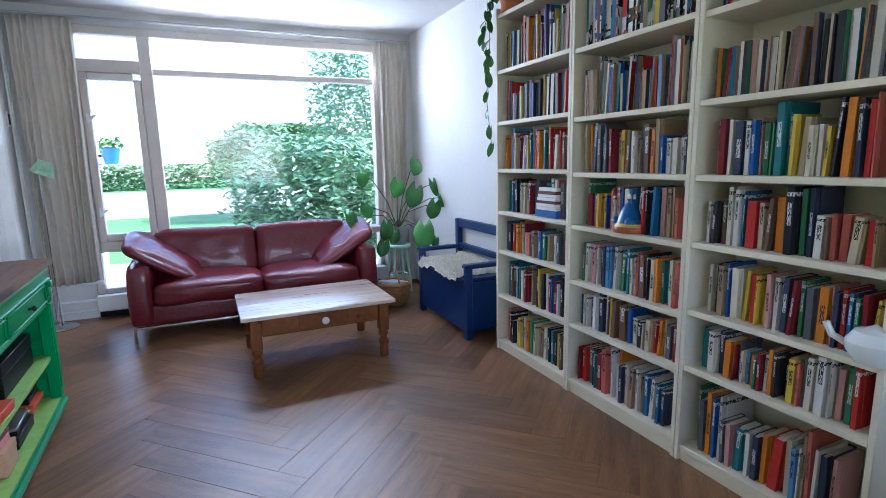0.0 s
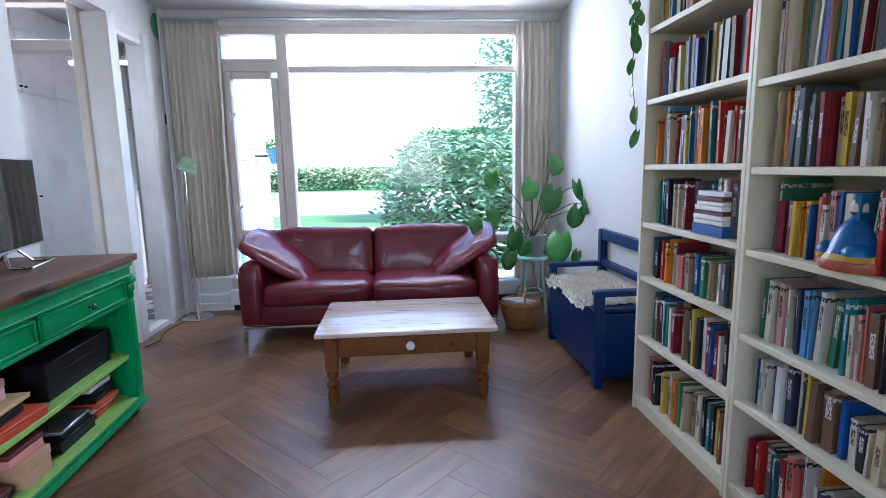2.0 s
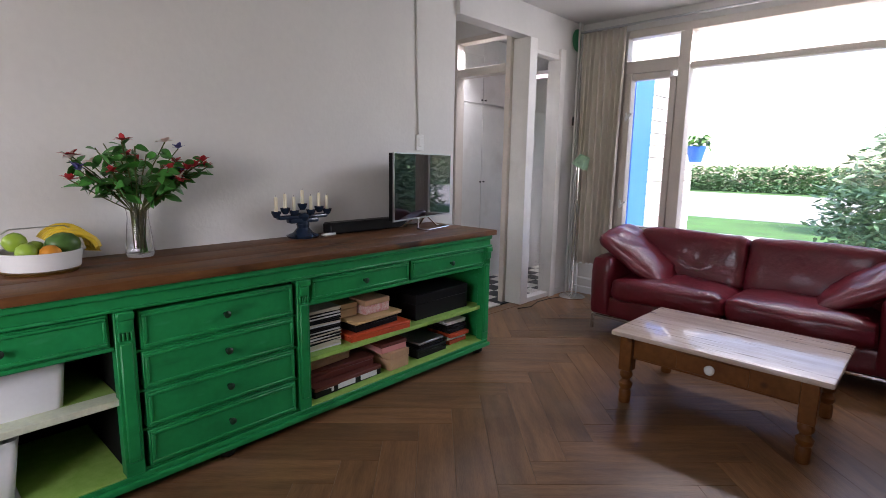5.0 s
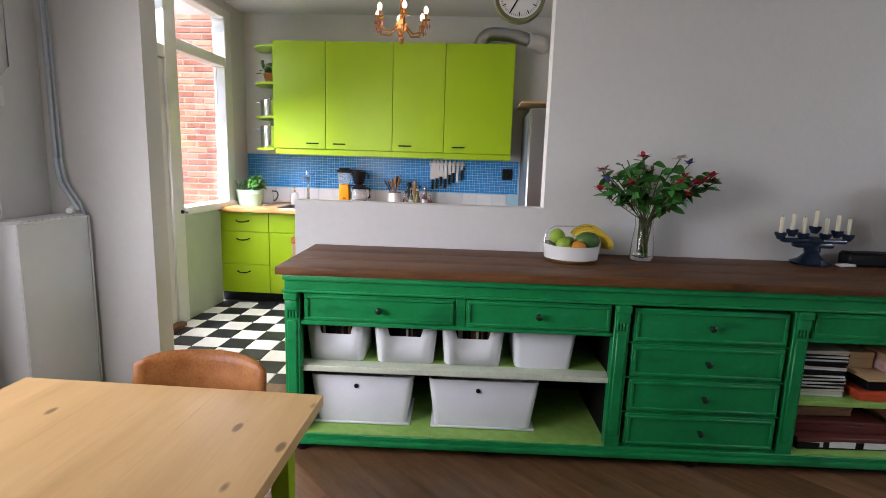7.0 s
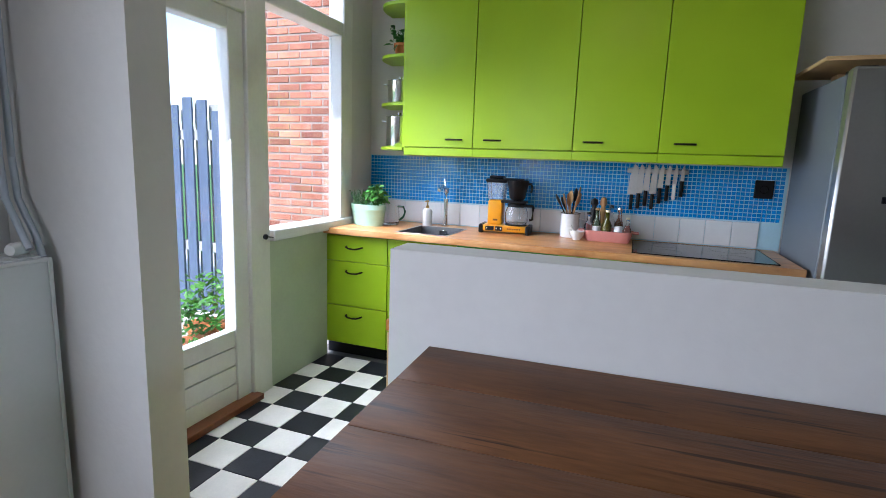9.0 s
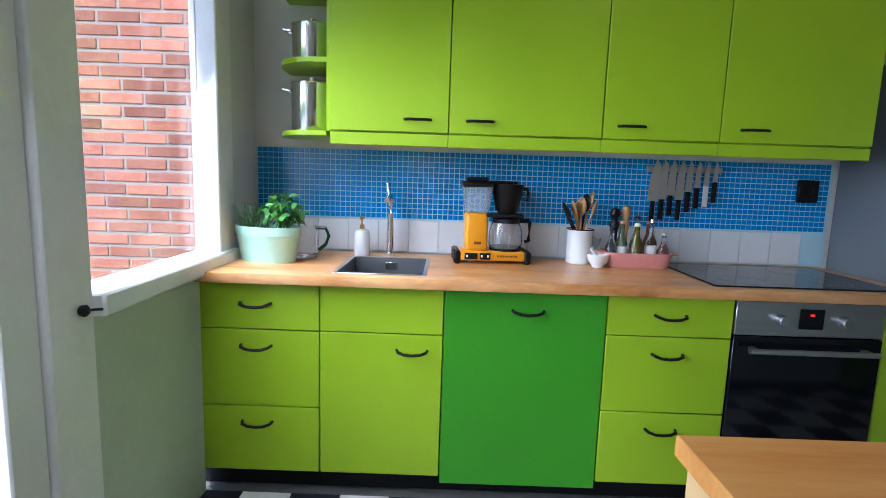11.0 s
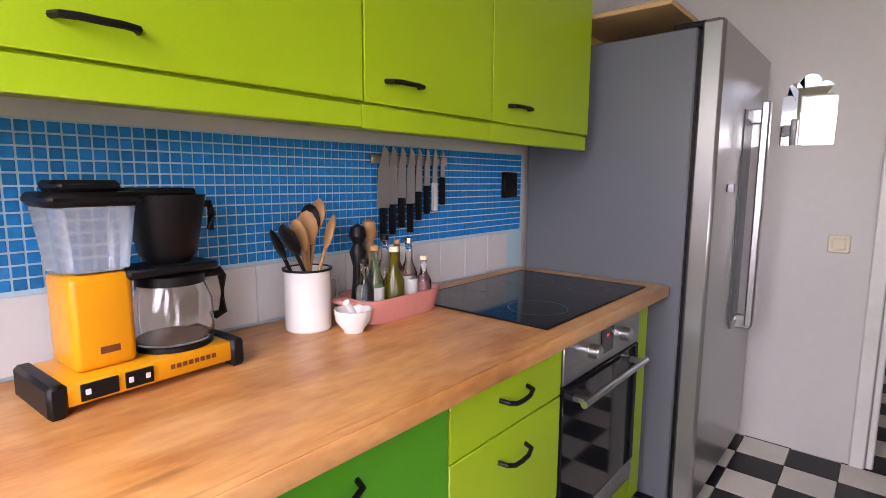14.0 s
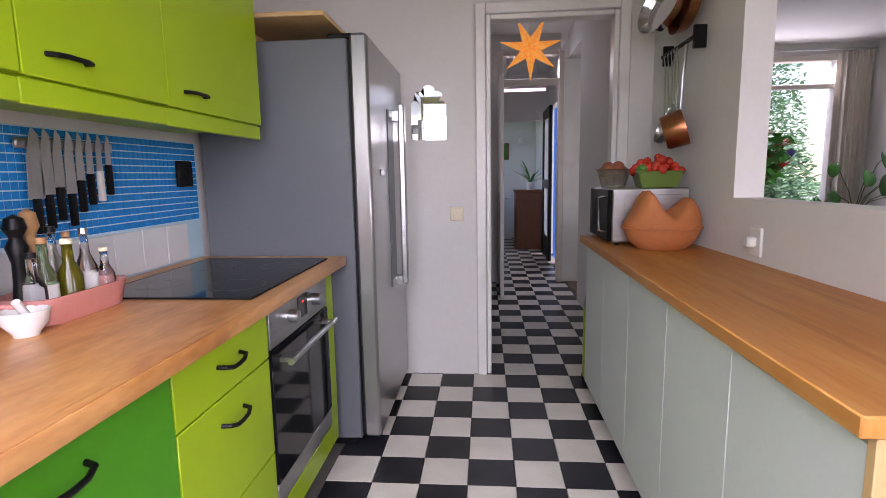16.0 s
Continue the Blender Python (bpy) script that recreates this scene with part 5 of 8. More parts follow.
part("bowl", bm, SINK, sk)
box_part("overflow", (x0 + 0.004, -1.41, 0.865, x0 + 0.008, -1.35, 0.9), CHROME, sk, "square chrome overflow plate", bev=0.002)
fa = thing("kitchen_tap", (-3.64, -1.4, 0.92), "slim steel single-lever kitchen tap", "tap")
bm = bmesh.new()
lathe(bm, [(0, 0), (0.027, 0), (0.027, 0.012), (0.018, 0.016), (0.016, 0.2), (0, 0.2)], 20)
part("base", bm, CHROME, fa)
bm = bmesh.new()
tube(bm, [(0, 0, 0.19), (0.0, 0, 0.24), (0.02, 0, 0.275), (0.06, 0, 0.29), (0.16, 0.0, 0.27)], 0.013, 12)
part("spout", bm, CHROME, fa)
bm = bmesh.new()
tube(bm, [(0, -0.005, 0.26), (-0.012, -0.02, 0.345)], 0.006, 8)
lathe(bm, [(0, 0), (0.02, 0.0), (0.02, 0.035), (0, 0.04)], 16, at=(0, 0, 0.245))
part("lever", bm, CHROME, fa)

# hob
hb = thing("induction_hob", (0, 0, 0), "flat black glass induction hob in the worktop", "hob")
bm = bmesh.new()
bx(bm, -3.64, -0.095, 0.921, -3.12, 0.62, 0.926, bev=0.002)
part("glass_plate", bm, BLACK_GLOSS, hb)
for e in ((-3.644, -0.099, -3.116, -0.095), (-3.644, 0.62, -3.116, 0.624), (-3.644, -0.095, -3.64, 0.62), (-3.12, -0.095, -3.116, 0.62)):
    box_part("edge_trim", (e[0], e[1], 0.9205, e[2], e[3], 0.9265), BLACK, hb, "dark bevelled edge", bev=0.001)
for x, y, q in ((-3.25, 0.08, 0.09), (-3.25, 0.44, 0.075), (-3.51, 0.08, 0.075), (-3.51, 0.44, 0.1)):
    bm = bmesh.new()
    tube(bm, arc((x, y, 0.9259), q, 0, 351, 39, "xy"), 0.0007, 4, closed=True)
    part("zone_ring", bm, SINK, hb, "thin grey cooking zone ring")

# upper cabinets
u0, u1, u2, u3, u4 = -1.634, -1.136, -0.496, -0.007, 0.629
UB, UT = 1.48, 2.47
for a, b, hy in ((u0, u1, u1 - 0.13), (u1, u2, u1 + 0.13), (u2, u3, u2 + 0.12), (u3, u4, u3 + 0.14)):
    c = thing("wall_cabinet", (0, 0, 0), "lime green kitchen wall cabinet with one door", "cabinet", group="kitchen wall cabinets")
    box_part("carcass", (KX + 0.002, a + 0.001, UB, UF - 0.02, b - 0.001, UT), LIME, c, bev=0)
    d = box_part("door", (UF - 0.018, a + 0.0025, UB + 0.003, UF, b - 0.0025, UT), LIME, c, bev=0.002)
    bar_handle(d, UF, hy, UB + 0.055, 0.11, sag=0.002)
    box_part("light_pelmet", (UF - 0.03, a, UB - 0.055, UF - 0.008, b, UB - 0.002), LIME, c, bev=0.003)
    box_part("underside", (KX + 0.012, a + 0.002, UB - 0.02, UF - 0.03, b - 0.002, UB - 0.004), LIME, c, bev=0)
es = thing("corner_shelf", (0, 0, 0), "open lime green end shelves with rounded boards", "shelf")
box_part("side_panel", (KX + 0.012, u0 - 0.018, UB, UF - 0.02, u0 - 0.001, UT), LIME, es, bev=0.001)
for z in (UB - 0.02, 1.76, 2.08, 2.42):
    bm = bmesh.new()
    pts = [(KX + 0.013, u0 - 0.02)] + [(KX + 0.013 + 0.33 * math.cos(radians(a)) ** 0.7, u0 - 0.02 - 0.25 * math.sin(radians(a)) ** 0.7) for a in range(0, 91, 9)]
    lo = [bm.verts.new((x, y, z)) for x, y in pts]
    hi = [bm.verts.new((x, y, z + 0.02)) for x, y in pts]
    bm.faces.new(lo[::-1])
    bm.faces.new(hi)
    for i in range(len(pts)):
        j = (i + 1) % len(pts)
        bm.faces.new((lo[i], lo[j], hi[j], hi[i]))
    part("shelf_board", bm, LIME, es)


def fridge():
    f = thing("fridge_freezer", (0, 0, 0), "tall grey steel fridge-freezer with a bar handle", "fridge")
    y0, y1 = 0.75, 1.62
    box_part("body", (KX + 0.03, y0, 0.04, -3.03, y1, 1.85), FRIDGE_SIDE, f, bev=0.006)
    box_part("gasket", (-3.03, y0 + 0.01, 0.06, -3.02, y1 - 0.01, 1.84), BLACK, f, bev=0)
    d = box_part("door", (-3.02, y0, 0.05, -2.94, y1, 1.87), FRIDGE_DOOR, f, bev=0.012)
    bm = bmesh.new()
    hy = 1.27
    bx(bm, -2.9, hy - 0.024, 0.68, -2.868, hy + 0.024, 1.64, bev=0.006)
    for z in (0.7, 1.58):
        bx(bm, -2.94, hy - 0.016, z - 0.03, -2.875, hy + 0.016, z + 0.03, bev=0.005)
        bx(bm, -2.94, hy - 0.11, z - 0.02, -2.93, hy - 0.01, z + 0.02, bev=0.004)
    part("handle", bm, STEEL, d, "long steel bar handle")
    box_part("handle_plate", (-2.94, hy - 0.13, 0.7, -2.936, hy + 0.03, 1.6), FRIDGE_SIDE, d, "grey plate behind the handle", bev=0.001)
    box_part("display", (-2.94, 0.93, 1.27, -2.937, 1.05, 1.3), BLACK_GLOSS, d, "dark display window", bev=0.001)
    bm = bmesh.new()
    bx(bm, -3.12, y0 + 0.02, 1.85, -2.96, y0 + 0.1, 1.875, bev=0.006)
    part("hinge_cover", bm, BLACK, f, "dark hinge cover")
    box_part("foot_grille", (KX + 0.06, y0 + 0.02, 0, -3.06, y1 - 0.02, 0.04), BLACK, f)
    b = bmesh.new()
    bx(b, -3.7, 0.68, 1.925, -3.1, 1.4, 1.945, bev=0.004)
    bx(b, -3.6, 0.85, 1.851, -3.5, 1.3, 1.925)
    solo("tray_board", b, PLY, "thin plywood board lying on top of the fridge", "board")


fridge()


def counter_right():
    c = thing("side_counter", (0, 0, 0), "shallow counter with pale grey-green doors", "cabinet")
    y0, y1 = -0.77, 1.42
    bm = bmesh.new()
    bx(bm, -1.92, y0, 0.885, -1.395, y1, 0.92, bev=0.003)
    part("top", bm, COUNTER, c, "orange-brown oak laminate top")
    box_part("carcass", (-1.865, y0 + 0.03, 0.08, WX0 - 0.004, y1 - 0.03, 0.885), GREY_DOOR, c, bev=0)
    box_part("end_panel", (-1.89, y0 + 0.008, 0, -1.39, y0 + 0.028, 0.884), PLY, c, "pale plywood end panel", bev=0.002)
    box_part("plinth", (-1.82, y0 + 0.05, 0, WX0 - 0.01, y1 - 0.05, 0.08), PLINTH, c, bev=0)
    n = 5
    for i in range(n):
        a, b = y0 + 0.03 + (y1 - 0.06 - y0) * i / n, y0 + 0.03 + (y1 - 0.06 - y0) * (i + 1) / n
        box_part("door", (-1.885, a + 0.002, 0.09, -1.866, b - 0.002, 0.862), GREY_DOOR, c, bev=0.0015)
    box_part("finger_rail", (-1.878, y0 + 0.03, 0.866, -1.866, y1 - 0.03, 0.885), STEEL, c, bev=0.001)


counter_right()


# ---- hall and far room ----
def cupboards():
    for i in range(5):
        y = 4.72 + i * 0.44
        c = thing("built_in_cupboard", (0, 0, 0), "tall white built-in hall cupboard with top locker", "cupboard", group="white hall cupboards")
        box_part("carcass", (-2.62, y + 0.001, 0, -2.42, y + 0.439, CEILING - 0.02), FRAME, c, bev=0)
        for z0, z1 in ((0.08, 2.03), (2.05, 2.56)):
            d = box_part("door", (-2.42, y + 0.003, z0, -2.4, y + 0.437, z1), FRAME, c, bev=0.003)
            bm = bmesh.new()
            ky = y + (0.41 if i % 2 == 0 else 0.03)
            lathe(bm, [(0, 0), (0.006, 0), (0.008, 0.012), (0.01, 0.02), (0, 0.024)], 10, m=pose(-2.4, ky, 1.17 if z0 < 1 else 2.09, 0, 90, 0))
            part("knob", bm, BLACK, d, "small dark knob")


cupboards()
bm = bmesh.new()
cab = thing("wooden_cabinet", (-1.72, 7.5, 0), "red-brown wooden cabinet standing in the entrance room", "cabinet")
box_part("body", (-0.22, -0.2, 0.05, 0.22, 0.25, 0.97), MAHOGANY, cab, bev=0.004)
box_part("top", (-0.24, -0.22, 0.97, 0.24, 0.26, 1.0), MAHOGANY, cab, bev=0.006)
box_part("plinth", (-0.23, -0.21, 0, 0.23, 0.25, 0.05), MAHOGANY, cab, bev=0.004)
for x0_, x1_ in ((-0.2, -0.005), (0.005, 0.2)):
    box_part("door", (x0_, -0.215, 0.1, x1_, -0.2, 0.8), MAHOGANY, cab, bev=0.004)
box_part("drawer", (-0.2, -0.215, 0.82, 0.2, -0.2, 0.94), MAHOGANY, cab, bev=0.004)

# fluorescent tube in the far room
fl = thing("fluorescent_lamp", (-1.95, 5.6, 2.36), "lit fluorescent tube fitting above the entrance", "lamp")
bm = bmesh.new()
tube(bm, [(-0.3, 0, 0), (0.3, 0, 0)], 0.018, 10)
part("tube", bm, mat("lit_fluorescent_tube", (1.0, 0.8, 0.95), 0.5, vary=0, bump=0, emit=0.6), fl, "glowing pinkish tube")
box_part("fitting", (-0.32, -0.025, 0.02, 0.32, 0.025, 0.06), WHITE_PLASTIC, fl)
bm = bmesh.new()
for x in (-0.2, 0.2):
    tube(bm, [(x, 0, 0.05), (x, 0, CEILING - 2.36)], 0.006, 6)
part("rod", bm, STEEL, fl)


# floor tiles
def chequer():
    p = 0.2
    fl_ob = bpy.data.objects["floor_tiled"]
    meshes = {}
    bmk = {"white": bmesh.new(), "black": bmesh.new()}
    ox, oy = -2.525, 1.471
    def one():
        b = bmesh.new()
        bx(b, -p / 2 + 0.0015, -p / 2 + 0.0015, -0.012, p / 2 - 0.0015, p / 2 - 0.0015, 0, bev=0.0015)
        return b
    for k, m in (("white", TILE_W), ("black", TILE_B)):
        meshes[k] = finish(one(), "tile", m, smooth=False)
    for i in range(-8, 7):
        for j in range(-18, 37):
            cx, cy = ox + (i + 0.5) * p, oy + (j + 0.5) * p
            if cx < -3.08 - 0.1 and cy < 1.7 or cx < -3.2 or cx > -1.38 or cy < -2.1 or cy > 8.8:
                continue
            if cx > WX0 - 0.0 and not (-1.55 < cy < -0.6 or 3.6 < cy < 4.5):
                continue
            if cx > WX0 and cy > 3:
                continue
            k = "white" if (i + j) % 2 == 0 else "black"
            if cy < 4.6:
                ob = new("tile", meshes[k])
                ob.location = (cx, cy, random.uniform(-0.0005, 0.0005))
                ob.parent = fl_ob
            else:
                bx(bmk[k], cx - p / 2 + 0.0015, cy - p / 2 + 0.0015, -0.012, cx + p / 2 - 0.0015, cy + p / 2 - 0.0015, 0)
    for k, m in (("white", TILE_W), ("black", TILE_B)):
        tagged(part("far_tiles", bmk[k], m, fl_ob, smooth=False), kind="stuff")


# wall tiles and mosaic
def splashback():
    w = bpy.data.objects["wall_west"]
    b = bmesh.new()
    bx(b, KX, -2.075, 0.92, KX + 0.004, 0.75, 1.425)
    part("grout", b, MOSAIC_GROUT, w)
    b = bmesh.new()
    bx(b, 0, 0.001, 0.001, 0.007, 0.149, 0.157, bev=0.002)
    me = finish(b, "wall_tile", WTILE, smooth=False)
    y = -2.07
    while y < 0.62:
        ob = new("wall_tile", me)
        ob.location = (KX + 0.003, y, 0.925)
        ob.parent = w
        y += 0.15
    p = 0.0255
    b = bmesh.new()
    h = p / 2 - 0.002
    bx(b, 0, -h, -h, 0.004, h, h, bev=0.0012)
    me = finish(b, "mosaic_tile", BLUE_MOSAIC, smooth=False)
    rest = bmesh.new()
    count = 0
    rows, cols = 13, int((0.75 + 2.07) / p)
    for i in range(cols):
        for j in range(rows):
            yy, zz = -2.07 + (i + 0.5) * p, 1.091 + (j + 0.5) * p
            if -1.35 < yy < -0.76 and count < 300:
                ob = new("mosaic_tile", me)
                ob.location = (KX + 0.003, yy, zz)
                ob.parent = w
                count += 1
            else:
                bx(rest, KX + 0.003, yy - h, zz - h, KX + 0.007, yy + h, zz + h)
    tagged(part("mosaic_rest", rest, BLUE_MOSAIC, w, smooth=False), kind="stuff")


# rear garden: brick wall, fence
def brick_wall():
    bw = tagged(new("garden_wall"), "red brick garden wall beside the kitchen window", "wall", kind="structure")
    X, y0, y1 = -3.72, -3.45, -2.18
    b = bmesh.new()
    bx(b, X - 0.1, y0, -0.1, X - 0.006, y1, 3.0)
    part("mortar", b, MORTAR, bw, smooth=False)
    b = bmesh.new()
    bx(b, -0.012, 0.005, 0.005, 0.0, 0.205, 0.052, bev=0.003)
    me = finish(b, "brick", BRICK, smooth=False)
    j = 0
    z = 0.35
    while z < 2.75:
        y = y0 + (0.105 if j % 2 else 0.0)
        while y + 0.2 < y1 + 0.12:
            ob = new("brick", me)
            ob.matrix_world = pose(X + random.uniform(-0.001, 0.002), y, z) @ Matrix.Diagonal((1, random.uniform(0.97, 1.0), 1, 1))
            ob.parent = bw
            y += 0.21
        z += 0.0625
        j += 1


def fence():
    f = thing("garden_fence", (0, 0, 0), "weathered blue-grey wooden board fence in the garden", "fence")
    for i in range(16):
        y = -3.55 - i * 0.16
        h = 1.75 + 0.12 * math.sin(i * 0.9)
        box_part("board", (-3.7, y - 0.052, -0.06, -3.675, y + 0.052, h), FENCE, f, bev=0.004)
        box_part("back_board", (-3.765, y + 0.02, -0.06, -3.742, y + 0.14, h - 0.03), FENCE_PALE, f, "pale rear fence board", bev=0.004)
    for z in (0.5, 1.5):
        box_part("rail", (-3.74, -6.1, z, -3.7, -3.48, z + 0.09), FENCE_PALE, f, bev=0.003)


herringbone()
chequer()
splashback()
brick_wall()
fence()


# ---- living room: small things ----
def leaf_mesh(bm, m, length, width, curl=0.15, heart=0.0, n=7):
    """A pointed leaf along +y with a folded midrib."""
    mid, lf, rt = [], [], []
    for i in range(n + 1):
        t = i / n
        w = width / 2 * (math.sin(math.pi * min(1, t * 0.92 + 0.08)) ** (0.6 if heart else 0.9))
        y = t * length
        z = -curl * length * t * t
        back = -heart * length * (1 - t) ** 3
        mid.append(bm.verts.new(m @ Vector((0, y, z))))
        lf.append(bm.verts.new(m @ Vector((-w, y + back, z + w * 0.25))))
        rt.append(bm.verts.new(m @ Vector((w, y + back, z + w * 0.25))))
    for i in range(n):
        bm.faces.new((mid[i], mid[i + 1], lf[i + 1], lf[i]))
        bm.faces.new((mid[i], rt[i], rt[i + 1], mid[i + 1]))


def monstera():
    st = thing("plant_stool", (1.93, 5.02, 0), "small pale green wooden stool under the plant", "stool")
    bm = bmesh.new()
    lathe(bm, [(0, 0.5), (0.13, 0.5), (0.14, 0.508), (0.14, 0.522), (0.13, 0.53), (0, 0.53)], 24)
    part("seat", bm, MINT, st)
    for a in (45, 135, 225, 315):
        bm = bmesh.new()
        c, s = math.cos(radians(a)), math.sin(radians(a))
        tube(bm, [(0.09 * c, 0.09 * s, 0.5), (0.15 * c, 0.15 * s, 0)], 0.012, 8)
        part("leg", bm, MINT, st)
    bm = bmesh.new()
    for a in (0, 90, 180, 270):
        c, s = math.cos(radians(a + 45)) * 0.125, math.sin(radians(a + 45)) * 0.125
        c2, s2 = math.cos(radians(a + 135)) * 0.125, math.sin(radians(a + 135)) * 0.125
        tube(bm, [(c, s, 0.2), (c2, s2, 0.2)], 0.007, 6)
    part("stretcher", bm, MINT, st)
    p = thing("monstera_plant", (1.93, 5.02, 0.53), "large potted monstera with glossy heart-shaped leaves", "plant")
    bm = bmesh.new()
    lathe(bm, [(0, 0), (0.09, 0), (0.12, 0.17), (0.128, 0.172), (0.128, 0.2), (0.115, 0.2), (0.105, 0.17), (0, 0.17)], 24)
    part("pot", bm, mat("grey_ceramic_pot", (0.3, 0.32, 0.3), 0.5, vary=0.1), p, "grey ceramic pot")
    leaves = ((-0.41, -0.22, 0.75, 0.16), (-0.09, -0.3, 0.65, 0.22), (0.16, -0.17, 0.85, 0.21), (0.08, -0.37, 0.58, 0.25), (0.35, -0.17, 0.64, 0.19), (0.33, -0.27, 0.42, 0.2),
              (-0.43, -0.24, 0.43, 0.16), (-0.57, -0.22, 0.35, 0.18), (-0.24, -0.36, 0.25, 0.2), (0.1, -0.52, 0.21, 0.28), (-0.29, -0.42, 0.08, 0.17), (0.37, -0.3, 0.5, 0.16),
              (-0.14, -0.32, 0.16, 0.17), (0.34, -0.25, 0.05, 0.12))
    r = random.Random(9)
    for x, y, z, s in leaves:
        bm = bmesh.new()
        tube(bm, [(0, 0, 0.16), (x * 0.3, y * 0.3, 0.2 + z * 0.35), (x * 0.75, y * 0.75, z * 0.85 + 0.06), (x, y, z)], 0.006, 6, r2=0.004)
        part("stalk", bm, STEM, p)
        bm = bmesh.new()
        m = pose(x, y, z + s * 0.1, -62 + r.uniform(-20, 20), r.uniform(-30, 30), r.uniform(150, 210))
        leaf_mesh(bm, m, s * 0.85, s * 0.75, 0.2, 0.35, 9)
        ob = part("leaf", bm, LEAF, p)
        ob.modifiers.new("leaf_thickness", "SOLIDIFY").thickness = 0.001


monstera()


def basket():
    b = thing("wicker_basket", (1.72, 4.58, 0), "round honey wicker basket with a hoop handle", "basket")
    bm = bmesh.new()
    prof = [(0, 0.004), (0.11, 0.004)]
    for i in range(9):
        z = 0.01 + i * 0.024
        r = 0.115 + 0.05 * math.sin(i / 8 * 1.5)
        prof += [(r + 0.006, z), (r + 0.009, z + 0.01), (r + 0.002, z + 0.021)]
    prof += [(0.16, 0.235), (0.15, 0.235), (0.1, 0.03), (0, 0.03)]
    lathe(bm, prof, 32)
    part("bowl", bm, WICKER, b)
    bm = bmesh.new()
    tube(bm, arc((0, 0, 0.2), 0.155, 0, 180, 16, "yz"), 0.009, 8)
    part("handle", bm, WICKER, b)
    n = thing("newspapers", (1.72, 4.58, 0.19), "folded newspapers lying in the wicker basket", "newspaper")
    for i in range(4):
        box_part("paper", (-0.13, -0.1, i * 0.012, 0.11, 0.1, i * 0.012 + 0.01), WHITE_PLASTIC if i % 2 else PAPER, n, rot=(2 - i, 8, i * 11))


basket()


def floor_lamp():
    l = thing("floor_lamp", (-1.19, 5.26, 0), "slim chrome reading lamp with a pale green shade", "lamp")
    bm = bmesh.new()
    lathe(bm, [(0, 0), (0.13, 0), (0.135, 0.008), (0.12, 0.02), (0.02, 0.03), (0.012, 0.05), (0, 0.05)], 28)
    part("base", bm, CHROME, l, "round chrome base")
    bm = bmesh.new()
    tube(bm, [(0, 0, 0.04), (0, 0, 1.38), (0.02, -0.02, 1.42)], 0.009, 8)
    tube(bm, [(-0.03, 0, 0.05), (-0.035, 0.01, 0.5), (-0.03, 0, 1.36)], 0.004, 6)
    part("pole", bm, CHROME, l)
    bm = bmesh.new()
    lathe(bm, [(0.055, 0.12), (0.09, 0.0), (0.085, 0.0), (0.05, 0.118)], 6, m=pose(0.02, -0.03, 1.36, 0, 25, 15))
    part("shade", bm, GREEN_GLASS, l, "pale green faceted glass shade")
    c = bmesh.new()
    pts = [(-1.24, 5.2, 0.006), (-1.3, 5.0, 0.006), (-1.31, 4.8, 0.006), (-1.25, 4.6, 0.006), (-1.3, 4.45, 0.006)]
    tube(c, pts, 0.004, 6)
    solo("lamp_cable", c, BLACK, "thin black cable lying on the floor", "cable")


floor_lamp()

# wall-mounted bits
for nm, y, z, lab, cat in (("light_switch", 3.23, 1.525, "white light switch on the partition wall", "switch"), ("thermostat", 5.4, 1.83, "white wall thermostat with a dark display", "thermostat")):
    s_ = thing(nm, (wall_x(y) if y < 3.6 else WX1, y, z), lab, cat)
    box_part("plate", (0, -0.042, -0.06, 0.012, 0.042, 0.06), WHITE_PLASTIC, s_, bev=0.004)
    if nm == "thermostat":
        box_part("display", (0.012, -0.02, -0.045, 0.016, 0.022, 0.045), BLACK_GLOSS, s_, bev=0.001)
    else:
        box_part("rocker", (0.012, -0.02, -0.03, 0.018, 0.02, 0.03), WHITE_PLASTIC, s_, bev=0.003)
bm = bmesh.new()
tube(bm, [(wall_x(3.2) + 0.008, 3.215, 1.585), (wall_x(3.2) + 0.01, 3.17, CEILING)], 0.008, 8)
solo("wall_conduit", bm, WALL, "white cable conduit running up from the switch", "conduit")
for k in (0, 1):
    bm = bmesh.new()
    tube(bm, [(WX1 + 0.03, 5.4 + k * 0.05, 0), (WX1 + 0.03, 5.4 + k * 0.05, CEILING)], 0.011, 8)
    solo("heating_pipe", bm, FRAME, "white painted heating pipe in the room corner", "pipe", group="corner pipes")
ws = thing("wall_plate", (WX1, 5.4, 2.63), "round green glass plate hanging on the wall", "wall plate")
bm = bmesh.new()
lathe(bm, [(0, 0.012), (0.075, 0.012), (0.105, 0.02), (0.11, 0.016), (0.08, 0), (0, 0)], 28, m=pose(0, 0, 0, 0, 90, 0))
part("plate", bm, mat("green_enamel", (0.02, 0.25, 0.1), 0.3, vary=0.1), ws)
# low convector under the window
cv = thing("convector_heater", (0.5, WY - 0.11, 0.09), "long low white convector below the window", "radiator")
box_part("casing", (-1.42, -0.04, 0, 1.42, 0.045, 0.14), RADIATOR, cv, bev=0.006)
for y in (0.0, 0.03):
    bm = bmesh.new()
    tube(bm, [(-1.72, y - 0.04, 0.02 + y * 3), (-1.42, y - 0.04, 0.02 + y * 3)], 0.009, 8)
    part("pipe", bm, RADIATOR, cv)
pv = bmesh.new()
tube(pv, [(-1.2, WY - 0.14, 0.36), (-1.05, WY - 0.14, 0.36), (-0.9, WY - 0.14, 0.36)], 0.01, 8)
tube(pv, [(-1.2, WY - 0.14, 0.2), (-1.0, WY - 0.14, 0.19), (-0.88, WY - 0.14, 0.2)], 0.008, 8)
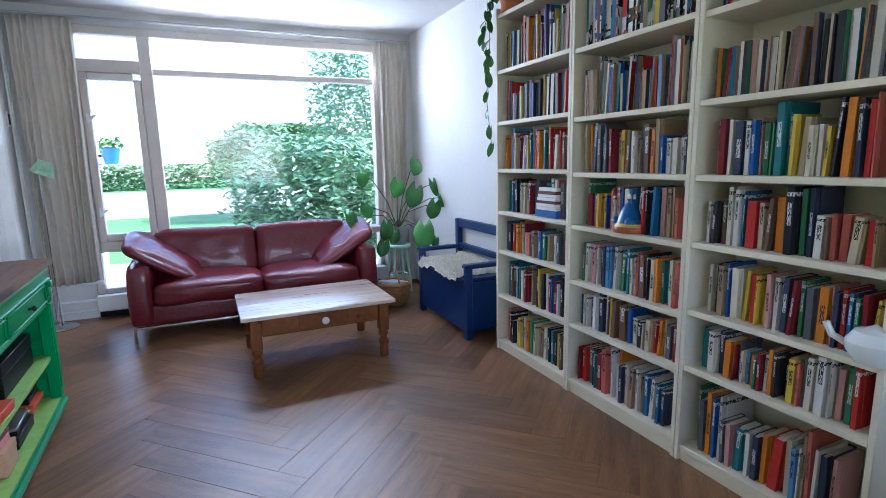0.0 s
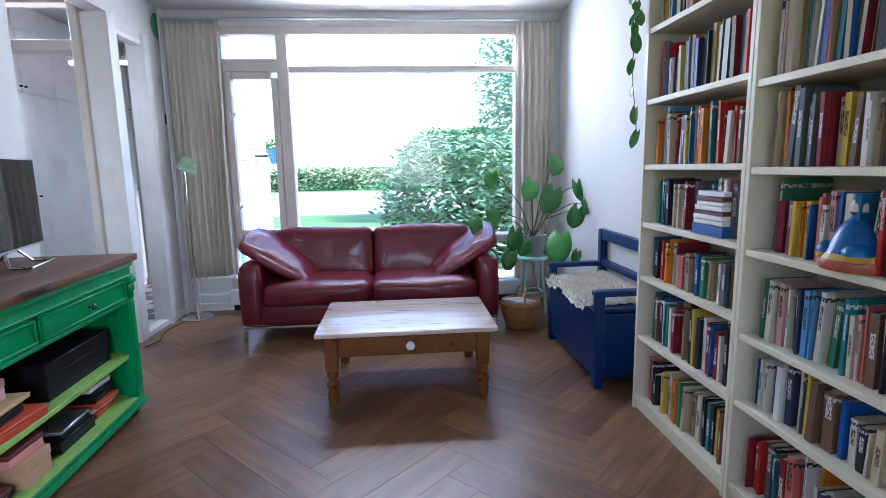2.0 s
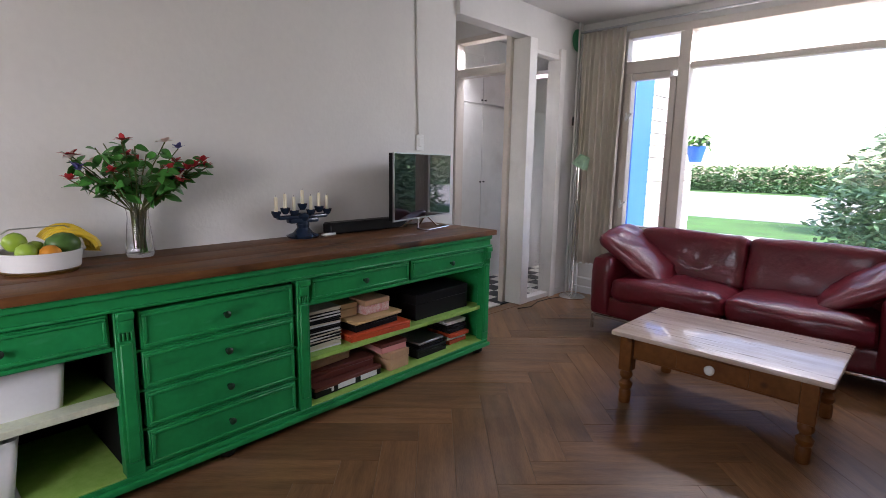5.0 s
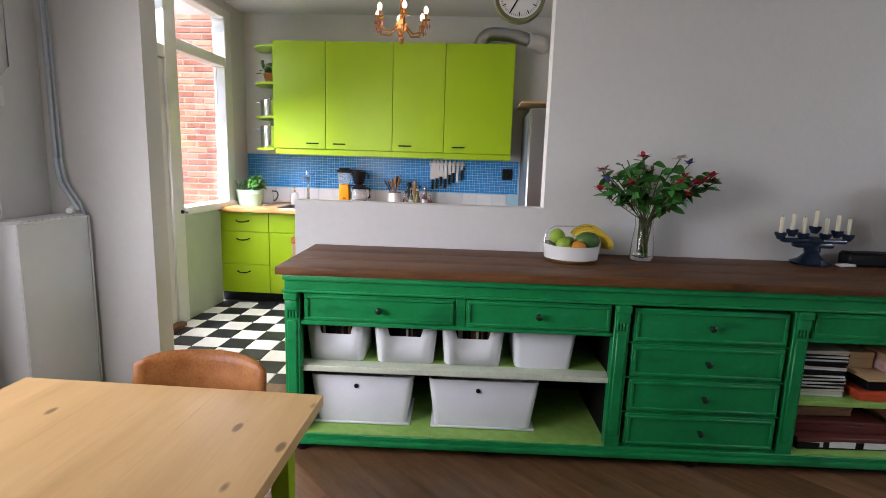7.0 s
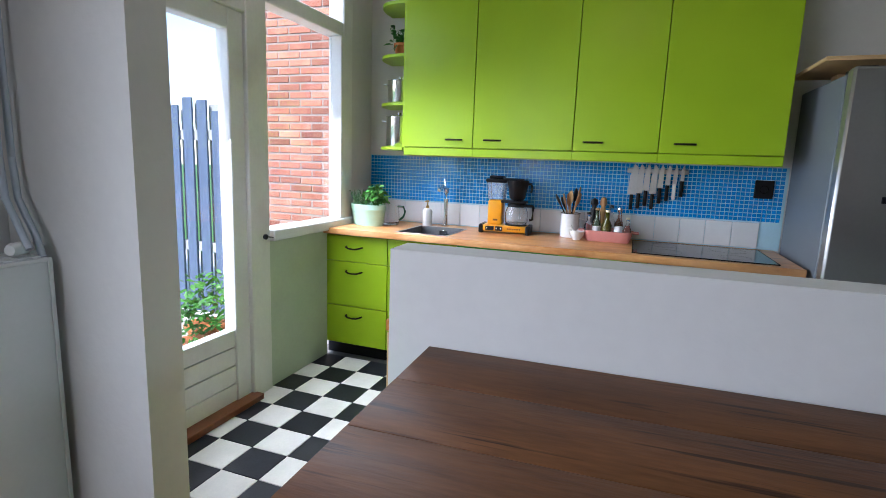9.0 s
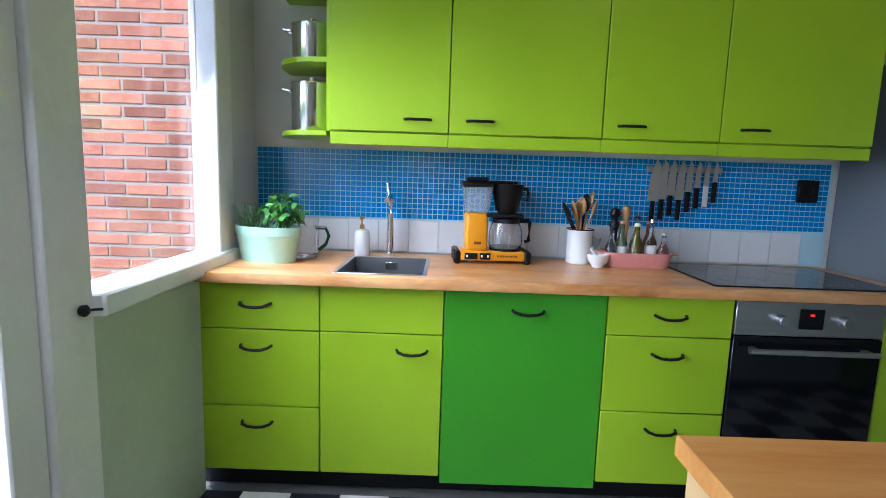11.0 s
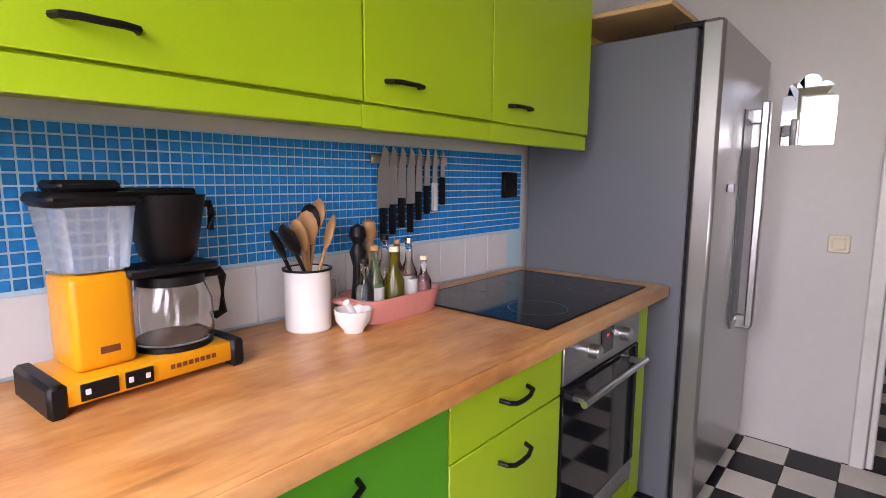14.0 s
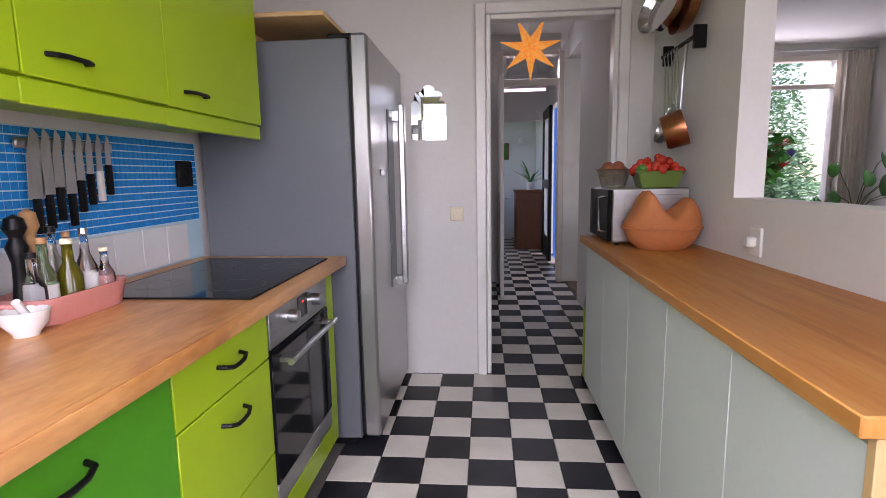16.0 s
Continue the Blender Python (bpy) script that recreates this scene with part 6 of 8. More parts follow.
lathe(pv, [(0, 0), (0.022, 0), (0.024, 0.05), (0.018, 0.06), (0, 0.06)], 14, m=pose(-0.9, WY - 0.14, 0.36, 0, 90, 0))
tube(pv, [(-1.2, WY - 0.14, 0.36), (-1.2, WY - 0.14, 0)], 0.008, 8)
solo("radiator_pipes", pv, RADIATOR, "white radiator pipes with a round valve", "pipes")


def television():
    t = thing("television", (-1.1, 3.08, 0.91), "flat television on a small metal stand", "television", rz=12)
    box_part("body", (-0.045, -0.375, 0.075, -0.008, 0.375, 0.525), BLACK, t, bev=0.004)
    box_part("bezel", (-0.01, -0.38, 0.07, 0.0, 0.38, 0.53), STEEL, t, "slim silver bezel", bev=0.002)
    box_part("screen", (0.0, -0.37, 0.082, 0.002, 0.37, 0.521), SCREEN, t, "glossy dark screen", bev=0)
    bm = bmesh.new()
    for sy in (-1, 1):
        tube(bm, [(-0.02, sy * 0.05, 0.09), (0.03, sy * 0.13, 0.006), (0.12, sy * 0.14, 0.006)], 0.007, 8)
        tube(bm, [(-0.02, sy * 0.05, 0.09), (-0.12, sy * 0.13, 0.006)], 0.007, 8)
    tube(bm, [(0.12, -0.14, 0.006), (0.12, 0.14, 0.006)], 0.006, 8)
    part("stand", bm, CHROME, t, "angled chrome stand")


television()
sb_ = thing("soundbar", (-1.25, 2.72, 0.91), "black cloth-covered soundbar on the counter", "soundbar")
box_part("body", (-0.05, -0.38, 0, 0.05, 0.3, 0.075), BLACK, sb_, bev=0.012)
bm = bmesh.new()
tube(bm, [(0.0, 0.22, 0.07), (-0.02, 0.27, 0.13), (0.0, 0.32, 0.17), (0.03, 0.36, 0.25)], 0.005, 6)
part("cable", bm, BLACK, sb_)
rc = bmesh.new()
bx(rc, -0.02, -0.05, 0, 0.02, 0.05, 0.014, bev=0.005)
solo("remote_control", rc, WHITE_PLASTIC, "small white remote on the brown counter top", "remote", at=(-1.2, 2.32, 0.911), rz=12)


def candelabrum():
    c = thing("candelabrum", (-1.24, 2.16, 0.91), "dark glazed seven-armed candle holder", "candle holder")
    bm = bmesh.new()
    lathe(bm, [(0, 0), (0.09, 0), (0.1, 0.012), (0.06, 0.03), (0.035, 0.06), (0.04, 0.08), (0.03, 0.1), (0.05, 0.13), (0.03, 0.15), (0, 0.15)], 20)
    bx(bm, -0.025, -0.17, 0.115, 0.025, 0.17, 0.14, bev=0.012, seg=2)
    bx(bm, -0.03, -0.1, 0.09, 0.03, 0.1, 0.12, bev=0.012, seg=2)
    part("body", bm, DARK_BLUE_CERAMIC, c)
    for i in range(7):
        y = (i - 3) * 0.059
        z = 0.13 + 0.018 * (i % 2 == 1) + (0.02 if i == 3 else 0)
        bm = bmesh.new()
        lathe(bm, [(0, 0), (0.014, 0), (0.028, 0.025), (0.03, 0.038), (0.022, 0.036), (0, 0.03)], 16, at=(0, y, z))
        part("cup", bm, DARK_BLUE_CERAMIC, c)
        k = thing("candle", (-1.24, 2.16 + y, 0.91 + z + 0.03), "ivory candle standing in the candle holder", "candle", group="candles")
        bm = bmesh.new()
        lathe(bm, [(0, 0), (0.0105, 0), (0.0095, 0.085), (0.006, 0.09), (0, 0.09)], 12)
        part("wax", bm, CANDLE, k)
        bm = bmesh.new()
        tube(bm, [(0, 0, 0.088), (0.001, 0, 0.1)], 0.001, 5)
        part("wick", bm, BLACK, k)


candelabrum()


def bouquet():
    v = thing("glass_vase", (-1.2, 1.24, 0.91), "clear glass vase half filled with water", "vase")
    bm = bmesh.new()
    lathe(bm, [(0, 0), (0.055, 0), (0.062, 0.02), (0.055, 0.1), (0.045, 0.19), (0.05, 0.235), (0.047, 0.235), (0.042, 0.19), (0.052, 0.1), (0.057, 0.022), (0, 0.012)], 28)
    part("glass", bm, CLEAR, v)
    f = thing("flower_bouquet", (-1.2, 1.24, 0.93), "mixed bouquet with red and white flowers in a vase", "flowers")
    r = random.Random(12)
    red = mat("red_petal", (0.5, 0.03, 0.04), 0.6, vary=0.2)
    pale = mat("cream_pink_petal", (0.72, 0.58, 0.52), 0.6, vary=0.1)
    blue = mat("violet_petal", (0.1, 0.1, 0.3), 0.6, vary=0.1)
    heads = []
    for i in range(34):
        a = r.uniform(0, 2 * math.pi)
        rad = 0.33 * math.sqrt(r.random())
        y, x = rad * math.cos(a), 0.06 + 0.15 * math.sin(a)
        z = 0.3 + 0.27 * r.random() * (1 - (rad / 0.42) ** 2) + 0.03
        heads.append((x, y, z))
        bm = bmesh.new()
        tube(bm, [(r.uniform(-0.02, 0.02), r.uniform(-0.02, 0.02), 0.02), (x * 0.15, y * 0.12, 0.2), (x * 0.6, y * 0.6, z * 0.8), (x, y, z)], 0.003, 5)
        part("stem", bm, STEM, f)
        bm = bmesh.new()
        for k in range(9):
            t = r.uniform(0.35, 1.0)
            m = Matrix.Translation((x * t, y * t, 0.2 + (z - 0.2) * t)) @ pose(0, 0, 0, r.uniform(-50, 50), r.uniform(-60, 60), r.uniform(0, 360))
            leaf_mesh(bm, m, r.uniform(0.05, 0.09), r.uniform(0.025, 0.042), 0.3, n=4)
        part("foliage", bm, LEAF, f)
        if i % 2 == 0 or rad > 0.26:
            col = red if i % 5 else pale
            col = blue if i % 9 == 4 else col
            bm = bmesh.new()
            n = 9
            for k in range(n):
                m = Matrix.Translation((x, y, z)) @ pose(0, 0, 0, r.uniform(10, 70), 0, k * 360 / n + r.uniform(-15, 15))
                leaf_mesh(bm, m, r.uniform(0.03, 0.05), 0.026, 0.3, n=3)
            part("blossom", bm, col, f)
    bm = bmesh.new()
    for k in range(4):
        tube(bm, [(r.uniform(-0.035, 0.035), r.uniform(-0.035, 0.035), 0.0), (r.uniform(-0.02, 0.02), r.uniform(-0.02, 0.02), 0.2)], 0.004, 6)
    part("stem", bm, LEAF_LIGHT, f)


bouquet()


def ball(bm, c, r, sq=(1, 1, 1), wob=0.03, seed=0, sub=2):
    t = bmesh.new()
    bmesh.ops.create_icosphere(t, subdivisions=sub, radius=1)
    for v in t.verts:
        k = 1 + wob * noise.noise(v.co * 2 + Vector((seed, 0, 0)))
        v.co = Vector((c[0] + v.co.x * r * sq[0] * k, c[1] + v.co.y * r * sq[1] * k, c[2] + v.co.z * r * sq[2] * k))
    merge(bm, t)


def fruit_bowl():
    b = thing("fruit_bowl", (-1.1, 0.84, 0.91), "white oval bowl with a golden foot and wire handle", "bowl")
    bm = bmesh.new()
    lathe(bm, [(0, 0.01), (0.13, 0.01), (0.155, 0.02), (0.165, 0.1), (0.159, 0.1), (0.148, 0.025), (0, 0.02)], 36)
    part("shell", bm, WHITE_GLAZE, b)
    b.scale = (0.88, 0.88, 0.88)
    bm = bmesh.new()
    lathe(bm, [(0.12, 0), (0.14, 0), (0.152, 0.012), (0.13, 0.012), (0.12, 0)], 36)
    part("foot", bm, mat("brass_foot", (0.5, 0.35, 0.12), 0.3, 0.9, vary=0.05), b, "golden foot ring")
    bm = bmesh.new()
    tube(bm, [(0, -0.16, 0.09), (0, -0.15, 0.17), (0, -0.1, 0.2), (0, 0.1, 0.205), (0, 0.15, 0.17), (0, 0.16, 0.09)], 0.003, 6)
    part("handle", bm, STEEL, b)
    apple = mat("green_apple_skin", (0.26, 0.4, 0.04), 0.35, vary=0.1)
    orange = mat("orange_peel", (0.65, 0.25, 0.02), 0.5, vary=0.05, bump=0.2)
    mango = mat("green_mango_skin", (0.06, 0.14, 0.03), 0.35, vary=0.3)
    for nm, c, r, sq, m, lab in (("apple", (0.02, -0.09, 0.14), 0.042, (1, 1, 0.95), apple, "green apple"), ("apple", (0.08, -0.06, 0.1), 0.04, (1, 1, 0.95), apple, "green apple"), ("apple", (0.02, -0.02, 0.1), 0.04, (1, 1, 0.95), apple, "green apple"),
                                 ("orange", (0.1, 0.02, 0.085), 0.04, (1, 1, 1), orange, "round orange"), ("mango", (0.05, 0.08, 0.12), 0.052, (0.9, 1.25, 0.95), mango, "dark green mango")):
        bm = bmesh.new()
        ball(bm, (0, 0, 0), r, sq, 0.04, c[1] * 50)
        solo(nm, bm, m, lab + " lying in the white fruit bowl", "fruit", at=(-1.1 + c[0] * 0.88, 0.84 + c[1] * 0.88, 0.91 + c[2] * 0.9))
    ban = thing("bananas", (-1.1, 0.84, 1.02), "bunch of ripe yellow bananas on the fruit bowl", "bananas")
    ban.scale = (0.9, 0.9, 0.9)
    yl = mat("banana_skin", (0.65, 0.45, 0.03), 0.5, vary=0.12, scale=20)
    for k in range(4):
        bm = bmesh.new()
        y0 = 0.0 + k * 0.01
        pts, n = [], 10
        for i in range(n + 1):
            a = radians(150 - 165 * i / n)
            pts.append((-0.05 + k * 0.028, 0.1 + 0.1 * math.cos(a) + y0 * 0.6, -0.03 + 0.1 * math.sin(a) * (1 - 0.1 * k)))
        tt = bmesh.new()
        tube(tt, pts, 0.017, 6)
        merge(bm, tt)
        part("banana", bm, yl, ban)


fruit_bowl()


def storage_bin(y0, y1, z0, h, notch, lid=False):
    b = thing("storage_bin", (-0.94, (y0 + y1) / 2, z0), "white plastic storage box in the open counter bay", "storage box", group="white storage boxes")
    w = (y1 - y0) / 2
    bm = bmesh.new()
    d = 0.16
    rings = []
    for f in (0, 1):
        s = 0.86 + 0.14 * f
        pts = []
        for cx, cy, a0 in ((d, w, 0), (-d, w, 90), (-d, -w, 180), (d, -w, 270)):
            for k in range(5):
                a = radians(a0 + k * 22.5)
                r = 0.03
                pts.append(((cx - math.copysign(r, cx)) * s + r * math.cos(a), (cy - math.copysign(r, cy)) * s + r * math.sin(a)))
        rings.append([bm.verts.new((x, y, h * f)) for x, y in pts])
    n = len(rings[0])
    bm.faces.new(rings[0][::-1])
    # a row of wall faces with the hand-hold cut low at the front
    top = rings[1]
    for i in range(n):
        j = (i + 1) % n
        a, b2, c, e = rings[0][i], rings[0][j], top[j], top[i]
        front = a.co.x > 0.1 and b2.co.x > 0.1 and abs(a.co.y - b2.co.y) > 0.05
        if front and notch:
            ys = [a.co.y + (b2.co.y - a.co.y) * t for t in (0.0, 0.14, 0.2, 0.8, 0.86, 1.0)]
            hs = (h, h, h - 0.055, h - 0.055, h, h)
            yt = [e.co.y + (c.co.y - e.co.y) * t for t in (0.0, 0.14, 0.2, 0.8, 0.86, 1.0)]
            lo = [a] + [bm.verts.new((a.co.x, y, 0)) for y in ys[1:-1]] + [b2]
            hi = [e] + [bm.verts.new((e.co.x - (0.01 if hh < h else 0), y, hh)) for y, hh in zip(yt[1:-1], hs[1:-1])] + [c]
            for k in range(5):
                bm.faces.new((lo[k], lo[k + 1], hi[k + 1], hi[k]))
        else:
            bm.faces.new((a, b2, c, e))
    bmesh.ops.remove_doubles(bm, verts=list(bm.verts), dist=0.0005)
    ob = part("tub", bm, BIN_WHITE, b)
    ob.modifiers.new("wall_thickness", "SOLIDIFY").thickness = 0.003
    if lid:
        bm = bmesh.new()
        bx(bm, -d * 0.9, -w * 0.95, 0.0, d * 0.93, w * 0.95, 0.012, bev=0.004)
        part("rim", bm, BIN_WHITE, b)
        bm = bmesh.new()
        lathe(bm, [(0, 0), (0.011, 0), (0.011, 0.004), (0, 0.004)], 14, m=pose(d * 0.985, 0.0 - w * 0.1, h * 0.8, 0, 90, 0))
        part("hole", bm, BLACK, b, "round dark hole")
    if notch:
        cds = thing("disc_cases", (-0.94, (y0 + y1) / 2, z0 + 0.004), "row of slim disc cases filling a storage box", "disc cases", group="disc cases")
        r = random.Random(int(y0 * 1000))
        y = -w * 0.8
        while y < w * 0.78:
            th = r.uniform(0.009, 0.013)
            box_part("case", (-0.12, y, 0.002, 0.1, y + th - 0.001, h - 0.03 - r.uniform(0, 0.012)), r.choice((BLACK, BLACK, SHADE_AND_CASE_BLACK, MAHOGANY, SHADE_AND_CASE_BLACK, PAPER)), cds, bev=0)
            y += th


for a, b in ((-0.46, -0.17), (-0.135, 0.17), (0.19, 0.49)):
    storage_bin(a, b, 0.431, 0.19, True)
storage_bin(0.53, 0.83, 0.431, 0.19, False)
storage_bin(-0.44, 0.06, 0.107, 0.255, False, True)
storage_bin(0.135, 0.67, 0.107, 0.255, False, True)

# right bay of the counter
r = random.Random(4)
mg = thing("magazine_stack", (-0.92, 1.98, 0.361), "tall stack of magazines on the counter shelf", "magazines")
for i in range(26):
    box_part("magazine", (-0.14, -0.11, i * 0.0085, 0.14, 0.11, i * 0.0085 + 0.0075), r.choice((PAPER, WHITE_PLASTIC, BLACK, PAPER)), mg, bev=0, rot=(0, 0, r.uniform(-5, 5)))
RED_BOX = mat("orange_red_cardboard", (0.55, 0.07, 0.02), 0.5, vary=0.08)
CHECK = mat("red_white_check_paper", (0.6, 0.2, 0.18), 0.6, scale=60, fine=200, color2=(0.7, 0.6, 0.55))
KRAFT = mat("pale_cardboard", (0.5, 0.3, 0.17), 0.7, vary=0.1)
DARKRED = mat("dark_red_cardboard", (0.13, 0.03, 0.02), 0.5, vary=0.15)


def crate(name, b, m, label, cat, rz=0, lidm=None):
    cx, cy = (b[0] + b[3]) / 2, (b[1] + b[4]) / 2
    t = thing(name, (cx, cy, b[2]), label, cat, rz)
    hx, hy, h = (b[3] - b[0]) / 2, (b[4] - b[1]) / 2, b[5] - b[2]
    box_part("base", (-hx, -hy, 0, hx, hy, h * 0.62), m, t, bev=0.003)
    box_part("lid", (-hx - 0.002, -hy - 0.002, h * 0.62, hx + 0.002, hy + 0.002, h), lidm or m, t, bev=0.003)


crate("game_box", (-1.05, 2.14, 0.361, -0.73, 2.58, 0.405), RED_BOX, "flat orange-red game box on the shelf", "box", -3)
crate("laptop_case", (-1.05, 2.17, 0.408, -0.76, 2.5, 0.455), BLACK, "flat black case on the game box", "case", 2)
crate("wooden_board", (-1.05, 2.15, 0.458, -0.74, 2.52, 0.478), PLY, "thin wooden board lying on the black case", "board", 3)
crate("checked_box", (-0.95, 2.28, 0.48, -0.8, 2.47, 0.565), CHECK, "red and white checked little box", "box", 0, KRAFT)
crate("wooden_box", (-1.05, 2.13, 0.48, -0.85, 2.26, 0.56), PLY, "small plain wooden box", "box")
crate("printer", (-1.15, 2.68, 0.361, -0.78, 3.2, 0.53), BLACK, "black printer standing in the counter bay", "printer")
crate("game_box", (-1.05, 1.88, 0.107, -0.75, 2.36, 0.165), BLACK, "dark flat game box with pale writing bars", "box", 2, DARKRED)
crate("game_box", (-1.1, 1.9, 0.167, -0.8, 2.34, 0.225), DARKRED, "dark red game box in the counter bay", "box", -2)
crate("game_box", (-1.1, 1.9, 0.227, -0.85, 2.2, 0.275), KRAFT, "brown game box on the stack", "box", 3)
for k, y in enumerate((1.93, 2.04, 2.2)):
    bm = bmesh.new()
    bx(bm, 0, 0, 0, 0.002, 0.08 + 0.04 * (k > 0), 0.03)
    solo("label_strip", bm, WHITE_PLASTIC, "pale printed strip on the dark game box", "label", at=(-0.7475, y, 0.118))
crate("cardboard_box", (-1.05, 2.42, 0.107, -0.74, 2.58, 0.22), KRAFT, "pale cardboard box in the counter bay", "box", 1)
crate("pink_box", (-1.05, 2.38, 0.222, -0.76, 2.58, 0.28), PINK, "pale pink flat box with a dark lid", "box", -2, DARKRED)
crate("media_player", (-1.05, 2.68, 0.107, -0.76, 2.96, 0.165), BLACK, "black media player box", "player", 0)
crate("media_player", (-1.05, 2.7, 0.167, -0.77, 2.94, 0.205), BLACK, "black player with a silver top", "player", 2, STEEL)
for i in range(6):
    crate("game_case", (-1.0, 3.02, 0.107 + i * 0.028, -0.78 + r.uniform(-0.02, 0.02), 3.21, 0.133 + i * 0.028), r.choice((KRAFT, WHITE_PLASTIC, BLACK, RED_BOX)), "flat boxed game in a small stack", "game case", r.uniform(-5, 5))


# the counter and all that stands on it follow the askew partition
turn = Matrix.Translation((-0.68, 1.41, 0)) @ Matrix.Rotation(radians(ASKEW), 4, "Z") @ Matrix.Translation((0.665, -1.41, 0))
for ob in list(scene.objects):
    x, y, z = ob.matrix_basis.translation
    if ob.parent is None and ob.type in ("EMPTY", "MESH") and -1.34 < x < -0.6 and -0.6 < y < 3.4 and (0.05 < z < 1.2 or ob.name == "sideboard"):
        ob.matrix_basis = turn @ ob.matrix_basis

# things among the books
bs = thing("book_stack", (2.02, 2.47, 1.046), "flat stack of white and red books on the shelf", "books")
z = 0
for i, (h, m) in enumerate(((0.045, mat("blue_cloth_cover", (0.02, 0.1, 0.34), 0.5, vary=0.05)), (0.022, WHITE_PLASTIC), (0.02, WHITE_PLASTIC), (0.018, DARKRED), (0.022, WHITE_PLASTIC), (0.018, WHITE_PLASTIC), (0.02, DARKRED), (0.022, WHITE_PLASTIC))):
    box_part("book", (-0.01 + 0.005 * (i % 2), -0.12 + 0.01 * (i > 0), z, 0.16, 0.1 - 0.004 * i, z + h - 0.001), m, bs, bev=0.002)
    z += h
fg = bmesh.new()
lathe(fg, [(0, 0), (0.1, 0), (0.105, 0.018), (0.1, 0.036), (0.092, 0.056), (0.078, 0.085), (0.06, 0.125), (0.04, 0.155), (0.024, 0.17), (0.02, 0.178), (0.029, 0.192), (0.028, 0.215), (0.018, 0.23), (0, 0.235)], 20)
for sy in (-1, 1):
    ball(fg, (-0.045, sy * 0.05, 0.055), 0.045, (1.1, 1, 0.9), 0.02, 3 + sy)
bmesh.ops.scale(fg, vec=(0.82, 0.9, 0.88), verts=list(fg.verts))
for f_ in fg.faces:
    z = f_.calc_center_median().z
    f_.material_index = 0 if z < 0.03 else 1 if z < 0.05 else 3 if z > 0.172 else 2
solo("ceramic_bust", fg, [mat("rust_glaze", (0.36, 0.08, 0.03), 0.3, vary=0.2), mat("yellow_glaze", (0.6, 0.36, 0.06), 0.3, vary=0.1), mat("blue_glaze", (0.006, 0.1, 0.3), 0.3, vary=0.35, scale=12),
      mat("cream_glaze", (0.6, 0.5, 0.38), 0.35, vary=0.1)], "blue glazed ceramic bust with yellow base and cream head", "statuette", at=(2.05, 1.78, 1.032))
tp = thing("white_teapot", (2.01, 0.665, 0.736), "round white teapot standing before the books", "teapot")
bm = bmesh.new()
lathe(bm, [(0, 0), (0.05, 0), (0.075, 0.04), (0.078, 0.07), (0.055, 0.105), (0.03, 0.112), (0, 0.13)], 24)
part("body", bm, WHITE_GLAZE, tp)
bm = bmesh.new()
tube(bm, [(-0.02, 0.07, 0.05), (-0.03, 0.11, 0.07), (-0.04, 0.125, 0.11)], 0.012, 8)
part("spout", bm, WHITE_GLAZE, tp)


def pothos():
    p = thing("trailing_plant", (2.06, 2.93, 2.38), "trailing pothos hanging down from the bookcase", "plant")
    bm = bmesh.new()
    lathe(bm, [(0, 0.001), (0.07, 0.001), (0.09, 0.14), (0.083, 0.14), (0, 0.12)], 20)
    part("pot", bm, TERRACOTTA, p)
    r = random.Random(8)
    for k in range(2):
        y0 = 0.06 + 0.04 * k
        L = (0.95, 0.4)[k]
        pts = [(0.0, 0.05, 0.13), (-0.06, y0, 0.14), (-0.1, y0 + 0.05, 0.08)]
        for i in range(1, 9):
            pts.append((-0.11 + 0.015 * math.sin(i + k), y0 + 0.07 + 0.012 * math.sin(i * 1.3 + k * 2), 0.08 - L * i / 8))
        bm = bmesh.new()
        tube(bm, pts, 0.0025, 5)
        part("vine", bm, STEM, p)
        for i, q in enumerate(pts[1:]):
            for _ in range(2 if i < 3 else 1):
                bm = bmesh.new()
                leaf_mesh(bm, Matrix.Translation(q) @ pose(0, 0, 0, r.uniform(-100, -40), r.uniform(-25, 25), r.uniform(60, 200)), r.uniform(0.05, 0.085), r.uniform(0.04, 0.06), 0.2, 0.3, 5)
                part("leaf", bm, LEAF_LIGHT if r.random() < 0.5 else LEAF, p)


pothos()

# ---- kitchen: small things ----
WT = 0.92


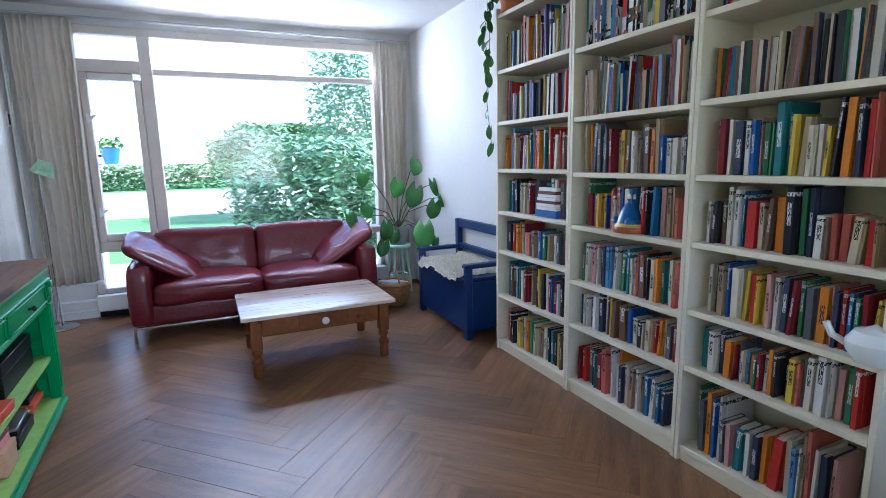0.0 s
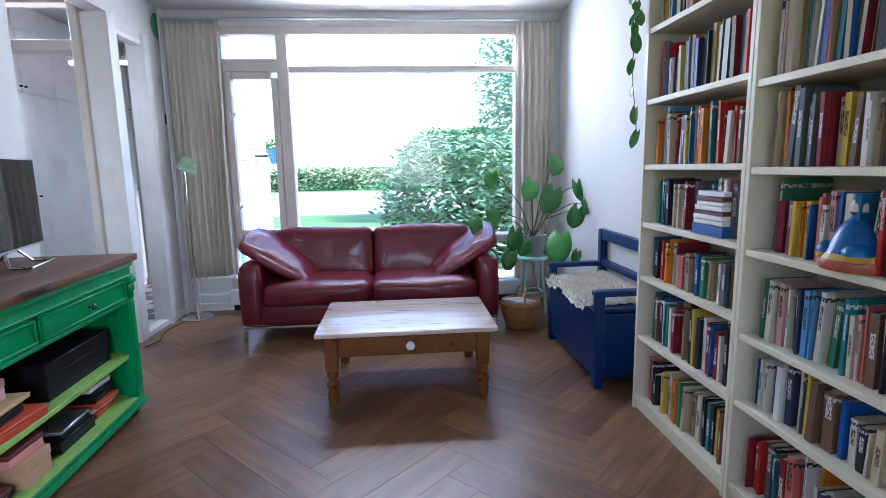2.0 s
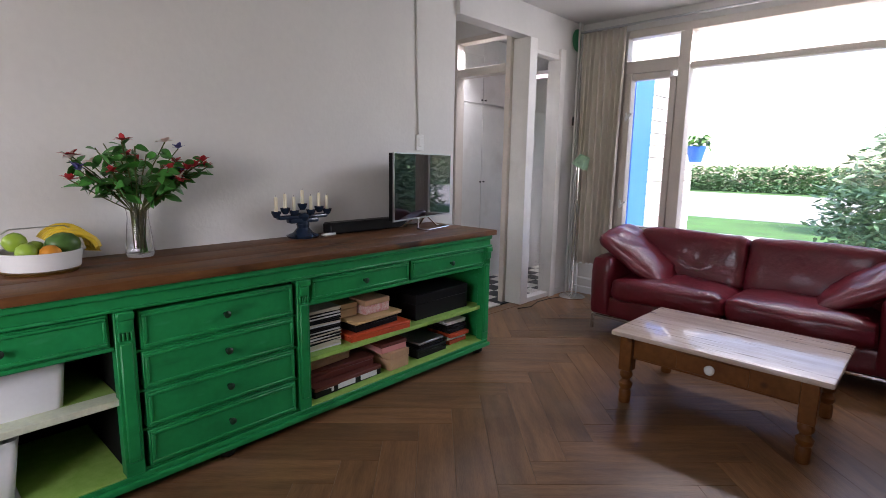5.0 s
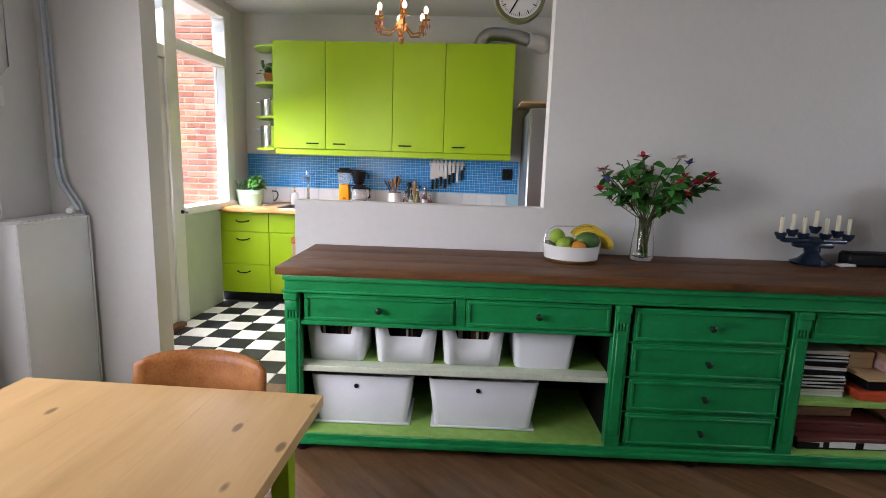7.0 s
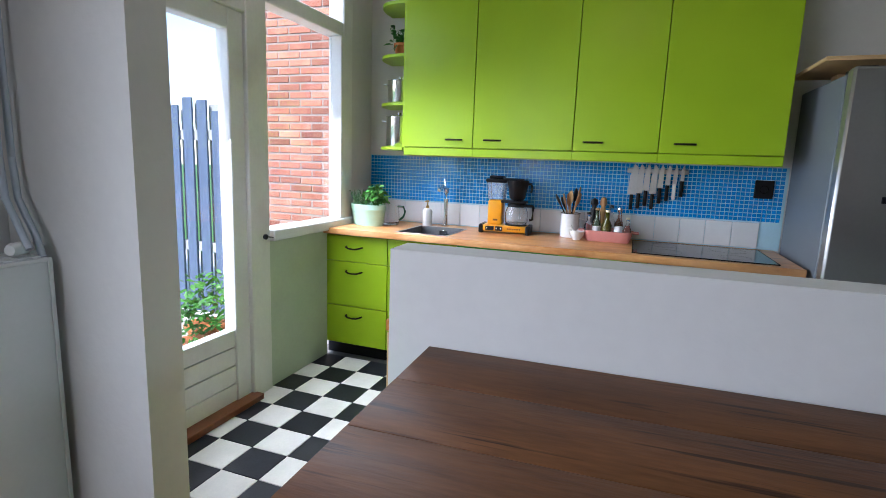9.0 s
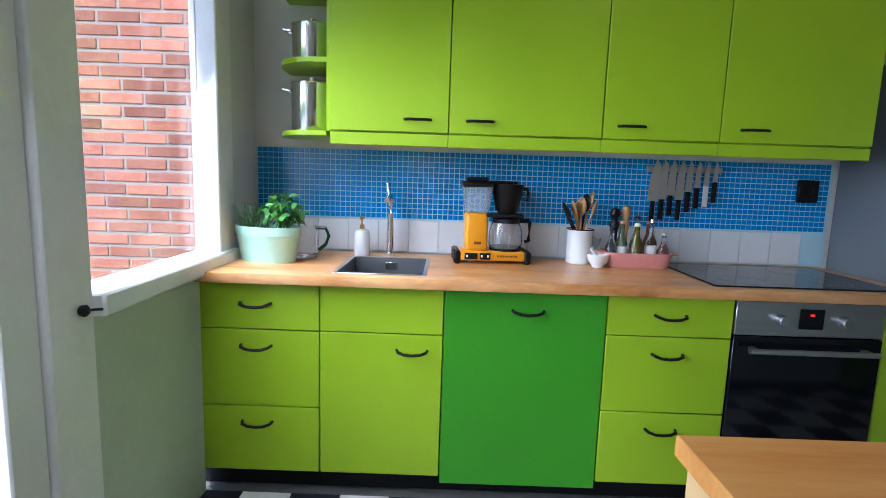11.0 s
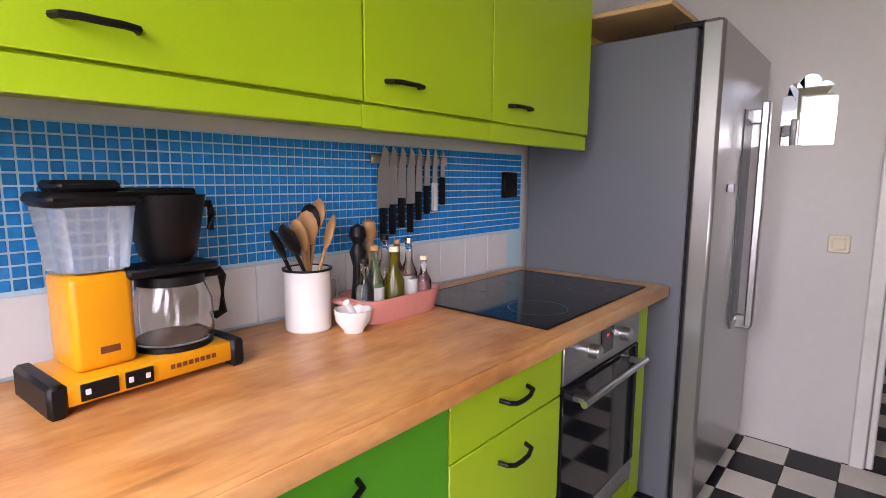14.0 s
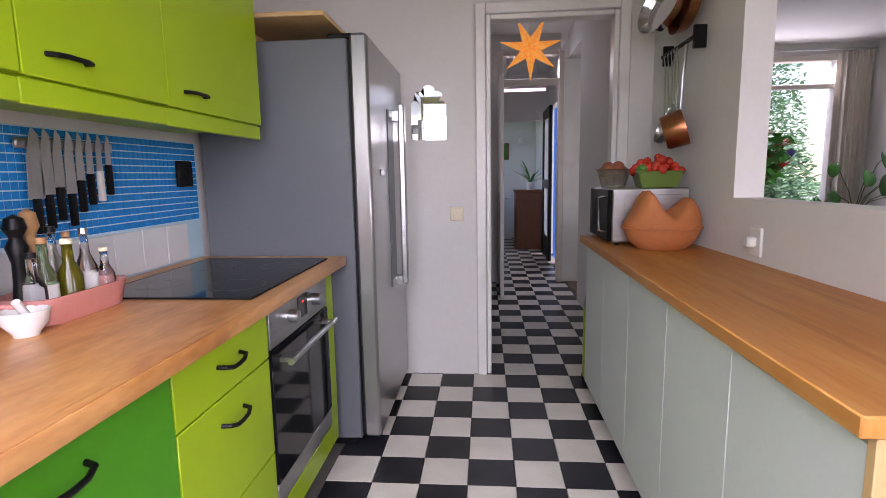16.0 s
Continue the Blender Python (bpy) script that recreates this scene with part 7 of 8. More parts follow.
def coffee_maker():
    c = thing("coffee_maker", (-3.55, -0.925, WT), "yellow filter coffee maker with a glass jug", "coffee maker", rz=4)
    bm = bmesh.new()
    bx(bm, -0.08, -0.14, 0.012, 0.075, 0.14, 0.05, bev=0.006, seg=2)
    b = part("base", bm, YELLOW, c)
    c.scale = (1.08, 1.06, 1.13)
    for sy in (-1, 1):
        box_part("end_cap", (-0.085, sy * 0.15 - 0.014, 0.0, 0.08, sy * 0.15 + 0.014, 0.052), BLACK, c, bev=0.006)
    box_part("switch_panel", (0.075, -0.12, 0.018, 0.079, -0.065, 0.044), BLACK, b, bev=0.001)
    box_part("switch_panel", (0.075, -0.055, 0.018, 0.079, -0.01, 0.044), BLACK, b, bev=0.001)
    for k, y in enumerate((-0.11, -0.047, -0.02)):
        box_part("switch", (0.079, y - 0.004, 0.027, 0.081, y + 0.004, 0.036), WHITE_PLASTIC, b, bev=0.001)
    for k in range(8):
        box_part("writing_bar", (0.075, 0.02 + k * 0.011, 0.028, 0.0757, 0.028 + k * 0.011, 0.036), MAHOGANY, b, bev=0)
    bm = bmesh.new()
    bx(bm, -0.06, -0.115, 0.05, 0.05, -0.02, 0.2, bev=0.012, seg=3)
    part("tower", bm, YELLOW, c)
    bm = bmesh.new()
    bx(bm, 0.05, -0.078, 0.075, 0.051, -0.048, 0.086)
    part("badge", bm, MAHOGANY, c)
    bm = bmesh.new()
    t = bmesh.new()
    bmesh.ops.create_cone(t, cap_ends=True, segments=4, radius1=0.072, radius2=0.088, depth=0.1, matrix=pose(-0.005, -0.067, 0.253, 0, 0, 45))
    bmesh.ops.bevel(t, geom=[e for e in t.edges if abs(e.verts[0].co.z - e.verts[1].co.z) > 0.05], offset=0.016, segments=3, affect="EDGES")
    merge(bm, t)
    part("water_tank", bm, mat("clear_grey_plastic", (0.75, 0.82, 0.88), 0.12, vary=0, bump=0, trans=0.75), c, "clear water tank")
    box_part("tank_lid", (-0.07, -0.135, 0.303, 0.06, 0.0, 0.325), BLACK, c, bev=0.008)
    box_part("tank_cap", (-0.05, -0.115, 0.325, 0.045, -0.025, 0.343), BLACK, c, bev=0.006)
    bm = bmesh.new()
    lathe(bm, [(0, 0.2), (0.035, 0.2), (0.05, 0.215), (0.068, 0.31), (0.07, 0.318), (0, 0.32)], 24, at=(0, 0.065, 0))
    part("filter_holder", bm, BLACK, c, "black filter holder")
    bm = bmesh.new()
    bx(bm, -0.03, -0.03, 0.185, 0.06, 0.13, 0.2, bev=0.004)
    bx(bm, -0.04, -0.02, 0.318, 0.05, 0.1, 0.33, bev=0.004)
    tube(bm, [(0.0, 0.125, 0.3), (0.0, 0.15, 0.3), (0.0, 0.155, 0.28), (0.0, 0.15, 0.25)], 0.008, 8)
    part("drip_arm", bm, BLACK, c)
    bm = bmesh.new()
    lathe(bm, [(0, 0.06), (0.066, 0.06), (0.074, 0.075), (0.072, 0.13), (0.058, 0.165), (0.055, 0.165), (0.069, 0.13), (0.071, 0.077), (0.064, 0.064), (0, 0.064)], 28, at=(0, 0.065, 0))
    j = part("jug", bm, CLEAR, c, "clear glass jug")
    bm = bmesh.new()
    lathe(bm, [(0, 0.162), (0.06, 0.162), (0.06, 0.178), (0.03, 0.184), (0, 0.184)], 24, at=(0, 0.065, 0))
    tube(bm, [(0, 0.115, 0.17), (0, 0.165, 0.17), (0, 0.17, 0.16), (0, 0.168, 0.09), (0, 0.15, 0.085)], 0.009, 8)
    part("jug_handle", bm, BLACK, j, "black lid and handle")
    bm = bmesh.new()
    lathe(bm, [(0, 0.05), (0.07, 0.05), (0.07, 0.059), (0, 0.059)], 24, at=(0, 0.065, 0))
    part("hotplate", bm, BLACK, c)


coffee_maker()


def utensil_mug():
    m = thing("enamel_mug", (-3.6, -0.5, WT), "tall white enamel jug holding kitchen utensils", "jug")
    bm = bmesh.new()
    lathe(bm, [(0, 0), (0.056, 0), (0.06, 0.005), (0.06, 0.155), (0.063, 0.16), (0.057, 0.16), (0.055, 0.01), (0, 0.008)], 28)
    part("body", bm, WHITE_GLAZE, m)
    bm = bmesh.new()
    lathe(bm, [(0.058, 0.157), (0.064, 0.158), (0.064, 0.163), (0.058, 0.163), (0.058, 0.157)], 28)
    part("rim", bm, BLACK, m, "black rim")
    bm = bmesh.new()
    tube(bm, [(0, 0.06, 0.13), (0, 0.095, 0.12), (0, 0.095, 0.06), (0, 0.06, 0.04)], 0.006, 8)
    part("handle", bm, WHITE_GLAZE, m)
    r = random.Random(2)
    for i, (tilt, L, black) in enumerate(((-44, 0.29, True), (-34, 0.25, True), (-20, 0.27, False), (-9, 0.26, False), (-2, 0.28, False), (8, 0.3, True), (16, 0.32, False), (22, 0.28, False))):
        y = -tilt / 44 * 0.055
        s = thing("wooden_spoon" if not black else "black_spatula", (-3.6 + r.uniform(-0.03, 0.03), -0.5 + y * 0.7, WT + 0.02), "wooden spoon standing in the enamel jug" if not black else "black kitchen spatula standing in the jug", "spoon" if not black else "spatula", group="utensils in the jug")
        bm = bmesh.new()
        d = Vector((r.uniform(-0.1, 0.1), math.sin(radians(tilt)) * 0.75, 1)).normalized()
        tube(bm, [(0, 0, 0), d * L * 0.8], 0.005, 6)
        part("handle", bm, BLACK if black else PEARWOOD, s)
        bm = bmesh.new()
        q = d.to_track_quat("Z", "X").to_matrix().to_4x4()
        t = bmesh.new()
        ball(t, (0, 0, L * 0.88), 0.04, (0.22, 0.72 if not black else 0.75, 1.15), 0.02, i)
        merge(bm, t, q)
        part("head", bm, BLACK if black else PEARWOOD, s)


utensil_mug()
mo = thing("mortar", (-3.49, -0.44, WT), "small white mortar with its pestle", "mortar")
bm = bmesh.new()
lathe(bm, [(0, 0), (0.025, 0), (0.028, 0.008), (0.045, 0.03), (0.05, 0.06), (0.046, 0.06), (0.038, 0.03), (0, 0.015)], 24)
part("bowl", bm, WHITE_GLAZE, mo)
bm = bmesh.new()
tube(bm, [(0.01, 0.01, 0.025), (0.02, -0.03, 0.075), (0.022, -0.04, 0.088)], 0.009, 10)
part("pestle", bm, WHITE_GLAZE, mo)


def pink_dish():
    d = thing("oven_dish", (-3.555, -0.25, WT), "pink ribbed stoneware oven dish with handles", "dish")
    bm = bmesh.new()
    n = 64
    rings = []
    for r0, z in ((0.86, 0), (0.9, 0.004), (1.0, 0.065), (1.03, 0.07), (0.97, 0.07), (0.86, 0.01)):
        ring = []
        for i in range(n):
            a = 2 * math.pi * i / n
            c, s = math.cos(a), math.sin(a)
            k = (abs(c) ** 6 + abs(s) ** 6) ** (-1 / 6)
            rib = 0.003 * math.sin(i * 2 * math.pi / 2.0) if z > 0.01 else 0
            ring.append(bm.verts.new((0.085 * k * c * r0 + rib * c, 0.15 * k * s * r0 + rib * s, z)))
        rings.append(ring)
    for a, b in zip(rings, rings[1:]):
        for i in range(n):
            bm.faces.new((a[i], a[(i + 1) % n], b[(i + 1) % n], b[i]))
    bm.faces.new(rings[0][::-1])
    bm.faces.new(rings[-1])
    for sy in (-1, 1):
        bx(bm, -0.04, sy * 0.167 - 0.02, 0.058, 0.04, sy * 0.167 + 0.02, 0.068, bev=0.004)
    part("dish", bm, PINK, d)
    glassg = mat("green_bottle_glass", (0.35, 0.5, 0.3), 0.05, vary=0, bump=0, trans=0.9)
    spec = (("pepper_mill", -0.02, -0.1, 0.26, BLACK, 0.024), ("pepper_mill", -0.035, -0.045, 0.27, PEARWOOD, 0.022), ("glass_bottle", 0.02, -0.075, 0.2, glassg, 0.026), ("glass_bottle", 0.03, -0.01, 0.19, OIL, 0.03),
            ("glass_bottle", -0.03, 0.01, 0.22, CLEAR, 0.026), ("glass_bottle", 0.02, 0.06, 0.21, CLEAR, 0.026), ("glass_bottle", -0.035, 0.065, 0.2, MAHOGANY, 0.022), ("glass_bottle", 0.03, 0.115, 0.15, CLEAR, 0.024), ("glass_bottle", 0.035, -0.125, 0.17, CLEAR, 0.026))
    for i, (nm, x, y, h, m, rad) in enumerate(spec):
        b = thing(nm, (-3.555 + x, -0.25 + y, WT + 0.011), "turned pepper mill standing in the pink dish" if "mill" in nm else "glass bottle of oil or vinegar in the pink dish", "mill" if "mill" in nm else "bottle", group="bottles in the dish")
        bm = bmesh.new()
        if "mill" in nm:
            lathe(bm, [(0, 0), (rad, 0), (rad, 0.03), (rad * 0.7, 0.09), (rad * 0.62, 0.14), (rad, 0.18), (rad * 0.6, 0.2), (rad * 0.6, 0.205), (rad * 1.05, 0.225), (rad * 0.8, h - 0.01), (0, h)], 18)
            part("body", bm, m, b)
        else:
            lathe(bm, [(0, 0), (rad, 0), (rad, h * 0.5), (rad * 0.45, h * 0.68), (rad * 0.4, h * 0.9), (rad * 0.48, h * 0.92), (0, h * 0.94)], 18)
            part("body", bm, m, b)
            bm = bmesh.new()
            lathe(bm, [(0, h * 0.93), (rad * 0.5, h * 0.93), (rad * 0.45, h), (0, h)], 14)
            part("cap", bm, (BLACK, CHROME, PEARWOOD, CANDLE)[i % 4], b)
            if i in (2, 5):
                bm = bmesh.new()
                lathe(bm, [(rad + 0.0006, h * 0.15), (rad + 0.0008, h * 0.42)], 18)
                part("label", bm, WHITE_PLASTIC, b, "white paper label")


pink_dish()


KNIFE_STEEL = mat("satin_knife_steel", (0.55, 0.54, 0.53), 0.36, 0.8, vary=0.1)


def knives():
    s = thing("magnetic_strip", (KX + 0.012, 0.02, 1.36), "steel magnetic knife strip on the mosaic", "knife rack")
    box_part("bar", (0, -0.19, 0, 0.014, 0.18, 0.03), STEEL, s)
    r = random.Random(6)
    for i in range(8):
        y = -0.13 + i * 0.042
        L = (0.2, 0.19, 0.17, 0.19, 0.15, 0.13, 0.12, 0.1)[i]
        w = (0.055, 0.045, 0.04, 0.042, 0.034, 0.03, 0.026, 0.024)[i]
        k = thing("kitchen_knife", (KX + 0.03, y, 1.42), "kitchen knife hanging blade up from the strip", "knife", group="knives on the strip")
        bm = bmesh.new()
        pts = [(0, -w * 0.5, -L), (0, w * 0.5, -L), (0, w * 0.5, -0.02), (0, w * 0.1, 0.0), (0, -w * 0.35, -L * 0.4)]
        a = [bm.verts.new((0.0, q[1], q[2])) for q in pts]
        b = [bm.verts.new((0.0025, q[1], q[2])) for q in pts]
        bm.faces.new(a[::-1])
        bm.faces.new(b)
        for j in range(5):
            bm.faces.new((a[j], a[(j + 1) % 5], b[(j + 1) % 5], b[j]))
        part("blade", bm, KNIFE_STEEL, k, "steel blade")
        bm = bmesh.new()
        bx(bm, -0.007, -0.011, -L - 0.1, 0.008, 0.011, -L, bev=0.004, seg=2)
        part("handle", bm, BLACK if i != 6 else WHITE_PLASTIC, k)


knives()
ot = thing("wall_socket", (KX + 0.008, 0.625, 1.29), "square black double wall socket on the mosaic", "socket")
box_part("plate", (0, -0.05, -0.055, 0.02, 0.05, 0.055), BLACK, ot, bev=0.004)
bm = bmesh.new()
lathe(bm, [(0.022, 0), (0.024, 0.002), (0.018, -0.004), (0, -0.004)], 18, m=pose(0.021, 0, 0, 0, 90, 0))
part("outlet", bm, BLACK_GLOSS, ot)

sp = thing("soap_dispenser", (-3.6, -1.53, WT), "white ceramic soap pump with a golden nozzle", "soap dispenser")
bm = bmesh.new()
lathe(bm, [(0, 0), (0.035, 0), (0.037, 0.01), (0.037, 0.1), (0.03, 0.12), (0.014, 0.128), (0, 0.128)], 24)
part("bottle", bm, WHITE_GLAZE, sp)
bm = bmesh.new()
lathe(bm, [(0, 0.126), (0.012, 0.126), (0.012, 0.145), (0.004, 0.15), (0.004, 0.17), (0.012, 0.175), (0.012, 0.185), (0, 0.186)], 14)
tube(bm, [(0, 0, 0.18), (0.045, 0, 0.178)], 0.005, 8)
part("pump", bm, mat("brass_pump", (0.55, 0.38, 0.14), 0.3, 0.9, vary=0.05), sp, "golden pump")

jg = thing("glass_jug", (-3.5, -1.78, WT), "clear glass jug with a dark green handle", "jug")
bm = bmesh.new()
lathe(bm, [(0, 0), (0.058, 0), (0.066, 0.02), (0.062, 0.1), (0.056, 0.145), (0.053, 0.145), (0.059, 0.1), (0.062, 0.022), (0, 0.006)], 28)
part("body", bm, CLEAR, jg)
bm = bmesh.new()
tube(bm, [(0, 0.056, 0.135), (0, 0.1, 0.135), (0, 0.115, 0.1), (0, 0.1, 0.06), (0, 0.07, 0.035)], 0.008, 8)
part("handle", bm, mat("dark_green_glass", (0.01, 0.06, 0.03), 0.1, vary=0), jg, "dark green handle")


def herb_pot():
    p = thing("herb_planter", (-3.38, -1.9, WT), "oval mint green planter with basil and thyme", "planter", rz=70)
    bm = bmesh.new()
    prof = [(0, 0), (0.13, 0), (0.15, 0.11), (0.156, 0.115), (0.156, 0.15), (0.148, 0.15), (0.14, 0.12), (0, 0.12)]
    lathe(bm, prof, 36, m=Matrix.Diagonal((1, 0.62, 1, 1)))
    part("pot", bm, MINT, p)
    r = random.Random(14)
    bm = bmesh.new()
    for i in range(150):
        a, q = r.uniform(0, 6.28), math.sqrt(r.random())
        x, y, z = 0.075 + 0.075 * q * math.cos(a), 0.07 * q * math.sin(a), 0.17 + r.uniform(0, 0.13) * (1.1 - q * 0.5)
        leaf_mesh(bm, Matrix.Translation((x, y, z)) @ pose(0, 0, 0, r.uniform(-40, 30), r.uniform(-40, 40), r.uniform(0, 360)), r.uniform(0.03, 0.05), r.uniform(0.02, 0.032), 0.35, n=3)
    for i in range(10):
        tube(bm, [(0.075 + r.uniform(-0.03, 0.03), r.uniform(-0.03, 0.03), 0.11), (0.075 + r.uniform(-0.06, 0.06), r.uniform(-0.05, 0.05), 0.24)], 0.003, 5)
    part("basil", bm, LEAF_LIGHT, p, "leafy green basil")
    bm = bmesh.new()
    for i in range(46):
        x, y = -0.07 + r.uniform(-0.05, 0.05), r.uniform(-0.06, 0.06)
        q = (x + r.uniform(-0.05, 0.05), y + r.uniform(-0.05, 0.05), 0.15 + r.uniform(0.04, 0.1))
        tube(bm, [(x, y, 0.11), q], 0.0012, 4)
        for k in range(9):
            t = r.uniform(0.3, 1)
            leaf_mesh(bm, Matrix.Translation(Vector((x, y, 0.11)).lerp(Vector(q), t)) @ pose(0, 0, 0, r.uniform(-60, 60), r.uniform(-60, 60), r.uniform(0, 360)), 0.012, 0.006, 0.1, n=2)
    part("thyme", bm, mat("thyme_leaf", (0.1, 0.2, 0.08), 0.7, vary=0.2), p, "fine-leaved thyme")


herb_pot()


def steel_pot(at, r, h, lid):
    p = thing("steel_cooking_pot", at, "polished steel cooking pot on the green shelf", "pot", group="pots on the end shelf")
    bm = bmesh.new()
    lathe(bm, [(0, 0), (r * 0.97, 0), (r, 0.006), (r, h), (r + 0.006, h + 0.003), (r - 0.003, h + 0.003), (r - 0.004, 0.008), (0, 0.006)], 32)
    part("body", bm, CHROME, p)
    for sy in (-1, 1):
        bm = bmesh.new()
        tube(bm, [(-0.03, sy * r, h * 0.85), (-0.03, sy * (r + 0.03), h * 0.88), (0.03, sy * (r + 0.03), h * 0.88), (0.03, sy * r, h * 0.85)], 0.005, 8)
        part("handle", bm, CHROME, p)
    bm = bmesh.new()
    lathe(bm, [(0, h + 0.012), (r * 0.8, h + 0.01), (r + 0.003, h + 0.003), (r + 0.003, h + 0.001), (0, h + 0.001)], 32)
    lathe(bm, [(0, h + 0.035), (0.015, h + 0.034), (0.008, h + 0.012), (0, h + 0.012)], 14)
    part("lid", bm, CHROME, p)


steel_pot((-3.56, -1.755, UB), 0.092, 0.21, True)
steel_pot((-3.57, -1.755, 1.78), 0.09, 0.16, True)
hp = thing("small_houseplant", (-3.58, -1.75, 2.1), "small trailing houseplant in a terracotta pot", "plant")
bm = bmesh.new()
lathe(bm, [(0, 0), (0.045, 0), (0.058, 0.08), (0.064, 0.08), (0.064, 0.1), (0.055, 0.1), (0, 0.09)], 20)
part("pot", bm, TERRACOTTA, hp)
bm = bmesh.new()
r = random.Random(21)
for i in range(60):
    leaf_mesh(bm, Matrix.Translation((r.uniform(-0.07, 0.07), r.uniform(-0.08, 0.08), r.uniform(0.08, 0.2))) @ pose(0, 0, 0, r.uniform(-60, 40), r.uniform(-40, 40), r.uniform(0, 360)), r.uniform(0.04, 0.08), r.uniform(0.02, 0.035), 0.4, n=3)
for i in range(8):
    tube(bm, [(0, 0, 0.09), (r.uniform(-0.06, 0.06), r.uniform(-0.06, 0.06), 0.18)], 0.002, 4)
part("foliage", bm, LEAF, hp)


def chandelier():
    X, Y, Z = -2.35, -0.27, 2.36
    c = thing("chandelier", (X, Y, Z), "pink and amber glass chandelier with lit bulbs", "chandelier")
    gold = mat("amber_glass", (0.55, 0.24, 0.06), 0.12, vary=0.1, trans=0.5)
    rose = mat("rose_glass_drop", (0.6, 0.25, 0.22), 0.08, vary=0.1, trans=0.5)
    bm = bmesh.new()
    lathe(bm, [(0, -0.13), (0.012, -0.12), (0.022, -0.09), (0.01, -0.06), (0.035, -0.03), (0.05, 0.0), (0.03, 0.03), (0.012, 0.06), (0.012, 0.16), (0.03, 0.2), (0.01, 0.24), (0.006, CEILING - Z), (0, CEILING - Z)], 18)
    part("column", bm, gold, c)
    bulb = mat("lit_warm_bulb", (1.0, 0.78, 0.5), 0.4, vary=0, bump=0, emit=2.5)
    r = random.Random(3)
    for i in range(6):
        a = 2 * math.pi * i / 6 + 0.25
        d = Vector((math.cos(a), math.sin(a), 0))
        bm = bmesh.new()
        tube(bm, [d * 0.03 + Vector((0, 0, 0.0)), d * 0.09 + Vector((0, 0, -0.06)), d * 0.16 + Vector((0, 0, -0.05)), d * 0.19 + Vector((0, 0, 0.0)), d * 0.19 + Vector((0, 0, 0.02))], 0.007, 8)
        lathe(bm, [(0, 0.018), (0.03, 0.026), (0.034, 0.032), (0.008, 0.034), (0.01, 0.07), (0, 0.07)], 12, at=d * 0.19)
        arm = part("arm", bm, gold, c, "curved amber glass arm")
        bm = bmesh.new()
        lathe(bm, [(0, 0.07), (0.009, 0.072), (0.017, 0.09), (0.015, 0.105), (0.004, 0.122), (0, 0.124)], 12, at=d * 0.19)
        part("bulb", bm, bulb, arm, "lit warm bulb")
        for k in range(5):
            bm = bmesh.new()
            q = d * (0.19 + 0.03 * math.cos(k * 1.26)) + Vector((0.03 * math.sin(k * 1.26), 0, 0.02))
            lathe(bm, [(0, -0.055), (0.006, -0.04), (0.003, -0.02), (0.001, -0.002), (0, 0)], 6, at=q)
            part("drop", bm, rose, arm, "rose glass drop")
    point_light("chandelier_light", (X, Y, Z + 0.02), 0.5, (1.0, 0.72, 0.45), 0.12)


chandelier()

ck = thing("station_clock", (-1.66, 0.53, 2.36), "round double-sided station clock with a green rim", "clock")
bm = bmesh.new()
lathe(bm, [(0.125, 0.03), (0.145, 0.034), (0.15, 0.0), (0.145, -0.034), (0.125, -0.03)], 40, m=pose(0, 0, 0, 0, 90, 0))
part("rim", bm, mat("old_green_clock_rim", (0.16, 0.18, 0.08), 0.45, vary=0.15), ck)
bm = bmesh.new()
lathe(bm, [(0, 0.028), (0.128, 0.028), (0.128, -0.028), (0, -0.028)], 40, m=pose(0, 0, 0, 0, 90, 0))
part("dial", bm, WHITE_PLASTIC, ck, "white dial")
bm = bmesh.new()
for i in range(60):
    a = 2 * math.pi * i / 60
    L = 0.022 if i % 5 == 0 else 0.01
    w = 0.003 if i % 5 == 0 else 0.0012
    t = bmesh.new()
    bx(t, 0.0285, -w, 0.112 - L, 0.0295, w, 0.114)
    merge(bm, t, Matrix.Rotation(a, 4, "X"))
for a, L in ((40, 0.07), (150, 0.1)):
    t = bmesh.new()
    bx(t, 0.0295, -0.004, -0.015, 0.031, 0.004, L)
    merge(bm, t, Matrix.Rotation(radians(a), 4, "X"))
part("marks", bm, BLACK, ck, "black minute marks and pointers")
bm = bmesh.new()
tube(bm, [(0, 0.06, 0.13), (0.02, 0.12, 0.15), (0.17, 0.148, 0.15)], 0.009, 8)
part("bracket", bm, BLACK, ck)

du = thing("extractor_duct", (-3.52, 0.3, UT), "flexible aluminium extractor duct above the cabinets", "duct")
bm = bmesh.new()
pts = [(0, 0, 0)] + [(0, 0.12 - 0.12 * math.cos(radians(a)), 0.12 * math.sin(radians(a))) for a in range(15, 91, 15)] + [(0, 0.2, 0.118), (0, 0.33, 0.1), (0, 0.45, 0.07)]
tube(bm, pts, 0.06, 20)
part("hose", bm, STEEL, du)
for q0, q1 in zip(pts[1:], pts[2:]):
    bm = bmesh.new()
    tube(bm, [Vector(q0), Vector(q0).lerp(Vector(q1), 0.25)], 0.0625, 20)
    part("rib", bm, STEEL, du)
bm = bmesh.new()
tube(bm, [(0, 0.44, 0.072), (-0.05, 0.55, 0.06), (-0.2, 0.6, 0.06)], 0.07, 20)
part("collar", bm, WHITE_PLASTIC, du, "white plastic collar")

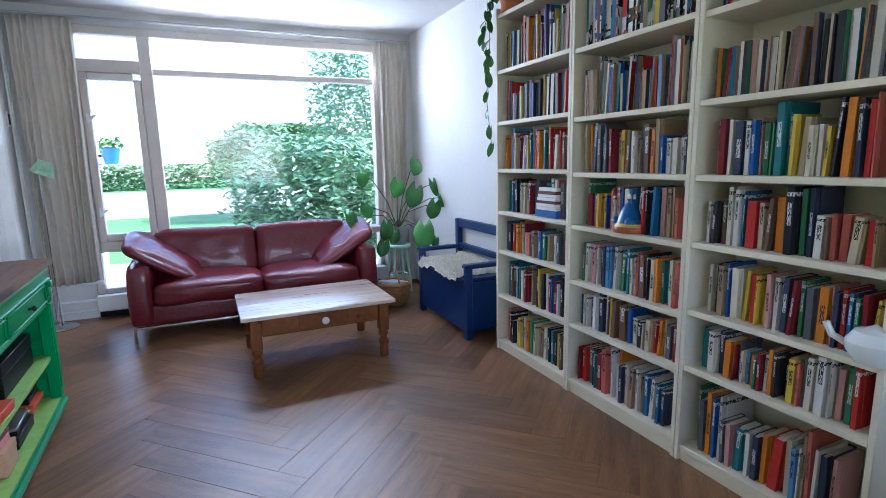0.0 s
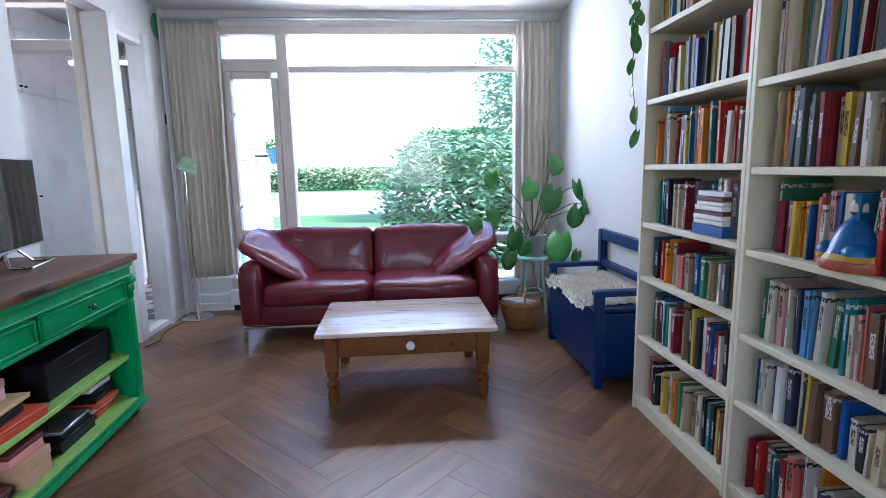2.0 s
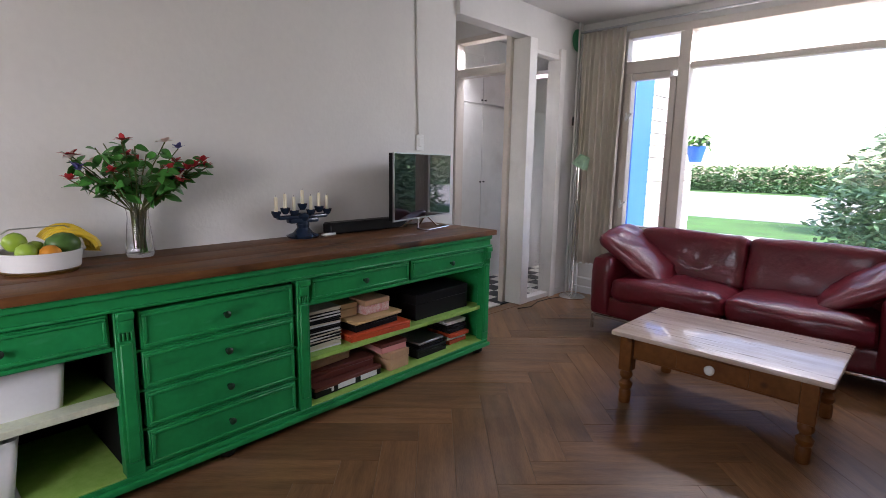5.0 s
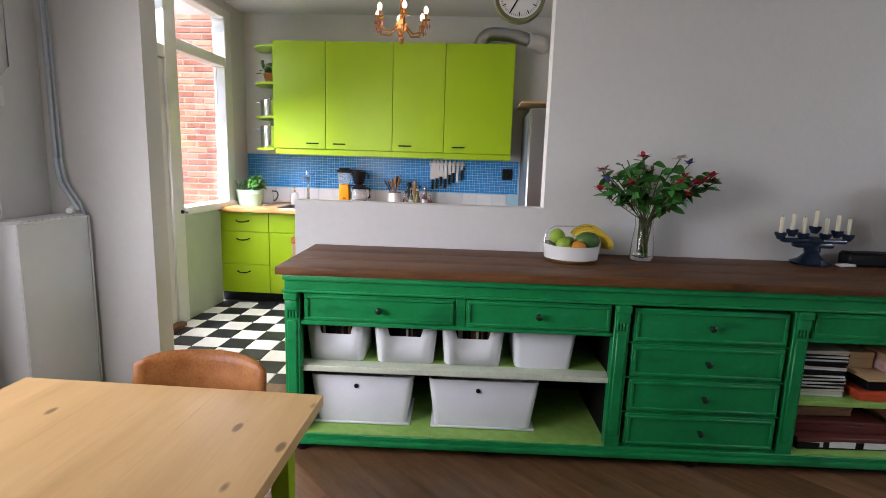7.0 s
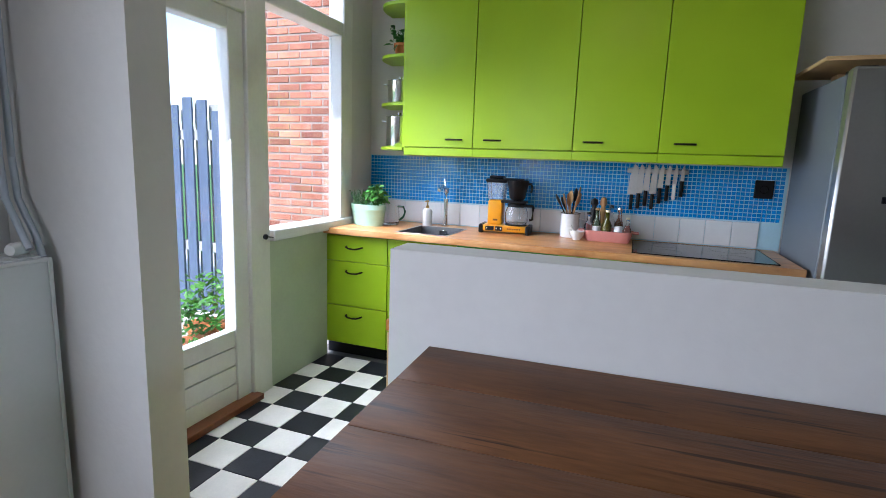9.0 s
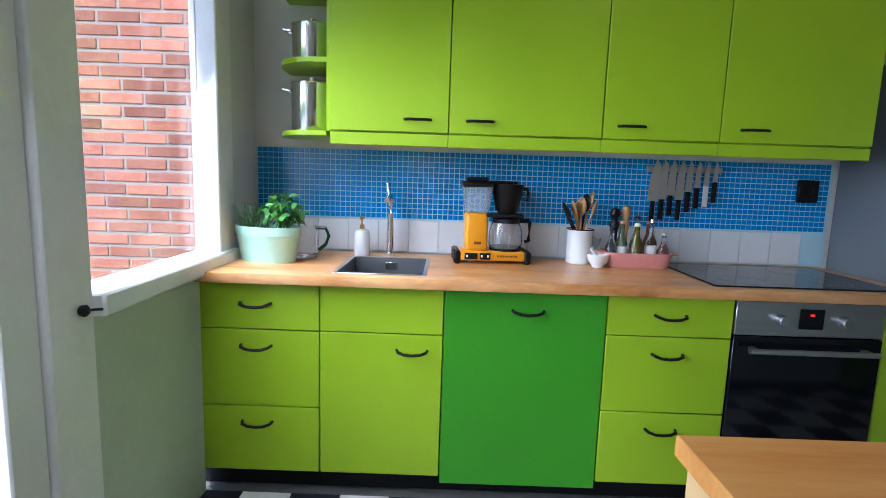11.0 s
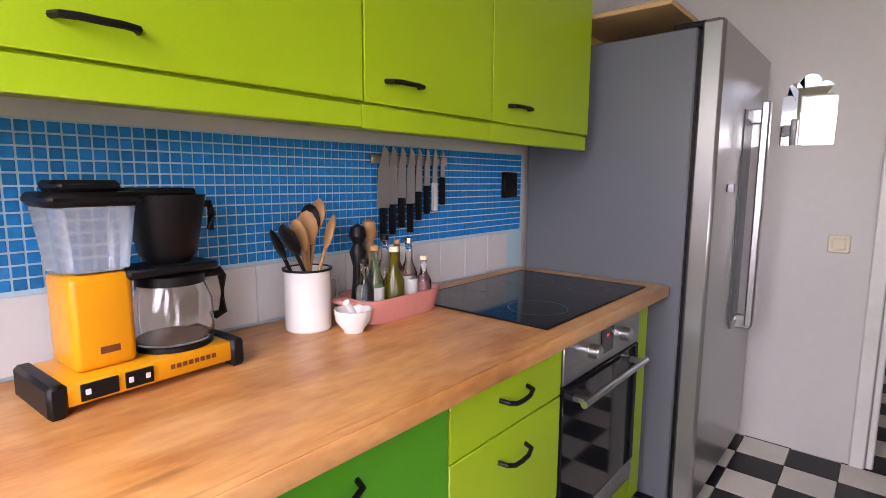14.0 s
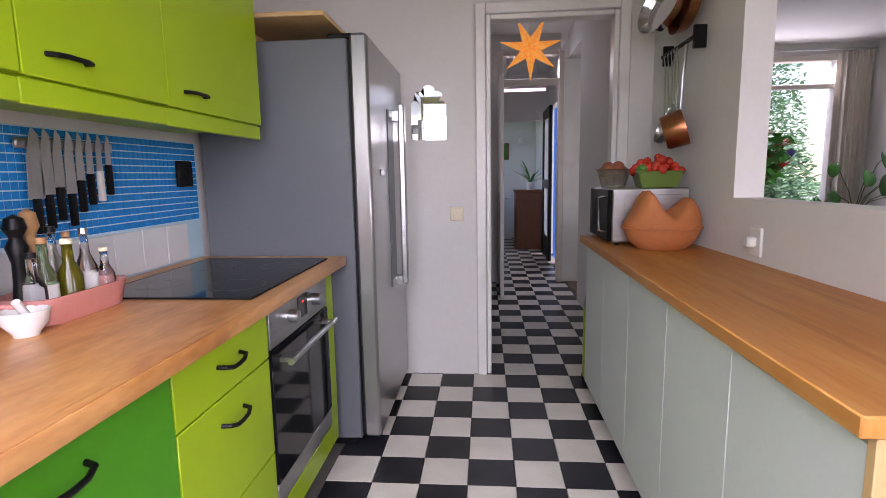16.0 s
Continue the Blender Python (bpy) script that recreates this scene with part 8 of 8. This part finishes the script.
mi = thing("wall_mirror", (-2.79, EY, 1.48), "small mirror with a scalloped top edge", "mirror")
bm = bmesh.new()
pts = [(-0.1, 0), (0.11, 0)]
for cx, cz, rad in ((0.085, 0.2, 0.03), (0.06, 0.25, 0.035), (0.005, 0.275, 0.045), (-0.05, 0.25, 0.035), (-0.075, 0.2, 0.03)):
    for k in range(5):
        a = radians((20 if cx > 0 else 0) + k * 35)
        pts.append((cx + rad * math.cos(a), cz + rad * math.sin(a)))
f0 = [bm.verts.new((x, -0.006, z)) for x, z in pts]
f1 = [bm.verts.new((x, 0, z)) for x, z in pts]
bm.faces.new(f0)
bm.faces.new(f1[::-1])
for i in range(len(pts)):
    j = (i + 1) % len(pts)
    bm.faces.new((f0[i], f0[j], f1[j], f1[i]))
part("glass", bm, mat("silvered_mirror", (0.85, 0.86, 0.85), 0.02, 1.0, vary=0, bump=0), mi)
for nm, x, z in (("light_switch", -2.62, 1.03),):
    s_ = thing(nm, (x, EY, z), "square ivory light switch beside the doorway", "switch")
    box_part("plate", (-0.042, -0.012, -0.042, 0.042, 0, 0.042), SHELF, s_, bev=0.005)
    box_part("rocker", (-0.026, -0.018, -0.026, 0.026, -0.012, 0.026), SHELF, s_, bev=0.004)
s_ = thing("wall_socket", (-1.433, 0.5, 1.0), "white socket with a plug on the partition", "socket")
box_part("plate", (-0.012, -0.04, -0.055, 0, 0.04, 0.055), WHITE_PLASTIC, s_, bev=0.004)
box_part("plug", (-0.045, -0.02, -0.02, -0.012, 0.02, 0.02), WHITE_PLASTIC, s_, bev=0.006)


def paper_star():
    s = thing("paper_star_lamp", (-2.1, 2.6, 2.2), "glowing orange seven-pointed paper star lamp", "star lamp")
    bm = bmesh.new()
    n, R, r0 = 7, 0.24, 0.08
    c0_, c1_ = bm.verts.new((0, -0.06, 0)), bm.verts.new((0, 0.06, 0))
    ring = []
    for i in range(2 * n):
        a = math.pi * i / n - math.pi / 2
        q = R if i % 2 == 0 else r0
        ring.append(bm.verts.new((q * math.cos(a), 0, q * math.sin(a))))
    for i in range(2 * n):
        j = (i + 1) % (2 * n)
        bm.faces.new((c0_, ring[i], ring[j]))
        bm.faces.new((c1_, ring[j], ring[i]))
    m = mat("lit_orange_paper", (0.95, 0.28, 0.03), 0.7, scale=35, fine=90, color2=(1.0, 0.55, 0.12), bump=0)
    p = m.node_tree.nodes["Principled BSDF"]
    m.node_tree.links.new(p.inputs["Base Color"].links[0].from_socket, p.inputs["Emission Color"])
    p.inputs["Emission Strength"].default_value = 0.16
    part("shade", bm, m, s, smooth=False)
    bm = bmesh.new()
    tube(bm, [(0, 0, 0.1), (0, 0, CEILING - 2.2)], 0.003, 6)
    part("cord", bm, WHITE_PLASTIC, s)


paper_star()

mw = thing("microwave", (-1.69, 1.2, WT), "silver microwave oven with a dark glass door", "microwave")
box_part("body", (-0.16, -0.21, 0.015, 0.19, 0.21, 0.27), STEEL, mw, bev=0.006)
d = box_part("door", (-0.18, -0.205, 0.02, -0.16, 0.205, 0.265), BLACK_GLOSS, mw, "dark glass door", bev=0.004)
bm = bmesh.new()
tube(bm, [(-0.18, -0.13, 0.06), (-0.205, -0.13, 0.065), (-0.205, -0.13, 0.225), (-0.18, -0.13, 0.23)], 0.007, 8)
part("handle", bm, CHROME, d)
for x in (-0.13, 0.16):
    for y in (-0.18, 0.18):
        box_part("foot", (x - 0.012, y - 0.012, 0, x + 0.012, y + 0.012, 0.016), BLACK, mw)
bm = bmesh.new()
bx(bm, -0.1, -0.213, 0.04, 0.15, -0.209, 0.24, bev=0.002)
part("side_recess", bm, STEEL, mw)

tr = thing("vegetable_dish", (-1.62, 1.1, WT + 0.272), "green enamel dish heaped with red tomatoes", "dish")
bm = bmesh.new()
lathe(bm, [(0, 0), (0.13, 0), (0.165, 0.07), (0.173, 0.072), (0.165, 0.077), (0.13, 0.008), (0, 0.008)], 4, m=pose(0, 0, 0, 0, 0, 45) @ Matrix.Diagonal((1, 0.8, 1, 1)))
part("dish", bm, mat("olive_green_enamel", (0.12, 0.2, 0.04), 0.35, vary=0.05), tr)
tom = mat("ripe_tomato_skin", (0.5, 0.035, 0.015), 0.25, vary=0.15)
r = random.Random(31)
for i in range(46):
    a, q = r.uniform(0, 6.28), math.sqrt(r.random()) * 0.12
    bm = bmesh.new()
    ball(bm, (0, 0, 0), r.uniform(0.018, 0.026), wob=0.03, seed=i)
    solo("tomato", bm, tom, "small ripe red tomato heaped in the green dish", "tomato", at=(-1.62 + q * math.cos(a), 1.1 + 0.8 * q * math.sin(a), WT + 0.345 + (0.14 - q) * 0.7 * r.random()), group="tomatoes in the dish")
bm = bmesh.new()
ball(bm, (-1.71, 1.03, WT + 0.36), 0.024, (1, 1.5, 0.9))
solo("green_pepper", bm, LEAF_LIGHT, "small green pepper beside the tomatoes", "pepper")
gb = thing("glass_bowl", (-1.78, 1.28, WT + 0.272), "smoked glass dish filled with onions", "bowl")
bm = bmesh.new()
lathe(bm, [(0, 0), (0.06, 0), (0.085, 0.085), (0.1, 0.09), (0.082, 0.088), (0.056, 0.008), (0, 0.006)], 24)
part("bowl", bm, mat("smoked_glass", (0.5, 0.46, 0.36), 0.1, vary=0, bump=0, trans=0.8), gb)
on = mat("onion_skin", (0.3, 0.09, 0.04), 0.4, vary=0.2)
for i in range(6):
    bm = bmesh.new()
    ball(bm, (0, 0, 0), 0.032, (1, 1, 0.9), 0.05, i)
    solo("onion", bm, on, "brown onion lying in the glass dish", "onion", at=(-1.78 + 0.045 * math.cos(i), 1.28 + 0.045 * math.sin(i), WT + 0.35 + 0.012 * (i % 3)), group="onions in the dish")


def clay_hen():
    c = thing("clay_roaster", (-1.65, 0.9, WT), "terracotta hen-shaped roasting pot with a lid", "roasting pot")
    for nm, z0, z1 in (("base", 0.0, 0.095), ("lid", 0.098, 0.16)):
        bm = bmesh.new()
        n = 48
        rings = []
        steps = 8
        for k in range(steps + 1):
            t = k / steps
            ring = []
            for i in range(n):
                a = 2 * math.pi * i / n
                cx, cy = math.cos(a), math.sin(a)
                if nm == "base":
                    s = 0.62 + 0.38 * math.sin(t * math.pi / 2) ** 0.8
                    x, y, z = 0.165 * s * cx, 0.115 * s * cy, z0 + (z1 - z0) * t
                else:
                    s = math.cos(t * math.pi / 2) ** 0.55 if t < 1 else 0
                    x, y = 0.17 * s * cx, 0.12 * s * cy
                    # head at one end, tail at the other, saddle between
                    prof = 0.045 + 0.125 * math.exp(-((x + 0.075) / 0.055) ** 2) + 0.1 * math.exp(-((x - 0.115) / 0.06) ** 2)
                    z = z0 + prof * math.sin(t * math.pi / 2) ** 0.7
                ring.append(bm.verts.new((x, y, z)))
            rings.append(ring)
        for a, b in zip(rings, rings[1:]):
            for i in range(n):
                bm.faces.new((a[i], a[(i + 1) % n], b[(i + 1) % n], b[i]))
        bm.faces.new(rings[0][::-1])
        bmesh.ops.remove_doubles(bm, verts=list(bm.verts), dist=0.0005)
        part(nm, bm, TERRACOTTA, c)
    bm = bmesh.new()
    pts = [(0.171 * math.cos(2 * math.pi * i / 40), 0.121 * math.sin(2 * math.pi * i / 40), 0.097) for i in range(40)]
    tube(bm, pts, 0.006, 8, closed=True)
    part("rim", bm, TERRACOTTA, c)


clay_hen()


def pan_rack():
    k = thing("utensil_rack", (WX0, 1.2, 1.86), "dark metal rail of hooks on the kitchen wall", "rack")
    bm = bmesh.new()
    tube(bm, [(-0.05, -0.2, 0), (-0.05, 0.22, 0)], 0.01, 8)
    for y in (-0.2, 0.2):
        bx(bm, -0.055, y - 0.01, -0.05, 0, y + 0.01, 0.05, bev=0.002)
    part("rail", bm, BLACK, k)
    p = thing("copper_saucepan", (WX0 - 0.085, 1.1, 1.46), "copper saucepan hanging by its long handle", "saucepan")
    bm = bmesh.new()
    lathe(bm, [(0, -0.05), (0.075, -0.05), (0.082, -0.04), (0.085, 0.05), (0.08, 0.05), (0.076, -0.04), (0, -0.044)], 28, m=pose(0, 0, 0, 18, 72, 0))
    part("pan", bm, COPPER, p)
    bm = bmesh.new()
    tube(bm, [(0.02, 0.0, 0.08), (0.03, 0.005, 0.25), (0.04, 0.0, 0.4)], 0.008, 8)
    part("handle", bm, STEEL, p)
    for i, (y, L) in enumerate(((1.36, 0.33), (1.31, 0.3), (1.26, 0.28), (1.22, 0.26), (1.18, 0.3))):
        s = thing("kitchen_ladle" if i else "kitchen_sieve", (WX0 - 0.05, y, 1.85), "long steel ladle hanging from the rack" if i else "steel sieve hanging from the rack", "ladle" if i else "sieve", group="utensils on the rack")
        bm = bmesh.new()
        tube(bm, [(0, 0, 0.01), (-0.012, 0, 0.0), (-0.005, 0, -0.05), (0, 0, -L)], 0.004, 6)
        part("handle", bm, STEEL, s)
        bm = bmesh.new()
        q = 0.065 if i == 0 else 0.028
        lathe(bm, [(q, 0), (q * 0.95, -q * 0.45), (q * 0.5, -q * 0.85), (0, -q), (q * 0.45, -q * 0.8), (q * 0.9, -q * 0.42), (q, 0)], 18, m=pose(-0.02, 0, -L - q * 0.6, 0, -70, 0))
        part("bowl", bm, STEEL, s)
    for i, (y, z, rad, m) in enumerate(((1.12, 2.06, 0.17, COPPER), (1.3, 2.07, 0.15, CHROME))):
        f = thing("frying_pan" if i == 0 else "cake_tin", (WX0 - 0.08 - 0.06 * i, y, z), "large copper-brown pan hung on the wall" if i == 0 else "fluted steel cake tin hung beside the pan", "pan" if i == 0 else "tin")
        bm = bmesh.new()
        lathe(bm, [(0, 0), (rad * 0.85, 0), (rad, 0.05), (rad * 0.97, 0.05), (rad * 0.82, 0.006), (0, 0.006)], 32, m=pose(0.06, 0, 0, 0, -80 + 10 * i, 20 * i))
        part("body", bm, m, f)
        bm = bmesh.new()
        tube(bm, [(0.06, 0, rad * 0.9), (0.075, 0, rad + 0.06)], 0.006, 6)
        part("hook", bm, BLACK, f)


pan_rack()

bn = thing("pedal_bin", (-1.75, 1.55, 0), "lime green pedal bin beside the counter", "bin")
bm = bmesh.new()
lathe(bm, [(0, 0), (0.115, 0), (0.12, 0.02), (0.12, 0.05), (0, 0.05)], 28)
part("foot_ring", bm, BLACK, bn)
bm = bmesh.new()
lathe(bm, [(0, 0.05), (0.115, 0.05), (0.115, 0.48), (0, 0.48)], 28)
part("body", bm, LIME, bn)
bm = bmesh.new()
lathe(bm, [(0, 0.6), (0.06, 0.585), (0.1, 0.55), (0.119, 0.49), (0.119, 0.48), (0, 0.48)], 28)
part("lid", bm, STEEL, bn, "domed steel lid")

# hall and far room
ap = thing("aloe_plant", (-1.68, 7.45, 1.0), "spiky aloe in a white pot on the cabinet", "plant")
bm = bmesh.new()
lathe(bm, [(0, 0), (0.06, 0), (0.07, 0.13), (0.065, 0.13), (0, 0.11)], 20)
part("pot", bm, WHITE_GLAZE, ap)
r = random.Random(17)
bm = bmesh.new()
for i in range(16):
    leaf_mesh(bm, Matrix.Translation((0, 0, 0.1)) @ pose(0, 0, 0, r.uniform(25, 75), 0, r.uniform(0, 360)), r.uniform(0.25, 0.48), 0.035, 0.35, n=7)
part("leaf", bm, LEAF, ap)
pc = thing("framed_picture", (-2.1, 8.895, 1.55), "small green landscape picture in a frame", "picture")
box_part("frame", (-0.12, -0.02, 0, 0.12, 0, 0.32), MAHOGANY, pc)
box_part("print", (-0.1, -0.023, 0.02, 0.1, -0.02, 0.3), LAWN, pc, bev=0)
wl = thing("wall_lamp", (-1.75, 8.9, 1.85), "small white wall sconce in the far room", "lamp")
bm = bmesh.new()
lathe(bm, [(0.03, 0.12), (0.09, 0), (0.085, 0), (0.025, 0.118)], 20, at=(0, -0.12, 0))
part("shade", bm, WHITE_PLASTIC, wl)
bm = bmesh.new()
tube(bm, [(0, -0.12, 0.1), (0, -0.06, 0.14), (0, 0, 0.08)], 0.008, 8)
part("arm", bm, STEEL, wl)


# ---- garden ----
def leaf_clump(name, at, n, spread, leaf, material, label, category, seed, trunk=False, droop=0.3):
    t = thing(name, at, label, category)
    r = random.Random(seed)
    if trunk:
        for k in range(7):
            bm = bmesh.new()
            a = r.uniform(0, 6.28)
            q = Vector((math.cos(a) * spread[0] * 0.5, math.sin(a) * spread[1] * 0.5, spread[2] * r.uniform(0.5, 0.9)))
            tube(bm, [(0, 0, 0), q * 0.4 + Vector((0, 0, spread[2] * 0.1)), q], 0.05, 6, r2=0.012)
            part("limb", bm, STEM, t)
    V, F = [], []
    for i in range(n):
        while True:
            u = Vector((r.uniform(-1, 1), r.uniform(-1, 1), r.uniform(0, 1)))
            if u.x ** 2 + u.y ** 2 + (u.z - 0.3) ** 2 * 1.2 < 1 and noise.noise(u * 2.6 + Vector((seed, 0, 0))) > -0.22:
                break
        p = Vector((u.x * spread[0], u.y * spread[1], u.z * spread[2]))
        a = r.uniform(0, 6.28)
        d = Vector((math.cos(a), math.sin(a), r.uniform(-droop - 0.4, 0.5))).normalized() * leaf * r.uniform(0.6, 1.2)
        s = d.cross(Vector((r.uniform(-1, 1), r.uniform(-1, 1), 1))).normalized() * leaf * 0.16
        k = len(V)
        V += [p, p + d * 0.45 + s, p + d, p + d * 0.45 - s]
        F.append((k, k + 1, k + 2, k + 3))
    me = bpy.data.meshes.new("crown")
    me.from_pydata([tuple(v) for v in V], [], F)
    me.materials.append(material)
    ob = new("crown", me)
    ob.parent = t
    tagged(ob, kind="stuff")
    return t


leaf_clump("bamboo_shrub", (2.0, 8.6, -0.15), 14000, (1.7, 1.2, 2.0), 0.17, SHRUB, "feathery bamboo shrub outside the front window", "shrub", 3, True)
leaf_clump("garden_tree", (5.2, 16.2, -0.15), 14000, (2.3, 2.3, 6.4), 0.25, SHRUB, "tall leafy tree beyond the bamboo", "tree", 5, True)
leaf_clump("clipped_hedge", (-4, 40, -0.16), 16000, (26, 0.9, 1.7), 0.45, HEDGE, "long green hedge across the lawn", "hedge", 7)
leaf_clump("distant_trees", (9, 62, -0.16), 9000, (9, 4, 6), 1.0, HEDGE, "distant leafy trees behind the hedge", "tree", 9, True)
structure("road", [(-60, 18, -0.158, 60, 36, -0.14)], PAVING, "pale road beyond the garden")
nb = thing("porch_cladding", (WX1, 7.3, -0.1), "bright blue and white boards cladding the porch wall", "cladding")
box_part("blue_door", (0.0, -0.52, 0, 0.05, 0.0, 2.6), BLUE_PANEL, nb, "bright blue painted door")
for i in range(16):
    box_part("board", (0.012, 0.02, i * 0.16, 0.034, 1.68, i * 0.16 + 0.15), FRAME, nb, rot=(0, -4, 0))
hb_ = thing("hanging_planter", (-1.05, 8.2, 1.45), "small planter hanging on the shed wall", "planter")
bm = bmesh.new()
lathe(bm, [(0, 0), (0.08, 0), (0.13, 0.22), (0.12, 0.22), (0, 0.2)], 18)
part("pot", bm, BLUE_PANEL, hb_)
bm = bmesh.new()
bx(bm, -0.3, -0.01, 0.1, -0.1, 0.01, 0.13)
part("bracket", bm, BLACK, hb_)
r = random.Random(2)
bm = bmesh.new()
for i in range(70):
    leaf_mesh(bm, Matrix.Translation((r.uniform(-0.13, 0.13), r.uniform(-0.13, 0.13), r.uniform(0.2, 0.36))) @ pose(0, 0, 0, r.uniform(-60, 40), r.uniform(-40, 40), r.uniform(0, 360)), 0.09, 0.05, 0.4, n=3)
part("foliage", bm, LEAF_LIGHT, hb_)
# rear patio pots
for i, (x, y, s) in enumerate(((-2.85, -3.05, 0.15), (-3.2, -3.25, 0.17), (-3.1, -2.85, 0.14))):
    g = thing("patio_pot", (x, y, -0.06), "low terracotta patio bowl overgrown with green herbs", "plant pot", group="pots on the rear patio")
    bm = bmesh.new()
    lathe(bm, [(0, 0), (s * 0.8, 0), (s, s * 0.45), (s * 1.06, s * 0.45), (s * 1.06, s * 0.55), (s * 0.95, s * 0.55), (0, s * 0.5)], 22)
    part("pot", bm, TERRACOTTA, g)
    r = random.Random(40 + i)
    bm = bmesh.new()
    for k in range(160):
        leaf_mesh(bm, Matrix.Translation((r.gauss(0, s * 0.6), r.gauss(0, s * 0.6), s * 0.55 + r.uniform(0, s * 2.4))) @ pose(0, 0, 0, r.uniform(-50, 60), r.uniform(-40, 40), r.uniform(0, 360)), r.uniform(0.05, 0.1), r.uniform(0.02, 0.04), 0.3, n=3)
    part("foliage", bm, LEAF_LIGHT, g)
